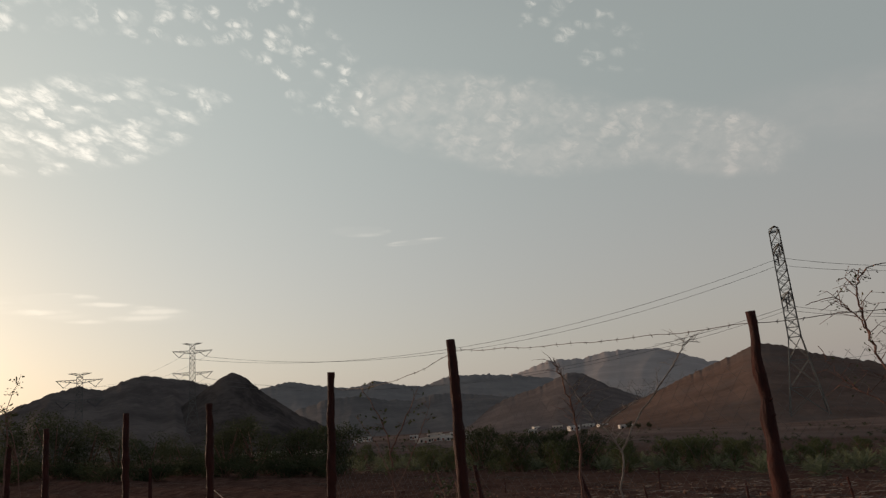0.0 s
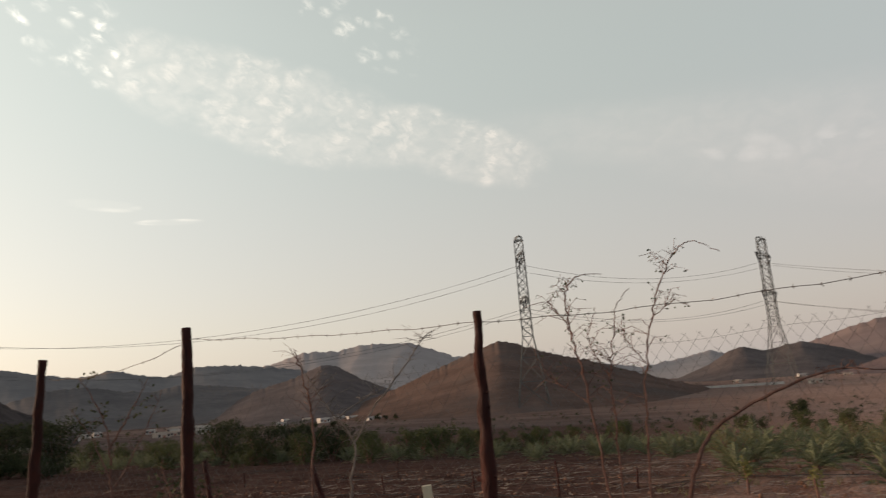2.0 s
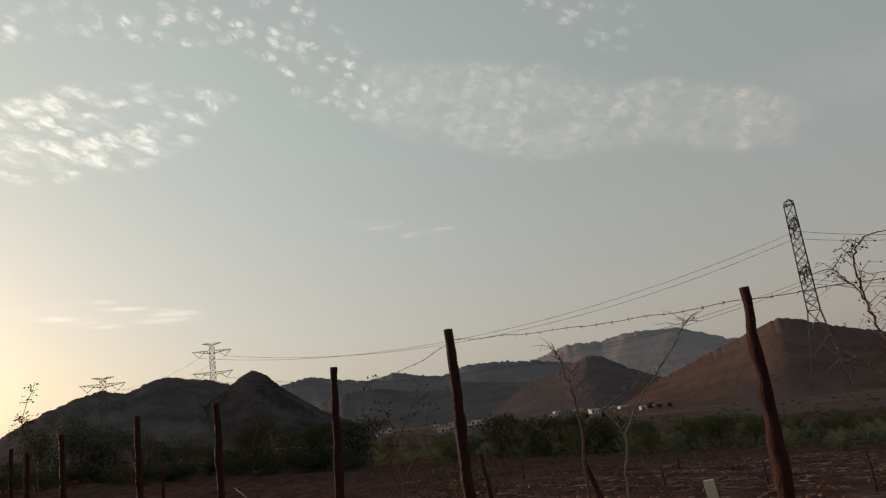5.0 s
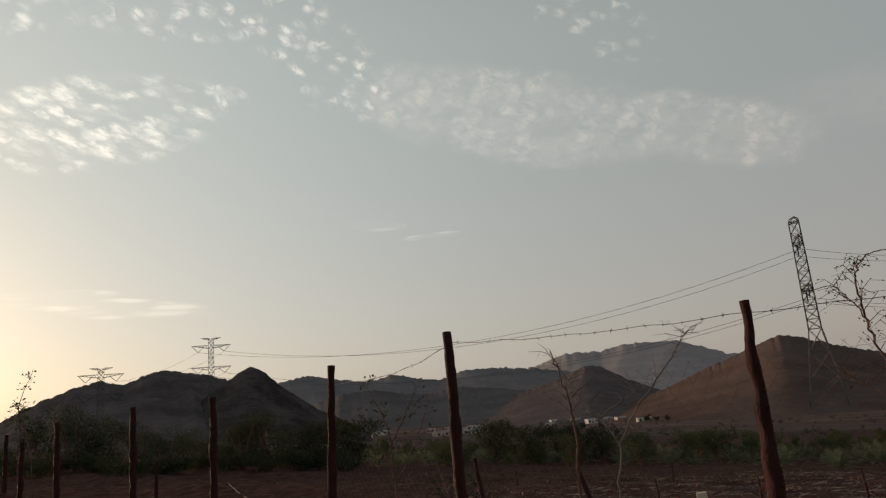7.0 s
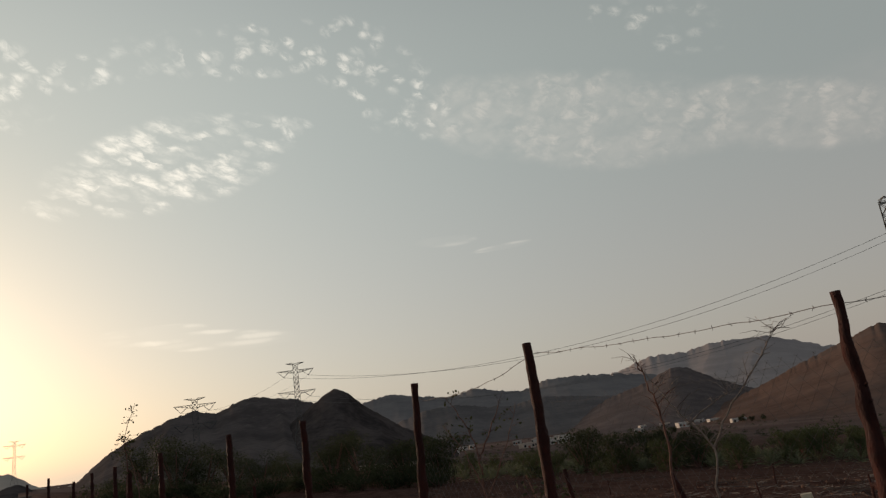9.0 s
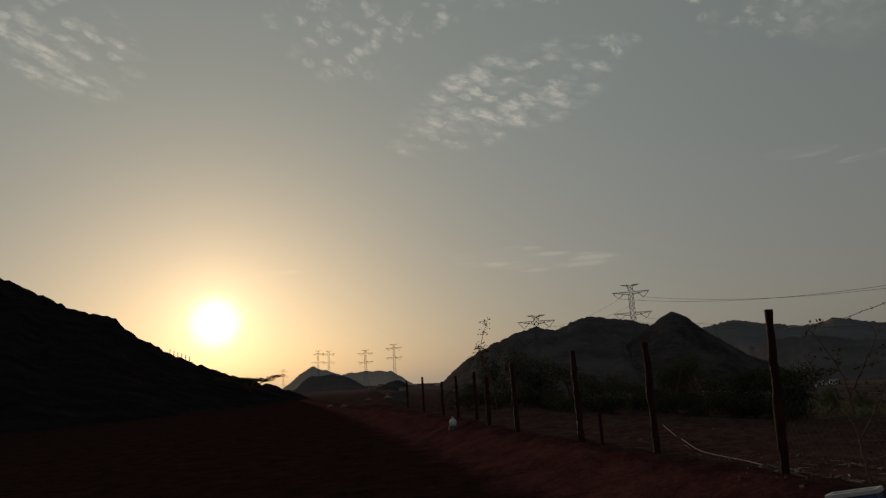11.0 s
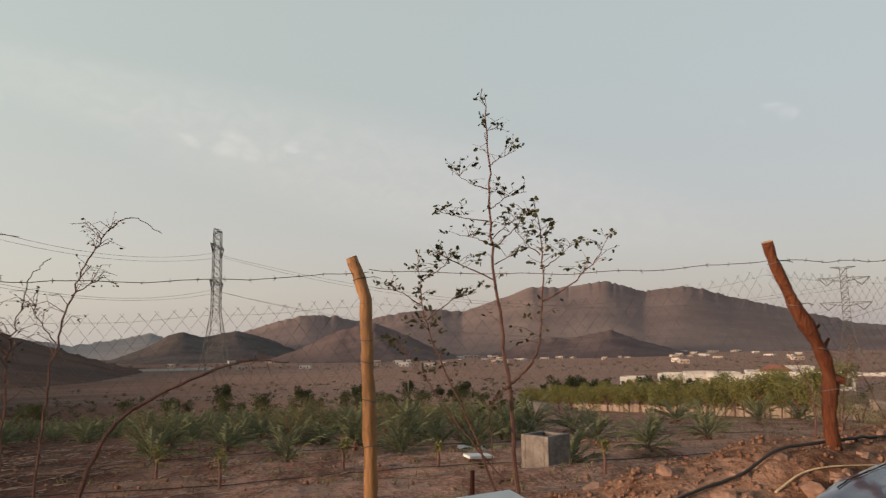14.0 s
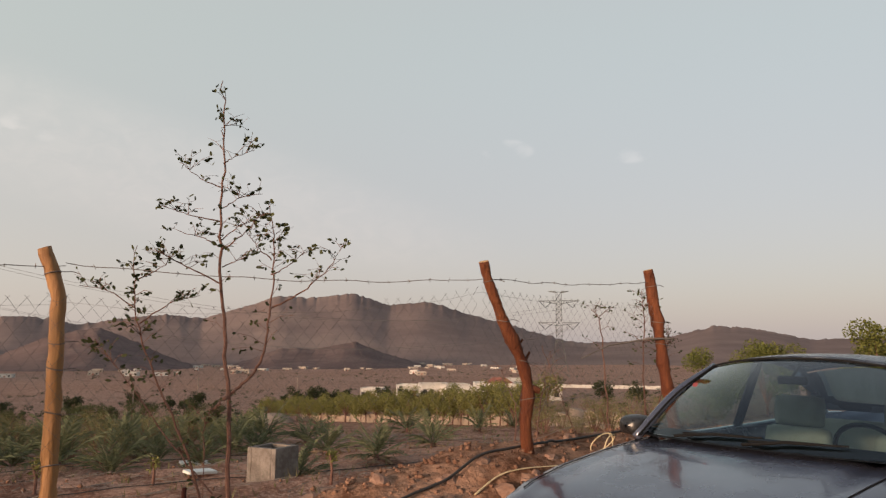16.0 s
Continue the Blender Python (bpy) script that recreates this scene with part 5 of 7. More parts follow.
twiggy("sapling", "small leafy sapling grown through the wire netting",
       [(1.0, [(5.16, 4.42, 0.5), (5.13, 4.44, 1.03), (5.10, 4.48, 1.71), (5.05, 4.53, 1.83)]),
        (1.0, [(5.36, 4.19, 0.5), (5.34, 4.19, 1.03), (5.35, 4.18, 1.69), (5.34, 4.19, 2.0)]),
        (0.8, [(5.38, 4.15, 0.6), (5.43, 4.05, 1.3), (5.48, 3.99, 1.65)])],
       (5.25, 4.30), BARK, 32, 4, 0.019, 10, leaf_low=0.5)
twiggy("bare_sapling", "thin dry twigs rising behind the crooked post",
       [(0.7, [(3.75, 4.15, 0.6), (3.82, 4.2, 1.0), (3.70, 4.25, 1.35)]), (0.7, [(3.9, 4.1, 0.6), (4.2, 4.3, 1.1), (4.5, 4.5, 1.45)]), (0.5, [(4.6, 4.3, 0.7), (4.45, 4.35, 1.1), (4.3, 4.4, 1.5)])],
       (3.85, 4.15), BARK, 12, 0, 0.02, 11)
twiggy("tall_reed", "tall feathery dry reed beside the western fence posts",
       [(1.6, [(-15.34, 2.43, 0.2), (-15.33, 2.46, 1.57), (-15.34, 2.43, 2.12), (-15.31, 2.64, 2.78)]),
        (1.2, [(-15.0, 2.7, 0.2), (-15.1, 2.6, 1.2), (-15.5, 2.5, 1.9), (-15.9, 2.4, 2.2)])],
       (-15.3, 2.5), BARK, 20, 1, 0.04, 12, twig_len=(0.12, 0.35))


def build_fence_scrub():
    rnd = random.Random(21)
    green = [round_bush(80 + i, BUSH_LEAF, "tall feathery dark green shrub beyond the fence", 3.4, 3.7, 5200, 0.062, group="shrubs beyond the western fence") for i in range(3)]
    spots = [bearing_spot(a, d) for a, d in ((-71.6, 44), (-66.2, 46), (-68.9, 50), (-64.0, 47), (-73.6, 50), (-62.2, 52), (-75.6, 48), (-77.6, 46), (-70.2, 56), (-79.6, 52), (-65.2, 56), (-81.6, 58))]
    put_copies(green, spots, rnd, 0.62, 1.05)
    fringe = [round_bush(88 + i, BUSH_LEAF, "low dark scrub at the foot of the shrubs", 2.2, 1.3, 2200, 0.06, group="low scrub beyond the fence") for i in range(2)]
    put_copies(fringe, [bearing_spot(-82 + 1.35 * i + rnd.uniform(-0.5, 0.5), rnd.uniform(38, 50)) for i in range(19)], rnd, 0.7, 1.25)
    dark = [round_bush(85, BUSH_LEAF, "dense dark green bush on the field edge", 3.2, 3.3, 4600, 0.085, group="dense dark bushes")]
    spots = [bearing_spot(-57.8, 44), bearing_spot(-60.6, 52), bearing_spot(-43.6, 49), bearing_spot(-40.9, 52), bearing_spot(-38.2, 50), bearing_spot(-46.5, 54)]
    put_copies(dark, spots, rnd, 0.72, 1.0)
    low = [round_bush(90, BUSH_LEAF, "low straggly weed at the foot of the fence", 0.7, 0.95, 300, 0.026, name="weed", group="weeds by the fence")]
    spots = [(-5.7, 4.9), (4.6, 5.0)]
    put_copies(low, spots, rnd, 0.6, 1.3)


build_fence_scrub()


def build_plain_scrub():
    """Small dark shrubs dotted over the far plain."""
    rnd = random.Random(61)
    verts, faces = [], []
    for _ in range(2200):
        a = rnd.uniform(-64, 66)
        d = 95 * math.exp(rnd.random() * 2.1)
        x, y = bearing_spot(a, d)
        z, s = ground_z(x, y, False), rnd.uniform(0.25, 0.9) * (0.6 + d / 500)
        for _ in range(26):
            c = Vector((x + rnd.gauss(0, s * 0.5), y + rnd.gauss(0, s * 0.5), z + s * (0.05 + 0.8 * rnd.random() ** 1.5)))
            u = Vector((rnd.gauss(0, 1), rnd.gauss(0, 1), rnd.gauss(0, 0.6))).normalized() * s * 0.24
            w = Vector((-u.y, u.x, s * 0.2))
            b = len(verts)
            verts += [c - u, c + w * 0.6, c + u, c - w * 0.6]
            faces.append((b, b + 1, b + 2, b + 3))
    mesh = bpy.data.meshes.new("plain_scrub")
    mesh.from_pydata([tuple(v) for v in verts], [], faces)
    mesh.materials.append(BUSH_LEAF)
    tagged(new("plain_scrub", mesh), "scattered low dark shrubs over the brown plain", "scrub", kind="stuff")


build_plain_scrub()


# ---- the parked car ----
def glass_material(name, tint, gloss=1.0):
    m = bpy.data.materials.new(name)
    m.use_nodes = True
    n = Nodes(m.node_tree)
    clear = n.add("ShaderNodeBsdfTransparent")
    n.put(clear.inputs[0], rgb(*tint))
    shine = n.add("ShaderNodeBsdfGlossy")
    shine.inputs["Roughness"].default_value = 0.02
    fresnel = n.add("ShaderNodeFresnel")
    fresnel.inputs[0].default_value = 1.52
    s = n.add("ShaderNodeMixShader")
    n.put(s.inputs[0], n.math("MULTIPLY", fresnel.outputs[0], gloss, clamp=True))
    n.put(s.inputs[1], clear.outputs[0])
    n.put(s.inputs[2], shine.outputs[0])
    n.put(n.add("ShaderNodeOutputMaterial").inputs[0], s.outputs[0])
    return m


def paint_material(name, a, b):
    m = bpy.data.materials.new(name)
    m.use_nodes = True
    n = Nodes(m.node_tree)
    p = n.add("ShaderNodeTexCoord").outputs["Object"]
    dust = n.ramp(n.noise(p, 3.0, 5.0, 0.6), 0.42, 0.72, 0.0, 0.10)
    base = n.mix(n.noise(p, 220.0, 2.0), rgb(*a), rgb(*b))
    b_ = n.add("ShaderNodeBsdfPrincipled")
    n.put(b_.inputs["Base Color"], n.mix(dust, base, rgb(0.20, 0.17, 0.15)))
    n.put(b_.inputs["Roughness"], n.ramp(n.noise(p, 5.0, 4.0), 0.3, 0.7, 0.20, 0.30))
    b_.inputs["Metallic"].default_value = 0.35
    b_.inputs["Coat Weight"].default_value = 0.6
    b_.inputs["Coat Roughness"].default_value = 0.06
    n.put(n.add("ShaderNodeOutputMaterial").inputs[0], b_.outputs[0])
    return m


PAINT = paint_material("dark_blue_grey_car_paint", (0.062, 0.070, 0.108), (0.092, 0.104, 0.152))
GLASS = glass_material("tinted_windscreen", (0.70, 0.85, 0.86), 2.4)
TRIM = material("matt_black_trim", (0.005, 0.005, 0.006), (0.010, 0.010, 0.011), 8.0, 0.88, 0.05)
CABIN = material("grey_cabin_lining", (0.24, 0.25, 0.25), (0.32, 0.33, 0.33), 6.0, 0.85, 0.1)
SEAT_CLOTH = material("beige_seat_cloth", (0.38, 0.34, 0.28), (0.47, 0.43, 0.36), 8.0, 0.9, 0.3, 90.0)
RUBBER = material("black_tyre_rubber", (0.016, 0.015, 0.015), (0.034, 0.031, 0.030), 8.0, 0.85, 0.3)
ALLOY = material("dusty_wheel_alloy", (0.32, 0.31, 0.30), (0.46, 0.45, 0.44), 6.0, 0.45, 0.0, metal=0.8)
LENS_CLEAR = material("clear_lamp_lens", (0.45, 0.46, 0.47), (0.6, 0.6, 0.62), 3.0, 0.12, 0.0, metal=0.3)
LENS_RED = material("red_lamp_lens", (0.25, 0.02, 0.02), (0.33, 0.03, 0.03), 3.0, 0.15, 0.0)
STICKER = material("red_and_white_sticker", (0.16, 0.03, 0.035), (0.25, 0.06, 0.06), 5.0, 0.6, 0.0)
SHELL = material("black_mirror_housing", (0.016, 0.016, 0.018), (0.028, 0.028, 0.031), 8.0, 0.35, 0.0)
MIRROR = material("mirror_glass", (0.75, 0.75, 0.76), (0.8, 0.8, 0.81), 1.0, 0.03, 0.0, metal=1.0)


def grid_surface(bm, rows, flip=False):
    vs = [[bm.verts.new(p) for p in row] for row in rows]
    for a, b in zip(vs, vs[1:]):
        for i in range(len(a) - 1):
            q = (a[i], a[i + 1], b[i + 1], b[i])
            bm.faces.new(q[::-1] if flip else q)


CAR_X = (2.24, 2.20, 2.10, 1.90, 1.60, 1.20, 0.90, 0.76, 0.40, 0.0, -0.6, -1.1, -1.55, -1.75, -2.1, -2.20)
CAR_TOP = (0.52, 0.66, 0.745, 0.800, 0.855, 0.905, 0.932, 0.945, 0.95, 0.95, 0.955, 0.965, 0.985, 0.98, 0.94, 0.75)
CAR_HALF = (0.52, 0.66, 0.745, 0.80, 0.835, 0.855, 0.865, 0.868, 0.87, 0.87, 0.87, 0.865, 0.85, 0.84, 0.79, 0.66)


def car_section(x):
    zc = float(np.interp(-x, [-q for q in CAR_X], CAR_TOP))
    hw = float(np.interp(-x, [-q for q in CAR_X], CAR_HALF))
    return zc, hw


def squared(v):
    """Bulges a circle towards a rounded square."""
    return math.copysign(abs(v) ** 0.6, v)


def sedan(place, turn):
    ob = thing("car", place, "dark blue-grey saloon car parked on the bare earth", "car", turn=turn)
    # lower body in one shell
    bm = bmesh.new()
    xs = np.concatenate([np.linspace(2.24, 2.1, 4), np.linspace(2.0, 0.76, 14), np.linspace(0.6, -2.1, 16), [-2.2]])
    rows = []
    for x in xs:
        zc, hw = car_section(x)
        bottom = 0.24 if -1.95 < x < 2.0 else 0.30
        side = [(hw * 0.90, bottom), (hw * 0.97, bottom + 0.06), (hw, 0.44), (hw * 1.0, 0.60), (hw * 0.985, zc - 0.14), (hw * 0.955, zc - 0.07), (hw * 0.90, zc - 0.028)]
        if x >= 0.74 or x <= -1.6:
            side += [(hw * 0.76, zc - 0.012), (hw * 0.70, zc - 0.018), (hw * 0.62, zc - 0.002), (hw * 0.35, zc + 0.006), (0, zc + 0.008)]
        else:
            side += [(hw * 0.86, zc - 0.03), (hw * 0.84, zc - 0.05), (hw * 0.82, zc - 0.10), (hw * 0.80, zc - 0.3), (hw * 0.7, 0.30)]
        rows.append([Vector((x, y, z)) for y, z in side] + [Vector((x, -y, z)) for y, z in side[::-1][(1 if side[-1][0] == 0 else 0):]])
        if side[-1][0] != 0:
            rows[-1] = rows[-1][:12] + rows[-1][13:]
    grid_surface(bm, rows, flip=True)
    # close the nose and the tail
    for row in (rows[0], rows[-1]):
        bm.faces.new([bm.verts.new(p) for p in row])
    body = part("body", bm, PAINT, ob, smooth=True)
    # bonnet shut lines
    for s in (1, -1):
        bm = bmesh.new()
        line = []
        for x in np.linspace(0.80, 1.98, 14):
            zc, hw = car_section(x)
            line.append(Vector((x, s * hw * 0.835, zc - 0.016)))
        tube(bm, line, 0.0035, 4)
        part("shut_line", bm, TRIM, body)
    # roof
    bm = bmesh.new()
    rows = []
    for x in np.linspace(0.20, -1.05, 12):
        t = (0.20 - x) / 1.25
        crown = 1.415 + 0.055 * math.sin(math.pi * min(t * 0.9 + 0.14, 1.0)) - 0.05 * t * t
        half = 0.60 - 0.02 * t
        rows.append([Vector((x + 0.05 * (1 - (y / 1.0) ** 2) * (1 - t), y * half, crown - 0.065 * abs(y) ** 2.4)) for y in np.linspace(-1, 1, 13)])
    grid_surface(bm, rows)
    bmesh.ops.solidify(bm, geom=bm.faces[:], thickness=0.022)
    roof = part("roof", bm, PAINT, ob, smooth=True)
    front_edge, back_edge = rows[0], rows[-1]
    # windscreen, rear window
    def cowl(y):
        return Vector((0.80 + 0.10 * (1 - y * y), y * 0.735, 0.952))

    bm = bmesh.new()
    ys = np.linspace(-1, 1, 13)
    rows = []
    for k in range(9):
        t = k / 8
        rows.append([cowl(y).lerp(front_edge[i] + Vector((0.012, 0, -0.012)), t) + Vector((0.03, 0, 0.03)) * math.sin(math.pi * t) for i, y in enumerate(ys)])
    grid_surface(bm, rows)
    screen = part("windscreen", bm, GLASS, ob, "tinted windscreen with a small red sticker", smooth=True)
    bm = bmesh.new()
    rows = []
    for k in range(6):
        t = k / 5
        rows.append([(back_edge[i] + Vector((0, 0, -0.012))).lerp(Vector((-1.60, y * 0.66, 0.985)), t) + Vector((-0.03, 0, 0.03)) * math.sin(math.pi * t) for i, y in enumerate(ys)])
    grid_surface(bm, rows)
    part("rear_window", bm, GLASS, ob, smooth=True)
    bm = bmesh.new()
    tube(bm, [front_edge[i] + Vector((0.012, 0, -0.004)) for i in range(13)], 0.007, 6)
    part("windscreen_seal", bm, TRIM, screen)
    for s in (1, -1):
        a, b = cowl(s * 1.0), front_edge[12 if s > 0 else 0]
        bm = bmesh.new()
        mid = a.lerp(b, 0.5) + Vector((0.035, 0.012 * s, 0.03))
        tube(bm, curve_points([a + Vector((0.06, 0.03 * s, -0.03)), mid, b + Vector((-0.02, 0, -0.01))], 6), 0.030, 8)
        part("front_pillar", bm, PAINT, ob, smooth=True)
        bm = bmesh.new()
        tube(bm, curve_points([a + Vector((0.075, 0.0, -0.012)), mid + Vector((0.022, -0.022 * s, 0.0)), b + Vector((0.015, -0.02 * s, 0.0))], 6), 0.007, 6)
        part("pillar_seal", bm, TRIM, screen)
        c = back_edge[12 if s > 0 else 0]
        bm = bmesh.new()
        tube(bm, [Vector((-1.66, s * 0.74, 0.95)), Vector((-1.40, s * 0.66, 1.18)), c + Vector((0.02, 0, -0.02))], [0.075, 0.06, 0.05], 8)
        part("rear_pillar", bm, PAINT, ob, smooth=True)
        bm = bmesh.new()
        tube(bm, [Vector((-0.42, s * 0.80, 0.90)), Vector((-0.46, s * 0.62, 1.40))], 0.032, 6)
        part("centre_pillar", bm, TRIM, ob)
        # side windows
        for x0, x1, top0, top1 in ((0.70, -0.40, 0.15, -0.42), (-0.46, -1.58, -0.46, -1.02)):
            bm = bmesh.new()
            lower = [Vector((x0 + (x1 - x0) * t, s * 0.80, 0.93)) for t in np.linspace(0, 1, 6)]
            upper = [Vector((top0 + (top1 - top0) * t, s * 0.605, 1.385)) for t in np.linspace(0, 1, 6)]
            grid_surface(bm, [lower, [p.lerp(q, 0.5) + Vector((0, 0.02 * s, 0)) for p, q in zip(lower, upper)], upper])
            part("side_window", bm, GLASS, ob, smooth=True)
        # door mirrors
        bm = bmesh.new()
        c0 = Vector((0.72, s * 0.865, 0.985))
        rings = []
        for k, (dx, r) in enumerate(((0.108, 0.10), (0.102, 0.42), (0.088, 0.72), (0.045, 0.94), (-0.03, 1.0), (-0.055, 0.96))):
            rings.append([bm.verts.new(c0 + Vector((dx, s * 0.092 * r * squared(math.cos(a)), 0.066 * r * squared(math.sin(a))))) for a in np.linspace(0, 2 * math.pi, 16, endpoint=False)])
        for r0, r1 in zip(rings, rings[1:]):
            for k in range(16):
                bm.faces.new((r0[k], r0[(k + 1) % 16], r1[(k + 1) % 16], r1[k]))
        bm.faces.new(rings[0])
        tube(bm, [Vector((0.66, s * 0.74, 0.94)), Vector((0.70, s * 0.82, 0.96))], [0.035, 0.03], 8)
        mirror = part("door_mirror", bm, SHELL, ob, "black door mirror", smooth=True)
        bm = bmesh.new()
        bm.faces.new([bm.verts.new(c0 + Vector((-0.054, s * 0.082 * squared(math.cos(a)), 0.057 * squared(math.sin(a))))) for a in np.linspace(0, 2 * math.pi, 16, endpoint=False)])
        part("mirror_glass", bm, MIRROR, mirror)
        # lamps
        bm = bmesh.new()
        box(bm, (0.16, 0.34, 0.13), (2.06, s * 0.55, 0.615), Euler((0, 0.25, -s * 0.28)), 0.03)
        part("headlight", bm, LENS_CLEAR, ob)
        bm = bmesh.new()
        box(bm, (0.10, 0.30, 0.16), (-2.12, s * 0.58, 0.80), None, 0.02)
        part("tail_light", bm, LENS_RED, ob)
        # wheels
        for x in (1.38, -1.30):
            bm = bmesh.new()
            ring = [(0.20, -0.09), (0.29, -0.10), (0.318, -0.07), (0.322, 0.0), (0.318, 0.07), (0.29, 0.10), (0.20, 0.09)]
            verts = [[bm.verts.new((x + r * math.cos(a), s * 0.76 + w, 0.322 + r * math.sin(a))) for a in np.linspace(0, 2 * math.pi, 28, endpoint=False)] for r, w in ring]
            for r0, r1 in zip(verts, verts[1:]):
                for k in range(28):
                    bm.faces.new((r0[k], r0[(k + 1) % 28], r1[(k + 1) % 28], r1[k]))
            wheel = part("wheel", bm, RUBBER, ob, smooth=True)
            bm = bmesh.new()
            bmesh.ops.create_cone(bm, cap_ends=True, segments=24, radius1=0.2, radius2=0.17, depth=0.15, matrix=Matrix.Translation((x, s * 0.77, 0.322)) @ Matrix.Rotation(math.pi / 2 * -s, 4, "X"))
            part("rim", bm, ALLOY, wheel)
    # wipers
    for y0, y1, lift in ((0.60, -0.02, 0.0), (0.02, -0.60, 0.0)):
        bm = bmesh.new()
        def on_glass(y, up):
            c = cowl(y)
            return c + Vector((-0.30 * up + 0.020, 0, 0.20 * up + 0.022))
        tube(bm, [on_glass(y1 * 1.05, -0.03), on_glass(y1 * 0.5 + y0 * 0.5, 0.14), on_glass(y0 * 0.9 + y1 * 0.1, 0.16)], [0.010, 0.008, 0.005], 6)
        arm = part("wiper", bm, TRIM, ob, "black windscreen wiper")
        bm = bmesh.new()
        tube(bm, [on_glass(y1 + (y0 - y1) * t, 0.07 + 0.09 * t) for t in np.linspace(0.05, 1.12, 7)], 0.0055, 5)
        part("wiper_blade", bm, TRIM, arm)
    # black cowl panel under the glass, and grille
    bm = bmesh.new()
    grid_surface(bm, [[Vector((0.78, y * 0.76, 0.946)) for y in ys], [cowl(y) + Vector((0.085, 0, 0.004)) for y in ys]])
    part("cowl_panel", bm, TRIM, ob)
    bm = bmesh.new()
    box(bm, (0.05, 0.66, 0.10), (2.225, 0, 0.56), None, 0.015)
    part("grille", bm, TRIM, ob)
    # cabin
    bm = bmesh.new()
    grid_surface(bm, [[cowl(y) + Vector((-0.006, 0, 0.004)) for y in ys], [Vector((0.55, y * 0.74, 0.965)) for y in ys], [Vector((0.30, y * 0.74, 0.93)) for y in ys], [Vector((0.26, y * 0.74, 0.60)) for y in ys]], flip=True)
    part("dashboard", bm, TRIM, ob, "dark grey dashboard")
    bm = bmesh.new()
    box(bm, (2.1, 1.34, 0.06), (-0.6, 0, 0.33))
    box(bm, (0.06, 1.30, 0.55), (-1.50, 0, 0.62))
    part("cabin_floor", bm, CABIN, ob)
    for s in (1, -1):
        bm = bmesh.new()
        box(bm, (0.52, 0.48, 0.20), (-0.12, s * 0.36, 0.50), None, 0.05)
        box(bm, (0.15, 0.44, 0.50), (-0.42, s * 0.36, 0.70), Euler((0, -0.22, 0)), 0.06)
        seat = part("seat", bm, SEAT_CLOTH, ob, "beige cloth front seat", smooth=True)
        bm = bmesh.new()
        box(bm, (0.11, 0.34, 0.22), (-0.50, s * 0.36, 1.05), Euler((0, -0.15, 0)), 0.05)
        tube(bm, [(-0.48, s * 0.30, 0.95), (-0.50, s * 0.30, 1.08)], 0.007, 5)
        tube(bm, [(-0.48, s * 0.42, 0.95), (-0.50, s * 0.42, 1.08)], 0.007, 5)
        part("headrest", bm, SEAT_CLOTH, seat, smooth=True)
    bm = bmesh.new()
    box(bm, (0.45, 1.24, 0.18), (-1.12, 0, 0.50), None, 0.05)
    box(bm, (0.16, 1.24, 0.46), (-1.42, 0, 0.70), Euler((0, -0.3, 0)), 0.05)
    part("rear_seat", bm, SEAT_CLOTH, ob, "beige cloth rear bench", smooth=True)
    bm = bmesh.new()
    wheel_pts = [Vector((0.22 + 0.08 * math.sin(a), 0.36 + 0.185 * math.cos(a), 0.90 + 0.17 * math.sin(a))) for a in np.linspace(0, 2 * math.pi, 25)]
    tube(bm, wheel_pts, 0.014, 6, caps=False)
    tube(bm, [wheel_pts[0], (0.24, 0.36, 0.89), wheel_pts[12]], 0.014, 5)
    tube(bm, [(0.24, 0.36, 0.89), (0.5, 0.36, 0.78)], 0.03, 6)
    part("steering_wheel", bm, TRIM, ob)
    bm = bmesh.new()
    box(bm, (0.03, 0.18, 0.05), (0.27, -0.03, 1.30), Euler((0, 0.2, 0)), 0.012)
    tube(bm, [(0.27, -0.03, 1.32), (0.22, 0, 1.40)], 0.008, 5)
    part("rear_view_mirror", bm, TRIM, ob, "black rear-view mirror")
    bm = bmesh.new()
    bmesh.ops.create_circle(bm, cap_ends=True, segments=14, radius=0.018, matrix=Matrix.Translation((0.49, -0.56, 1.255)) @ Matrix.Rotation(radians(54), 4, "Y"))
    part("sticker", bm, STICKER, screen, "small round red sticker")
    return ob


# the right-hand foot of the windscreen stands at about (3.85, 3.16)
CAR_TURN = 182.5
_f = Vector((math.cos(radians(CAR_TURN)), math.sin(radians(CAR_TURN)), 0))
_l = Vector((-_f.y, _f.x, 0))
_c = Vector((3.93, 3.07, 0)) - _f * 0.80 + _l * 0.735
sedan((_c.x, _c.y, ground_z(_c.x, _c.y, False) - 0.005), CAR_TURN)


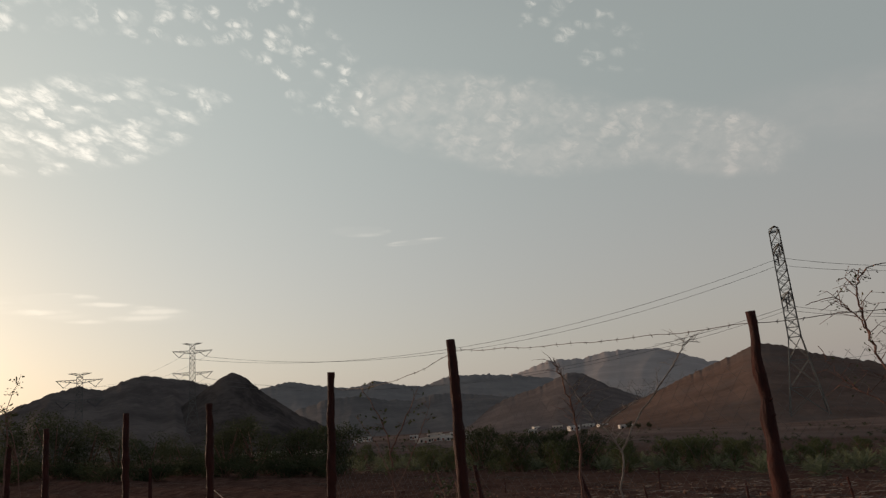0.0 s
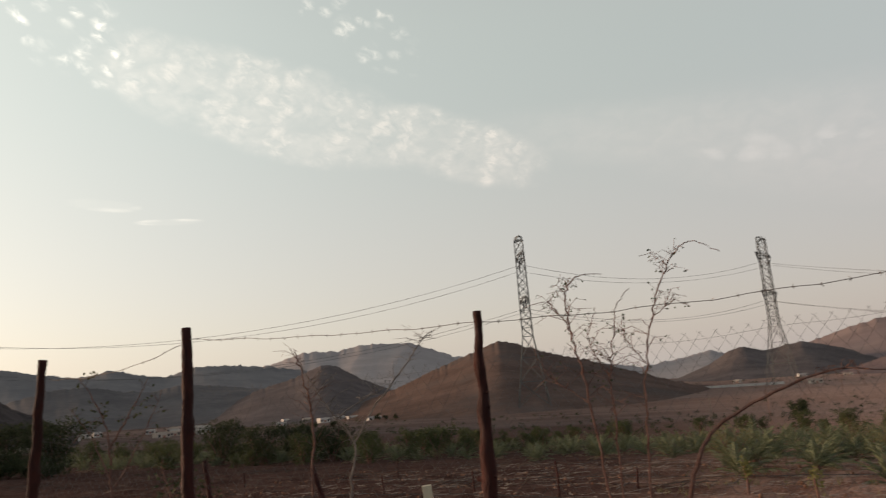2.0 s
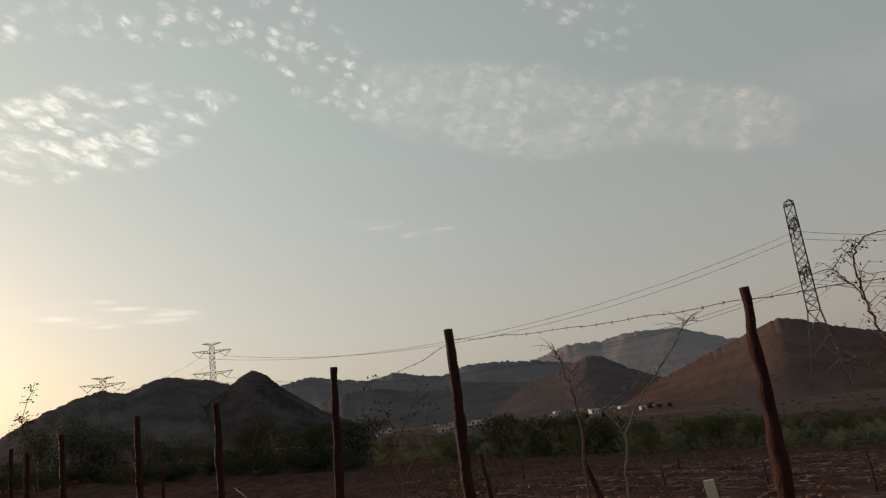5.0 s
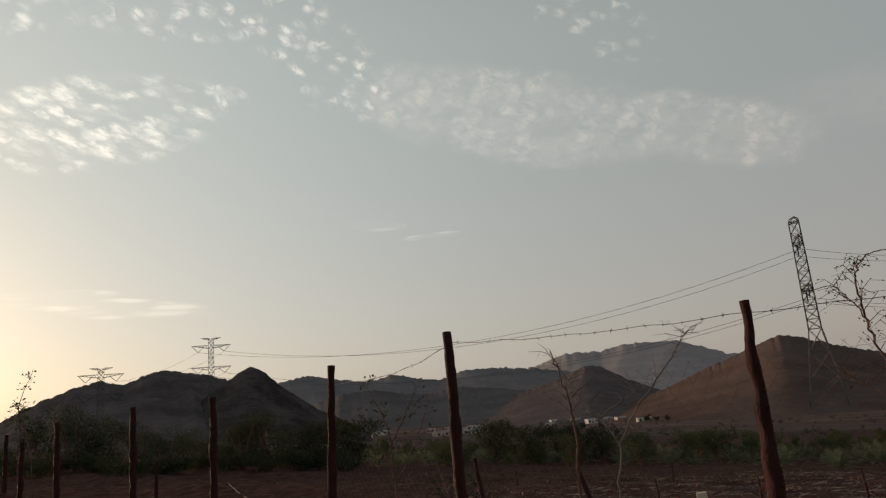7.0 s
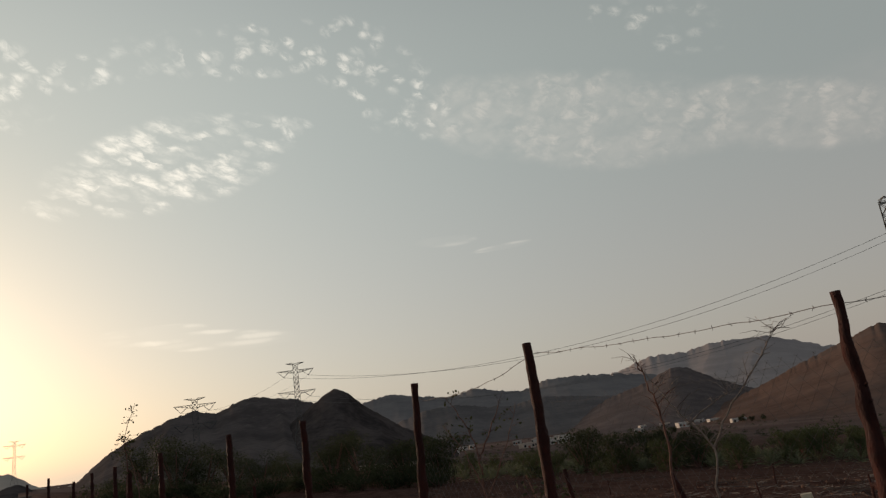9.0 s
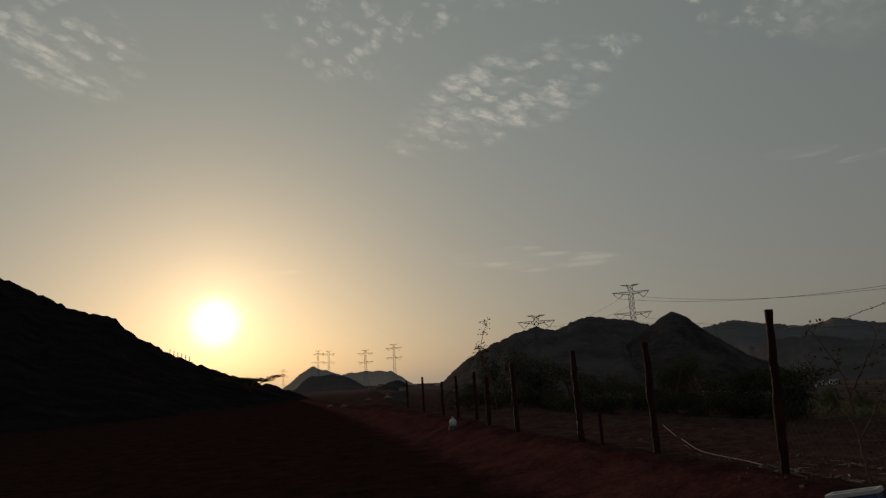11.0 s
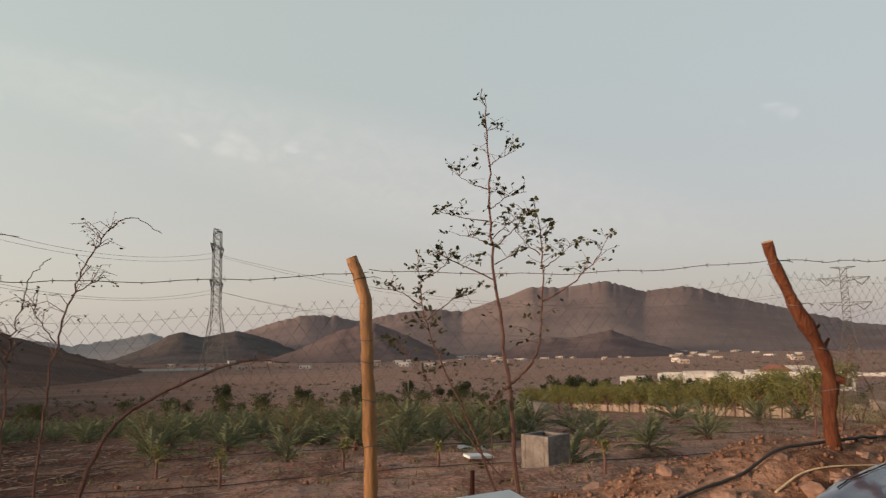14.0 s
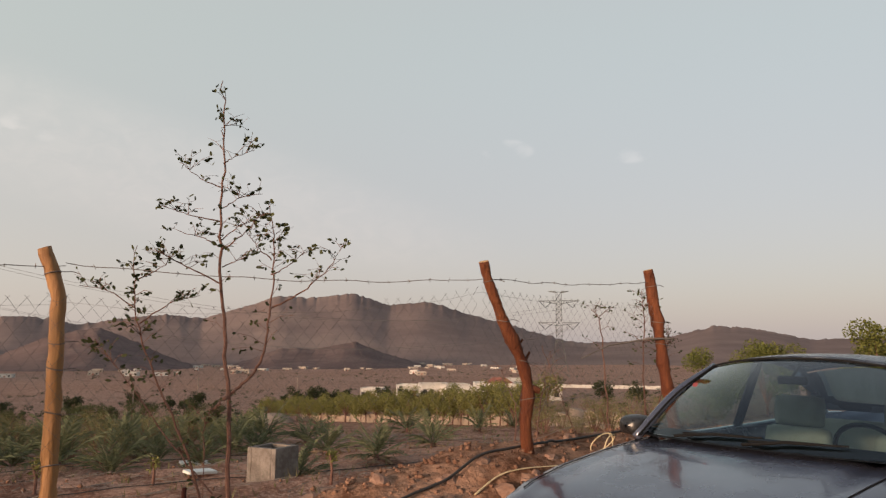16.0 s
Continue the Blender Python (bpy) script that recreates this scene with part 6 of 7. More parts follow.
# ---- houses and walls of the village ----
def house(x, y, wide, deep, high, turn, mat, label="white flat-roofed village house", windows=3, roof=None, sink=1.0):
    z = ground_z(x, y, False)
    ob = thing("house", (x, y, z), label, "house", "village houses", turn=turn)
    bm = bmesh.new()
    box(bm, (wide, deep, high + sink), (0, 0, (high - sink) / 2))
    part("wall", bm, mat, ob)
    bm = bmesh.new()
    t = 0.22
    for sx, sy, cx, cy in ((wide + 0.1, t, 0, deep / 2 - t / 2 + 0.05), (wide + 0.1, t, 0, -deep / 2 + t / 2 - 0.05), (t, deep - 2 * t + 0.1, wide / 2 - t / 2 + 0.05, 0), (t, deep - 2 * t + 0.1, -wide / 2 + t / 2 - 0.05, 0)):
        box(bm, (sx, sy, 0.55), (cx, cy, high + 0.275))
    part("parapet", bm, mat, ob)
    if roof:
        bm = bmesh.new()
        pts = [(-wide * 0.3, -deep * 0.3, high + 0.3), (wide * 0.3, -deep * 0.3, high + 0.3), (wide * 0.3, deep * 0.3, high + 0.3), (-wide * 0.3, deep * 0.3, high + 0.3)]
        base = [bm.verts.new(p) for p in pts]
        a, b = bm.verts.new((-wide * 0.12, 0, high + 1.7)), bm.verts.new((wide * 0.12, 0, high + 1.7))
        for f in ((base[0], base[1], b, a), (base[1], base[2], b), (base[2], base[3], a, b), (base[3], base[0], a), base[::-1]):
            bm.faces.new(f)
        part("roof", bm, roof, ob, "dull red hipped roof")
    for i in range(windows):
        u = -wide / 2 + wide * (i + 0.5) / windows
        bm = bmesh.new()
        if i == windows // 2:
            box(bm, (1.1, 0.08, min(2.1, high * 0.6)), (u, -deep / 2 - 0.01, min(2.1, high * 0.6) / 2))
            part("door", bm, ROOF_RED, ob)
        else:
            box(bm, (1.0, 0.08, 1.1), (u, -deep / 2 - 0.01, high * 0.55))
            part("window", bm, DARK_GLASS, ob)
    return ob


def build_village():
    rnd = random.Random(33)
    # the compound behind the hedge row
    for a, d, w, dp, h, roof in ((38.0, 150, 9, 7, 2.6, None), (40.2, 158, 11, 8, 3.4, ROOF_RED), (43.2, 152, 9, 7, 2.8, None), (33.2, 215, 9, 7, 3.0, None), (34.9, 205, 8, 7, 3.6, None), (36.6, 200, 7, 6, 3.4, None), (41.5, 200, 7, 6, 4.6, None), (30.0, 200, 6, 5, 2.6, None)):
        x, y = bearing_spot(a, d)
        house(x, y, w, dp, h, -a + rnd.uniform(-25, 25), WHITEWASH, "white flat-roofed house with a red roof" if roof else "white flat-roofed village house", 4, roof)
    # scattered houses over the plain
    for i in range(86):
        a = rnd.uniform(8, 42) if i < 74 else rnd.uniform(-8, 10)
        d = rnd.uniform(520, 950)
        x, y = bearing_spot(a, d)
        w = rnd.uniform(3, 9)
        house(x, y, w, rnd.uniform(4, 7), rnd.uniform(1.6, 2.6), -a + rnd.uniform(-30, 30), WHITEWASH if rnd.random() < 0.4 else TAN_WALL, "low pale village house on the plain", 3)
    # the settlement at the foot of the pointed hill, and towards the cone hill
    for i in range(30):
        a = rnd.uniform(-62, -47) if i < 22 else rnd.uniform(-42, -31)
        d = rnd.uniform(330, 480)
        x, y = bearing_spot(a, d)
        w = rnd.uniform(3, 7.5)
        house(x, y, w, rnd.uniform(3, 5), rnd.uniform(1.3, 2.0), -a + rnd.uniform(-30, 30), WHITEWASH if rnd.random() < 0.7 else TAN_WALL, "low pale house in the valley settlement", 3)
    # long walls
    for (a0, d0), (a1, d1), h, mat, label in (((42.6, 300), (53.5, 270), 1.3, WHITEWASH, "long white boundary wall on the plain"), ((-8.6, 560), (-3.2, 560), 1.7, WHITEWASH, "long white boundary wall on the plain"), ((-65, 200), (-58, 210), 1.2, TAN_WALL, "low pale wall at the foot of the hill")):
        p, q = Vector((*bearing_spot(a0, d0), 0)), Vector((*bearing_spot(a1, d1), 0))
        p.z, q.z = ground_z(p.x, p.y, False), ground_z(q.x, q.y, False)
        m, run = (p + q) / 2, q - p
        ob = thing("boundary_wall", m, label, "wall", turn=math.degrees(math.atan2(run.y, run.x)))
        bm = bmesh.new()
        n = 12
        for i in range(n):
            box(bm, (run.length / n, 0.3, h + 1.2), (run.length * ((i + 0.5) / n - 0.5), 0, h / 2 - 0.6 + run.z * ((i + 0.5) / n - 0.5)))
        part("masonry", bm, mat, ob)
    # low earth wall and a heap of pale sand by the hedge row
    pts = [Vector((*bearing_spot(22.0 + 21.5 * t, hedge_distance(t) + 1.1), 0)) for t in np.linspace(0.12, 1.3, 21)]
    ob = thing("earth_wall", (pts[7].x, pts[7].y, ground_z(pts[7].x, pts[7].y, False)), "low pale earth wall behind the hedge trees", "wall")
    for k, (p, q) in enumerate(zip(pts, pts[1:])):
        m, run = (p + q) / 2, q - p
        bm = bmesh.new()
        box(bm, (run.length * 0.98, 0.3, 1.0 + 0.12 * math.sin(k * 2.3)), (m.x - pts[7].x, m.y - pts[7].y, ground_z(m.x, m.y, False) + 0.1 - ground_z(pts[7].x, pts[7].y, False)), Euler((0, 0, math.atan2(run.y, run.x))), 0.05)
        part("panel", bm, EARTH_WALL, ob)
    x, y = bearing_spot(22.0, 60)
    ob = thing("sand_heap", (x, y, ground_z(x, y, False)), "heap of pale sand at the end of the hedge row", "heap")
    bm = bmesh.new()
    bmesh.ops.create_icosphere(bm, subdivisions=3, radius=1.0)
    for v in bm.verts:
        v.co = Vector((v.co.x * 2.4, v.co.y * 1.8, v.co.z * 1.2 - 0.4)) * (1 + 0.2 * noise.noise(v.co * 2))
    part("mound", bm, EARTH_WALL, ob, smooth=True)
    # poles on the plain
    for a, d, h in ((-8.5, 150, 5.0), (16.5, 130, 5.5), (24.0, 140, 6.0), (12.0, 110, 4.5), (-57, 170, 6.0)):
        x, y = bearing_spot(a, d)
        ob = thing("utility_pole", (x, y, ground_z(x, y, False)), "pale slim pole with a short cross-bar", "pole", "poles on the plain")
        bm = bmesh.new()
        tube(bm, [(0, 0, -0.5), (0, 0, h)], [0.09, 0.06], 8)
        part("mast", bm, BARK_PALE, ob)
        bm = bmesh.new()
        box(bm, (1.1, 0.10, 0.10), (0, 0, h - 0.3))
        part("cross_bar", bm, BARK_PALE, ob)


build_village()


# ---- the end of the track ----
def build_track_end():
    x, y = bearing_spot(-87.8, 48)
    z = ground_z(x, y, False)
    ob = thing("shelter", (x, y, z), "low flat-roofed animal shelter with a white pillar by the track", "shelter", turn=8)
    ob.scale = (0.46, 0.46, 0.38)
    for i, (px, py) in enumerate(((-2.0, -1.2), (2.0, -1.2), (2.0, 1.2), (-2.0, 1.2))):
        bm = bmesh.new()
        box(bm, (0.24, 0.24, 1.9), (px * 0.9, py, 0.88), None, 0.02)
        part("pillar", bm, WHITEWASH if i == 0 else MORTAR_STUFF, ob)
    bm = bmesh.new()
    box(bm, (4.2, 3.0, 0.14), (0, 0, 1.9), None, 0.02)
    part("roof", bm, MORTAR_STUFF, ob)
    bm = bmesh.new()
    box(bm, (0.2, 2.2, 1.7), (1.8, 0, 0.85))
    part("back_wall", bm, MORTAR_STUFF, ob)
    # the umbrella-shaped acacia
    rnd = random.Random(4)
    x, y = bearing_spot(-99.3, 92)
    ob = thing("acacia_tree", (x, y, ground_z(x, y, False)), "dark flat-topped acacia tree on the skyline", "tree")
    ob.scale = (1.35, 1.35, 1.25)
    bm = bmesh.new()
    tube(bm, [(0, 0, -0.3), (0.1, 0, 0.8), (0.3, 0, 1.5)], [0.16, 0.13, 0.10], 8)
    part("trunk", bm, BARK, ob)
    tips = []
    for i in range(9):
        a = i * 0.7 + rnd.uniform(-0.2, 0.2)
        r = rnd.uniform(0.8, 2.8)
        tip = Vector((0.3 + r * math.cos(a), r * math.sin(a), rnd.uniform(2.1, 2.6)))
        tips.append(tip)
        bm = bmesh.new()
        tube(bm, [(0.3, 0, 1.5), Vector((0.3, 0, 1.5)).lerp(tip, 0.5) + Vector((0, 0, 0.15)), tip], [0.07, 0.045, 0.015], 5)
        part("limb", bm, BARK, ob)
    bm = bmesh.new()
    for tip in tips:
        for _ in range(4):
            leaf_cloud(bm, tip + Vector((rnd.uniform(-0.6, 0.6), rnd.uniform(-0.6, 0.6), rnd.uniform(-0.05, 0.15))), (0.6, 0.6, 0.16), 90, 0.07, rnd)
    part("crown", bm, BUSH_LEAF, ob)
    # pale sacks on the far edge of the track
    sacks = [(-93.2, 46), (-92.1, 45), (-90.2, 47), (-88.6, 42)]
    for i, (a, d) in enumerate(sacks):
        x, y = bearing_spot(a, d)
        ob = thing("sack", (x, y, ground_z(x, y)), "dusty grey sack lying on the ground", "sack", "sacks by the track", turn=40 * i)
        bm = bmesh.new()
        bmesh.ops.create_icosphere(bm, subdivisions=2, radius=0.22)
        for v in bm.verts:
            v.co = Vector((v.co.x * 1.3, v.co.y * 0.8, max(v.co.z, -0.1) * 0.55 + 0.05)) * (1 + 0.25 * noise.noise(v.co * 3 + Vector((i, 0, 0))))
        part("sacking", bm, CONCRETE, ob, smooth=True)
    # little posts along the western hill's crest
    for i in range(6):
        x, y = bearing_spot(-105.2 + i * 0.28, 112)
        ob = thing("stake", (x, y, 1.5 + 112 * math.tan(radians(3.05 - 0.12 * i)) - 0.3), "thin dark stake on the hill crest", "stake", "stakes on the crest")
        bm = bmesh.new()
        tube(bm, [(0, 0, -1.0), (0.02, 0, 1.2)], 0.05, 6)
        part("shaft", bm, WOOD_DARK, ob)


build_track_end()


# ---- small things by the fence ----
def bucket(place, turn, r, h, label, lean=(0, 0), fill=None):
    ob = thing("bucket", place, label, "bucket", "white plastic buckets", turn=turn)
    ob.rotation_euler = (lean[0], lean[1], radians(turn))
    n = 28
    profile = [(0.80, 0.0), (0.83, 0.02), (0.96, 0.80), (1.03, 0.81), (1.03, 0.86), (0.97, 0.87), (1.0, 0.97), (1.05, 0.975), (1.05, 1.0), (0.99, 1.0), (0.95, 0.86), (0.80, 0.05)]
    bm = bmesh.new()
    rings = [[bm.verts.new((r * k * math.cos(a), r * k * math.sin(a), h * z)) for a in np.linspace(0, 2 * math.pi, n, endpoint=False)] for k, z in profile]
    for a, b in zip(rings, rings[1:]):
        for i in range(n):
            bm.faces.new((a[i], a[(i + 1) % n], b[(i + 1) % n], b[i]))
    bm.faces.new(rings[-1])
    bm.faces.new(rings[0][::-1])
    part("pail", bm, PLASTIC_WHITE, ob, smooth=True)
    bm = bmesh.new()
    tube(bm, [(r * 1.06 * math.cos(a), -abs(r * 0.55 * math.sin(a)) - r * 0.75, h * (0.84 - 0.30 * math.sin(a))) for a in np.linspace(0, math.pi, 13)], 0.0035, 5)
    part("handle", bm, WIRE, ob, "thin wire handle")
    if fill:
        bm = bmesh.new()
        rnd = random.Random(8)
        for _ in range(90):
            a, k = rnd.uniform(0, 6.28), r * 0.8 * math.sqrt(rnd.random())
            bmesh.ops.create_icosphere(bm, subdivisions=1, radius=rnd.uniform(0.010, 0.028), matrix=Matrix.Translation((k * math.cos(a), k * math.sin(a), h * rnd.uniform(0.86, 1.02))))
        tagged(part("rubble", bm, MORTAR_STUFF, ob), kind="stuff")
    for k in range(3):
        bm = bmesh.new()
        pts = [(r * (0.93) * math.cos(a), r * 0.93 * math.sin(a)) for a in np.linspace(-1.9 + 0.1 * k, -1.25 - 0.05 * k, 6)]
        z0 = h * (0.40 + 0.08 * k)
        grid_surface(bm, [[Vector((x, y, z0)) for x, y in pts], [Vector((x * 1.005, y * 1.005, z0 + h * 0.03)) for x, y in pts]])
        part("label_bar", bm, MORTAR_STUFF, ob, "faded grey print bar")
    return ob


def gz(x, y):
    return ground_z(x, y)


bucket((-2.585, 3.43, gz(-2.585, 3.43) - 0.03), 20, 0.104, 0.40, "white plastic bucket standing by the fence", (0.0, -0.08))
bucket((-2.31, 3.50, gz(-2.31, 3.50) - 0.03), 70, 0.098, 0.39, "white plastic bucket heaped with grey rubble", (0.02, 0.05), fill=True)
bucket((-2.09, 3.22, gz(-2.09, 3.22) - 0.03), 10, 0.125, 0.44, "white plastic bucket standing by the fence", (0.0, 0.03))
bucket((-2.926, 3.157, gz(-2.926, 3.157) - 0.03), 130, 0.112, 0.43, "white plastic bucket standing by the fence", (0.0, -0.04))
bucket((-2.728, 3.245, gz(-2.728, 3.245) - 0.03), 130, 0.070, 0.40, "small white plastic bucket by the fence", (0.05, 0.06))


def build_small_things():
    rnd = random.Random(77)
    # sawn plank leaning by the post
    x, y = -2.19, 3.665
    z = gz(x, y)
    ob = thing("plank", (x, y, z), "pale sawn wooden plank standing by a fence post", "plank", turn=25)
    bm = bmesh.new()
    box(bm, (0.055, 0.025, 0.64), (0, 0, 0.155), Euler((0.05, -0.10, 0)), 0.004)
    part("board", bm, WOOD_PALE, ob)
    # blue jerrycan beside the buckets
    x, y = -2.47, 3.56
    ob = thing("jerrycan", (x, y, gz(x, y) - 0.01), "faded blue plastic jerrycan standing between the buckets", "jerrycan", turn=35)
    bm = bmesh.new()
    box(bm, (0.13, 0.09, 0.29), (0, 0, 0.145), None, 0.02)
    can = part("can", bm, PLASTIC_BLUE, ob, smooth=True)
    bm = bmesh.new()
    tube(bm, curve_points([(-0.045, 0, 0.285), (-0.035, 0, 0.325), (0.015, 0, 0.325), (0.02, 0, 0.285)], 4), 0.011, 7)
    part("handle", bm, PLASTIC_BLUE, can, smooth=True)
    bm = bmesh.new()
    tube(bm, [(0.045, 0, 0.28), (0.045, 0, 0.315)], 0.017, 12)
    part("cap", bm, PLASTIC_WHITE, can, "white screw cap")
    # thin red rod lying behind the fence
    a, b = Vector((-5.25, 6.05, gz(-5.25, 6.05) + 0.10)), Vector((-4.05, 5.15, gz(-4.05, 5.15) + 0.03))
    ob = thing("rod", a, "thin red painted rod leaning on the earth", "rod")
    bm = bmesh.new()
    tube(bm, [Vector((0, 0, 0)), (b - a) * 0.5 + Vector((0, 0, 0.01)), b - a], 0.011, 8)
    part("bar", bm, ROOF_RED, ob)
    # shallow box with white edges at the foot of the bank
    x, y = -5.03, 3.50
    ob = thing("crate", (x, y, gz(x, y) - 0.005), "narrow blue plastic crate with white rims, propped on the bank", "crate")
    ob.rotation_euler = (0.0, -0.20, radians(38))
    ob.scale = (0.65, 0.65, 0.65)
    bm = bmesh.new()
    box(bm, (0.52, 0.22, 0.02), (0, 0, 0.02))
    for sx, sy, cx, cy in ((0.52, 0.015, 0, 0.105), (0.52, 0.015, 0, -0.105), (0.015, 0.19, 0.25, 0), (0.015, 0.19, -0.25, 0)):
        box(bm, (sx, sy, 0.17), (cx, cy, 0.095))
    part("tray", bm, PLASTIC_BLUE, ob)
    for sx, sy, cx, cy in ((0.56, 0.035, 0, 0.115), (0.56, 0.035, 0, -0.115), (0.05, 0.20, 0.262, 0), (0.05, 0.20, -0.262, 0)):
        bm = bmesh.new()
        box(bm, (sx, sy, 0.05), (cx, cy, 0.19), None, 0.008)
        part("rim", bm, PLASTIC_WHITE, ob, "white plastic rim")
    # white jug on a dark block by the western fence
    x, y = -16.6, 1.85
    z = gz(x, y)
    ob = thing("concrete_block", (x, y, z), "dark concrete block lying on the earth", "block")
    bm = bmesh.new()
    box(bm, (0.28, 0.20, 0.10), (0, 0, 0.03), None, 0.012)
    part("casting", bm, MORTAR_STUFF, ob)
    ob = thing("water_jug", (x, y, z + 0.078), "white plastic water jug standing on a block", "jug")
    ob.scale = (0.52, 0.52, 0.52)
    bm = bmesh.new()
    prof = [(0.14, 0.0), (0.16, 0.03), (0.16, 0.20), (0.13, 0.27), (0.05, 0.31), (0.045, 0.34), (0.055, 0.35), (0.055, 0.39), (0.0, 0.40)]
    rings = [[bm.verts.new((max(r, 0.001) * math.cos(a), max(r, 0.001) * math.sin(a), q)) for a in np.linspace(0, 2 * math.pi, 20, endpoint=False)] for r, q in prof]
    for a, b in zip(rings, rings[1:]):
        for i in range(20):
            bm.faces.new((a[i], a[(i + 1) % 20], b[(i + 1) % 20], b[i]))
    part("shell", bm, PLASTIC_WHITE, ob, smooth=True)
    # concrete well box in the field
    x, y = 4.36, 10.25
    z = gz(x, y)
    ob = thing("well_box", (x, y, z), "square grey concrete well box in the field", "well box", turn=28)
    for cx, cy, sx, sy in ((0, -0.33, 0.78, 0.12), (0, 0.33, 0.78, 0.12), (-0.33, 0, 0.12, 0.54), (0.33, 0, 0.12, 0.54)):
        bm = bmesh.new()
        box(bm, (sx * 0.68, sy * 0.68, 0.9), (cx * 0.68, cy * 0.68, 0.12), None, 0.012)
        part("slab", bm, CONCRETE, ob)
    # white foam sheets behind the fence
    for i, (x, y, w, l, turn, tilt) in enumerate(((0.58, 4.55, 0.50, 0.34, 8, 0.08), (0.90, 4.42, 0.44, 0.30, -12, 0.15), (1.55, 4.34, 0.50, 0.34, 28, 0.22), (3.67, 11.5, 0.45, 0.28, 10, 0.03), (4.5, 14.6, 0.55, 0.36, -5, 0.06))):
        z = gz(x, y)
        ob = thing("foam_sheet", (x, y, z + 0.04), "white foam sheet lying on the ground", "foam sheet", "foam sheets", turn=turn)
        ob.rotation_euler = (tilt, 0.06, radians(turn))
        bm = bmesh.new()
        box(bm, (w, l, 0.045), (0, 0, 0.015), None, 0.008)
        part("slab", bm, PLASTIC_WHITE, ob)
    # black hose along the bank
    pts = [(1.9, 3.45), (2.2, 3.60), (2.5, 3.68), (2.8, 3.69), (3.1, 3.74), (3.35, 3.74), (3.65, 3.75), (4.05, 3.82), (5.2, 3.9)]
    line = curve_points([(x, y, gz(x, y) + 0.03) for x, y in pts], 8)
    ob = thing("hose", line[0], "black rubber irrigation hose laid along the bank", "hose")
    bm = bmesh.new()
    tube(bm, [Vector((p.x, p.y, max(p.z, gz(p.x, p.y) + 0.015))) - line[0] for p in line], 0.0095, 8)
    part("pipe", bm, HOSE_BLACK, ob, smooth=True)
    # pale pipe lying across the western field
    line = curve_points([(x, y, gz(x, y) + 0.05) for x, y in ((-22.8, 9.6), (-19.4, 8.5), (-17.0, 7.6), (-14.9, 7.05), (-12.6, 6.77), (-11.3, 6.4))], 6)
    ob = thing("plastic_pipe", line[0], "pale grey plastic pipe lying across the field", "pipe")
    bm = bmesh.new()
    tube(bm, [p - line[0] for p in line], 0.010, 8)
    part("pipe", bm, BARK_PALE, ob, smooth=True)
    # irrigation lines across the field
    for k, y0 in enumerate((11.1, 15.2)):
        line = [Vector((x, y0 - 0.02 * x + 0.12 * math.sin(x * 0.7 + k), 0)) for x in np.linspace(-12, 12, 46)]
        for p in line:
            p.z = gz(p.x, p.y) + 0.025
        ob = thing("irrigation_pipe", line[0], "thin black irrigation pipe across the field", "pipe", "irrigation pipes")
        bm = bmesh.new()
        tube(bm, [p - line[0] for p in line], 0.008, 6)
        part("pipe", bm, HOSE_BLACK, ob)
    # coiled rope by the car
    c = Vector((4.22, 3.62, gz(4.22, 3.62)))
    ob = thing("rope", c, "pale straw-coloured rope in loose loops on the bank", "rope")
    bm = bmesh.new()
    pts = []
    for k in range(44):
        a = k * 0.31
        pts.append(Vector(((0.085 + 0.02 * math.sin(k * 0.13)) * math.cos(a) + 0.0016 * k - 0.05, 0.05 * math.sin(a * 0.5) + 0.0012 * k, 0.070 + 0.062 * math.sin(a + 0.6) - 0.0004 * k)))
    tube(bm, pts, 0.0048, 6)
    part("coil", bm, ROPE, ob, smooth=True)
    # pale dry sticks
    for i, (pts, r) in enumerate((([(2.90, 3.53), (3.10, 3.55), (3.3, 3.53), (3.67, 3.52)], 0.0065), ([(-8.6, 4.8), (-7.9, 4.5), (-7.3, 4.35)], 0.018), ([(-6.9, 3.9), (-6.4, 4.1), (-5.9, 4.0)], 0.014), ([(-5.2, 3.4), (-4.9, 3.5), (-4.7, 3.35)], 0.01))):
        line = curve_points([(x, y, gz(x, y) + r + 0.01) for x, y in pts], 6)
        ob = thing("dry_stick", line[0], "pale dry bent stick lying on the bank", "stick", "dry sticks")
        bm = bmesh.new()
        tube(bm, [p - line[0] for p in line], [r * (1 - 0.5 * k / len(line)) for k in range(len(line))], 7)
        part("branch", bm, BARK_PALE if i else ROPE, ob)
    # a horizontal branch tied to the right-hand post
    ob = thing("dry_stick", (4.1, 3.88, 1.50), "dry bent branch tied across a fence post", "stick", "dry sticks")
    bm = bmesh.new()
    tube(bm, [Vector(p) for p in ((0.2, 0.08, -0.10), (0.45, 0.02, 0.0), (0.8, -0.12, 0.06), (1.05, -0.15, 0.06))], [0.004, 0.006, 0.008, 0.009], 7)
    part("branch", bm, BARK_PALE, ob)
    # loose wire hanging in loops between the two crooked posts
    ob = thing("wire_tangle", (3.5, 3.78, 0.9), "tangle of loose pale wire hanging on the fence", "wire")
    for k in range(9):
        a = Vector((rnd.uniform(-0.15, 0.2), rnd.uniform(-0.05, 0.08), rnd.uniform(-0.1, 0.6)))
        b = a + Vector((rnd.uniform(0.2, 1.0), rnd.uniform(-0.05, 0.1), rnd.uniform(-0.35, 0.25)))
        m = a.lerp(b, 0.5) + Vector((rnd.uniform(-0.1, 0.1), rnd.uniform(-0.06, 0.06), rnd.uniform(-0.05, 0.22)))
        bm = bmesh.new()
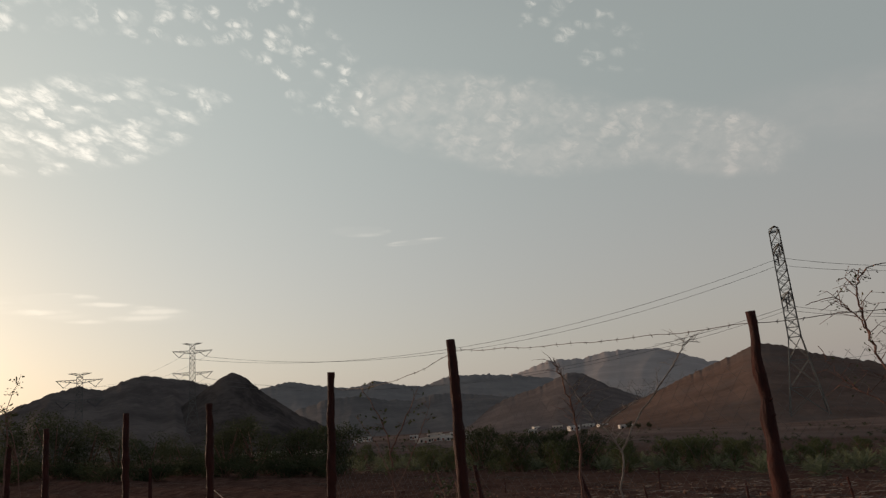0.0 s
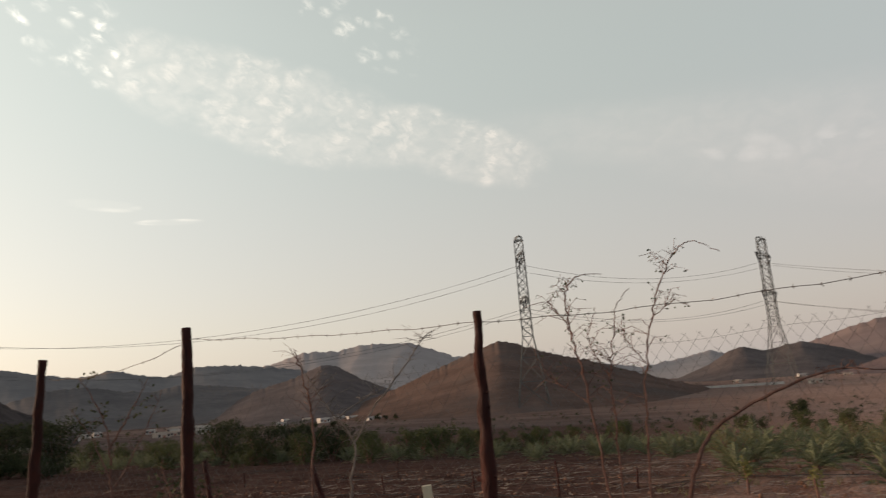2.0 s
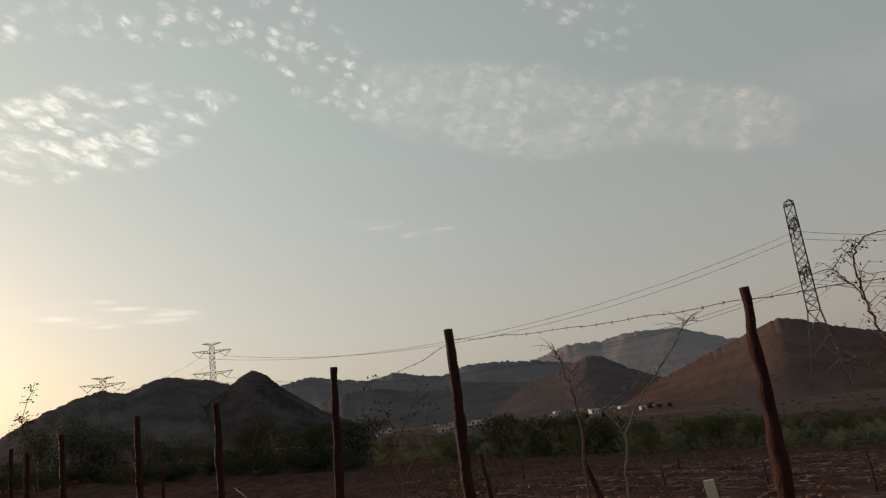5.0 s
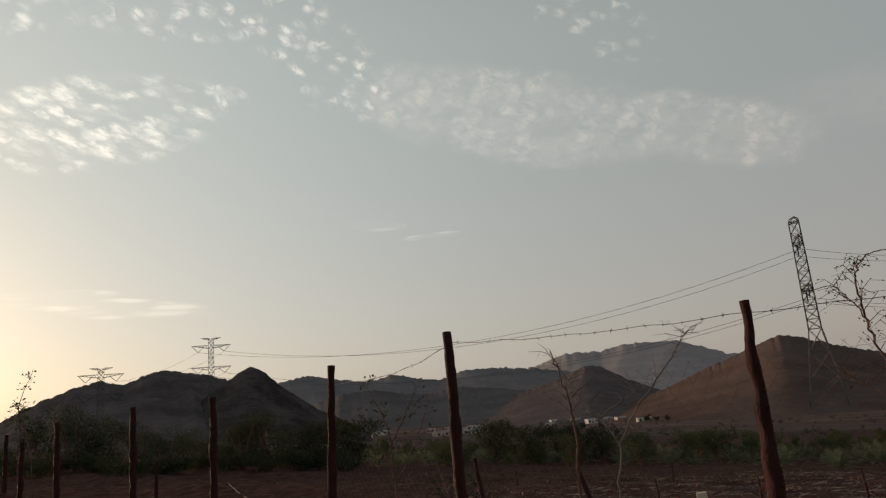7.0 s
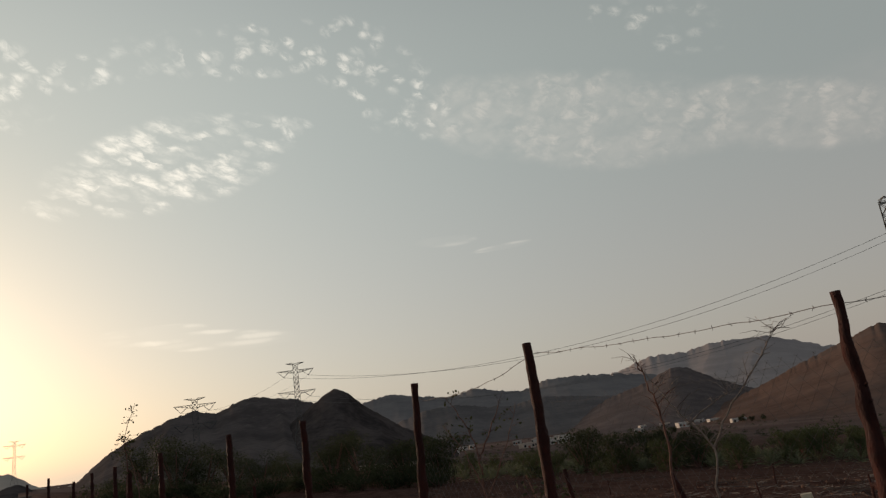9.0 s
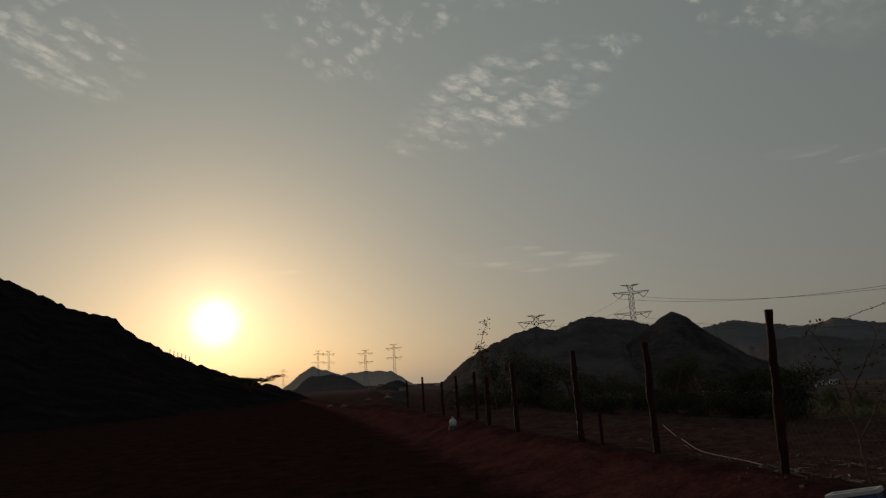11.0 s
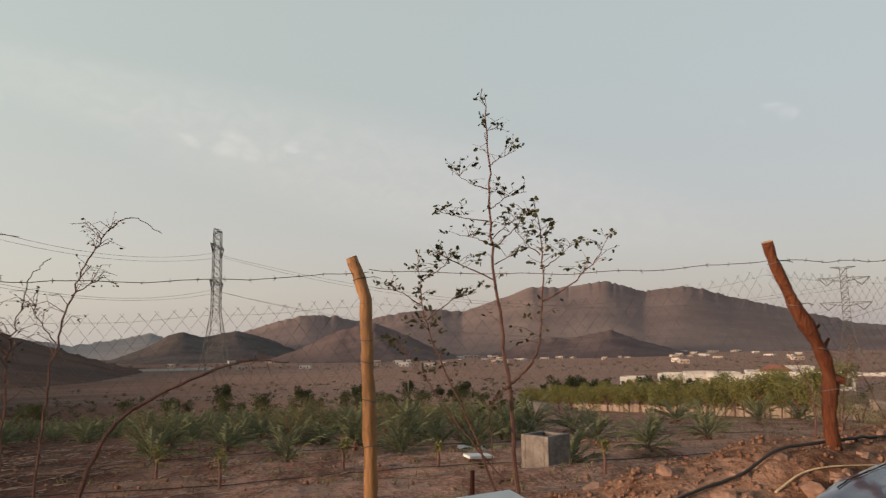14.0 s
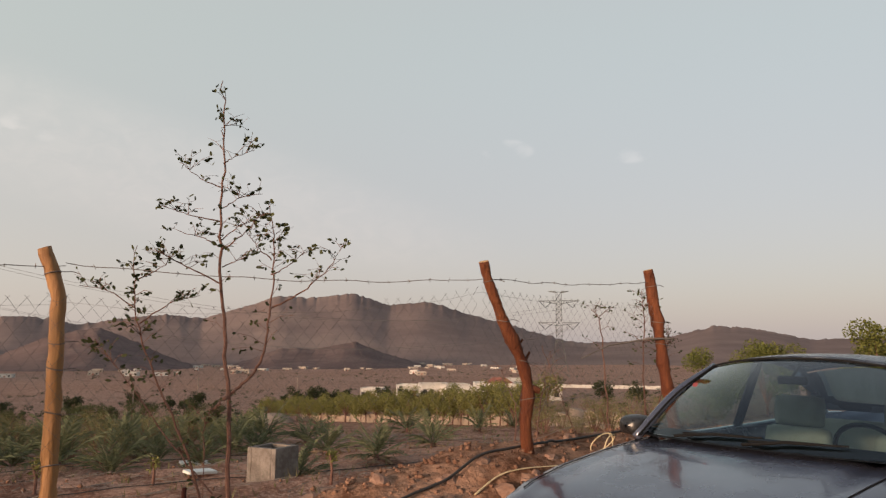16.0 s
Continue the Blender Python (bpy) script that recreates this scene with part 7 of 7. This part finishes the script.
        tube(bm, curve_points([a, a.lerp(m, 0.5) + Vector((0, 0, rnd.uniform(-0.06, 0.1))), m, b], 6), 0.0018, 4)
        part("wire_loop", bm, BARK_PALE, ob)
    # stones
    def stone(x, y, r, k, name="stone", group="stones on the bank"):
        ob = thing(name, (x, y, gz(x, y) - r * 0.25), "angular reddish stone lying on the earth bank", "stone", group, turn=rnd.uniform(0, 360))
        bm = bmesh.new()
        bmesh.ops.create_icosphere(bm, subdivisions=2, radius=r)
        off = Vector((k * 3.1, k * 1.7, 0))
        for v in bm.verts:
            d = v.co.normalized()
            f = 1 + 0.45 * noise.noise(d * 1.5 + off) + 0.15 * noise.noise(d * 4 + off)
            v.co = Vector((d.x * 1.25, d.y * 0.9, d.z * 0.75)) * r * f
        part("lump", bm, STONE, ob)

    for k, (x, y, r) in enumerate(((2.63, 3.60, 0.07), (2.74, 3.56, 0.045), (3.10, 3.48, 0.065), (3.27, 3.48, 0.05), (3.12, 3.72, 0.055), (3.37, 3.50, 0.04), (3.62, 3.62, 0.06), (2.4, 3.5, 0.06), (2.85, 3.75, 0.07), (2.2, 4.3, 0.09), (3.3, 3.5, 0.05), (2.9, 3.4, 0.055), (3.8, 3.9, 0.06), (4.2, 4.0, 0.07), (1.9, 3.7, 0.06), (2.5, 4.0, 0.06))):
        stone(x, y, r, k)
    # clods and gravel, too many to count
    verts, faces = [], []
    shape = [Vector(p) for p in ((1, 0, 0), (-1, 0, 0), (0, 1, 0), (0, -1, 0), (0, 0, 0.8), (0, 0, -0.6))]
    tri = ((0, 2, 4), (2, 1, 4), (1, 3, 4), (3, 0, 4), (2, 0, 5), (1, 2, 5), (3, 1, 5), (0, 3, 5))
    for k in range(13000):
        if k < 6000:
            x = rnd.uniform(-7, 7) if k < 1500 else rnd.uniform(1.0, 6.0)
            y = fence_y(x) + rnd.gauss(0.15, 0.55)
            r = 0.004 + 0.026 * rnd.random() ** 6
        else:
            x, y = rnd.uniform(-14, 13), 4.9 + 15 * rnd.random() ** 1.4
            r = 0.006 + 0.050 * rnd.random() ** 5
        z = gz(x, y)
        b = len(verts)
        m = Euler((rnd.uniform(0, 3), rnd.uniform(0, 3), rnd.uniform(0, 6))).to_matrix()
        for p in shape:
            q = m @ (p * r * rnd.uniform(0.7, 1.3))
            verts.append((x + q.x, y + q.y, z + q.z + r * 0.2))
        faces += [tuple(b + i for i in f) for f in tri]
    mesh = bpy.data.meshes.new("clods")
    mesh.from_pydata(verts, [], faces)
    mesh.materials.append(BERM_SOIL)
    mesh.shade_smooth()
    tagged(new("clods", mesh), "red-brown clods and gravel strewn over the bank and field", "clods", kind="stuff")
    # straw and dead twigs lying on the field
    verts, faces = [], []
    for k in range(8500):
        x, y = 13 - 25 * rnd.random() ** 1.5, 4.8 + 19 * rnd.random() ** 1.2
        a, l, w = rnd.gauss(0.0, 0.6), 0.03 + 0.17 * rnd.random() ** 2, rnd.uniform(0.004, 0.013)
        z = gz(x, y) + 0.012
        u, v = Vector((math.cos(a), math.sin(a), rnd.uniform(-0.05, 0.25))) * l, Vector((-math.sin(a), math.cos(a), 0.3)) * w
        c = Vector((x, y, z))
        b = len(verts)
        verts += [tuple(q) for q in (c - u - v, c + u - v, c + u + v, c - u + v)]
        faces.append((b, b + 1, b + 2, b + 3))
    mesh = bpy.data.meshes.new("straw_litter")
    mesh.from_pydata(verts, [], faces)
    mesh.materials.append(STRAW)
    tagged(new("straw_litter", mesh), "pale straw and dead twigs strewn over the field", "straw", kind="stuff")
    # dead branches and brush left on the western field
    bm = bmesh.new()
    heaps = [(-12.5, 17.5), (-7.0, 14.5), (-9.5, 21.0), (-15.5, 13.0), (-5.0, 19.5), (-19, 17), (-24, 14.5), (-13.5, 26), (-3.0, 13.5), (-21, 22)]
    for k in range(420):
        if k < 250:
            hx, hy = heaps[k % len(heaps)]
            x, y, up = hx + rnd.gauss(0, 0.9), hy + rnd.gauss(0, 0.45), rnd.uniform(0.0, 0.16)
        else:
            x, y, up = rnd.uniform(-30, 3), 6.0 + 22 * rnd.random(), 0.0
        a, l = rnd.gauss(0.0, 0.7), rnd.uniform(0.12, 0.6)
        u = Vector((math.cos(a) * l, math.sin(a) * l, 0))
        p, q = Vector((x, y, 0)) - u, Vector((x, y, 0)) + u
        p.z, q.z = gz(p.x, p.y) + 0.012 + up * rnd.random(), gz(q.x, q.y) + 0.012 + up
        tube(bm, [p, p.lerp(q, 0.5) + Vector((rnd.gauss(0, 0.05), rnd.gauss(0, 0.05), 0.03)), q], [0.010, 0.008, 0.003], 4, caps=False)
    tagged(link_mesh("dead_branches", bm, DEAD_WOOD), "weathered dead branches and brush strewn over the dark field", "branches", kind="stuff")
    # staked seedlings
    for k, (x, y, h, leafy) in enumerate(((-0.44, 11.05, 0.42, 1), (-1.38, 11.6, 0.40, 1), (-3.44, 13.2, 0.34, 0), (-8.3, 12.1, 0.45, 0), (-11.0, 16.8, 0.50, 0), (2.9, 11.2, 0.36, 1), (4.85, 9.3, 0.42, 1), (1.4, 11.4, 0.36, 1), (-6.1, 11.8, 0.45, 0), (-4.3, 11.4, 0.55, 0), (-14.0, 14.0, 0.45, 0))):
        ob = thing("seedling", (x, y, gz(x, y)), "young seedling tied to a short wooden stake" if leafy else "short wooden stake beside a planting hole", "seedling", "staked seedlings")
        bm = bmesh.new()
        tube(bm, [(0, 0, -0.1), (0.01, 0, h * 0.5), (rnd.uniform(-0.04, 0.04), 0, h)], [0.024, 0.020, 0.016], 7)
        part("stake", bm, WOOD_DARK if not leafy else BARK, ob)
        if leafy:
            bm = bmesh.new()
            for q in range(5):
                leaf_cloud(bm, (rnd.uniform(-0.05, 0.05), rnd.uniform(-0.05, 0.05), h * rnd.uniform(0.6, 1.2)), (0.08, 0.08, 0.10), 26, 0.028, rnd)
            part("leaves", bm, TREE_LEAF, ob)
    # dry grass tufts in the field
    verts, faces = [], []
    for k in range(2600):
        x, y = rnd.uniform(-3, 22), 6.0 + 40 * rnd.random() ** 1.2
        z = gz(x, y)
        for _ in range(4):
            a, h = rnd.uniform(0, 6.28), rnd.uniform(0.06, 0.20)
            b = len(verts)
            w = 0.008
            verts += [(x - w * math.sin(a), y + w * math.cos(a), z), (x + w * math.sin(a), y - w * math.cos(a), z), (x + math.cos(a) * h * 0.6, y + math.sin(a) * h * 0.6, z + h)]
            faces.append((b, b + 1, b + 2))
    mesh = bpy.data.meshes.new("dry_grass")
    mesh.from_pydata(verts, [], faces)
    mesh.materials.append(SHRUB_LEAF)
    tagged(new("dry_grass", mesh), "sparse dry grass tufts over the field", "grass", kind="stuff")


build_small_things()
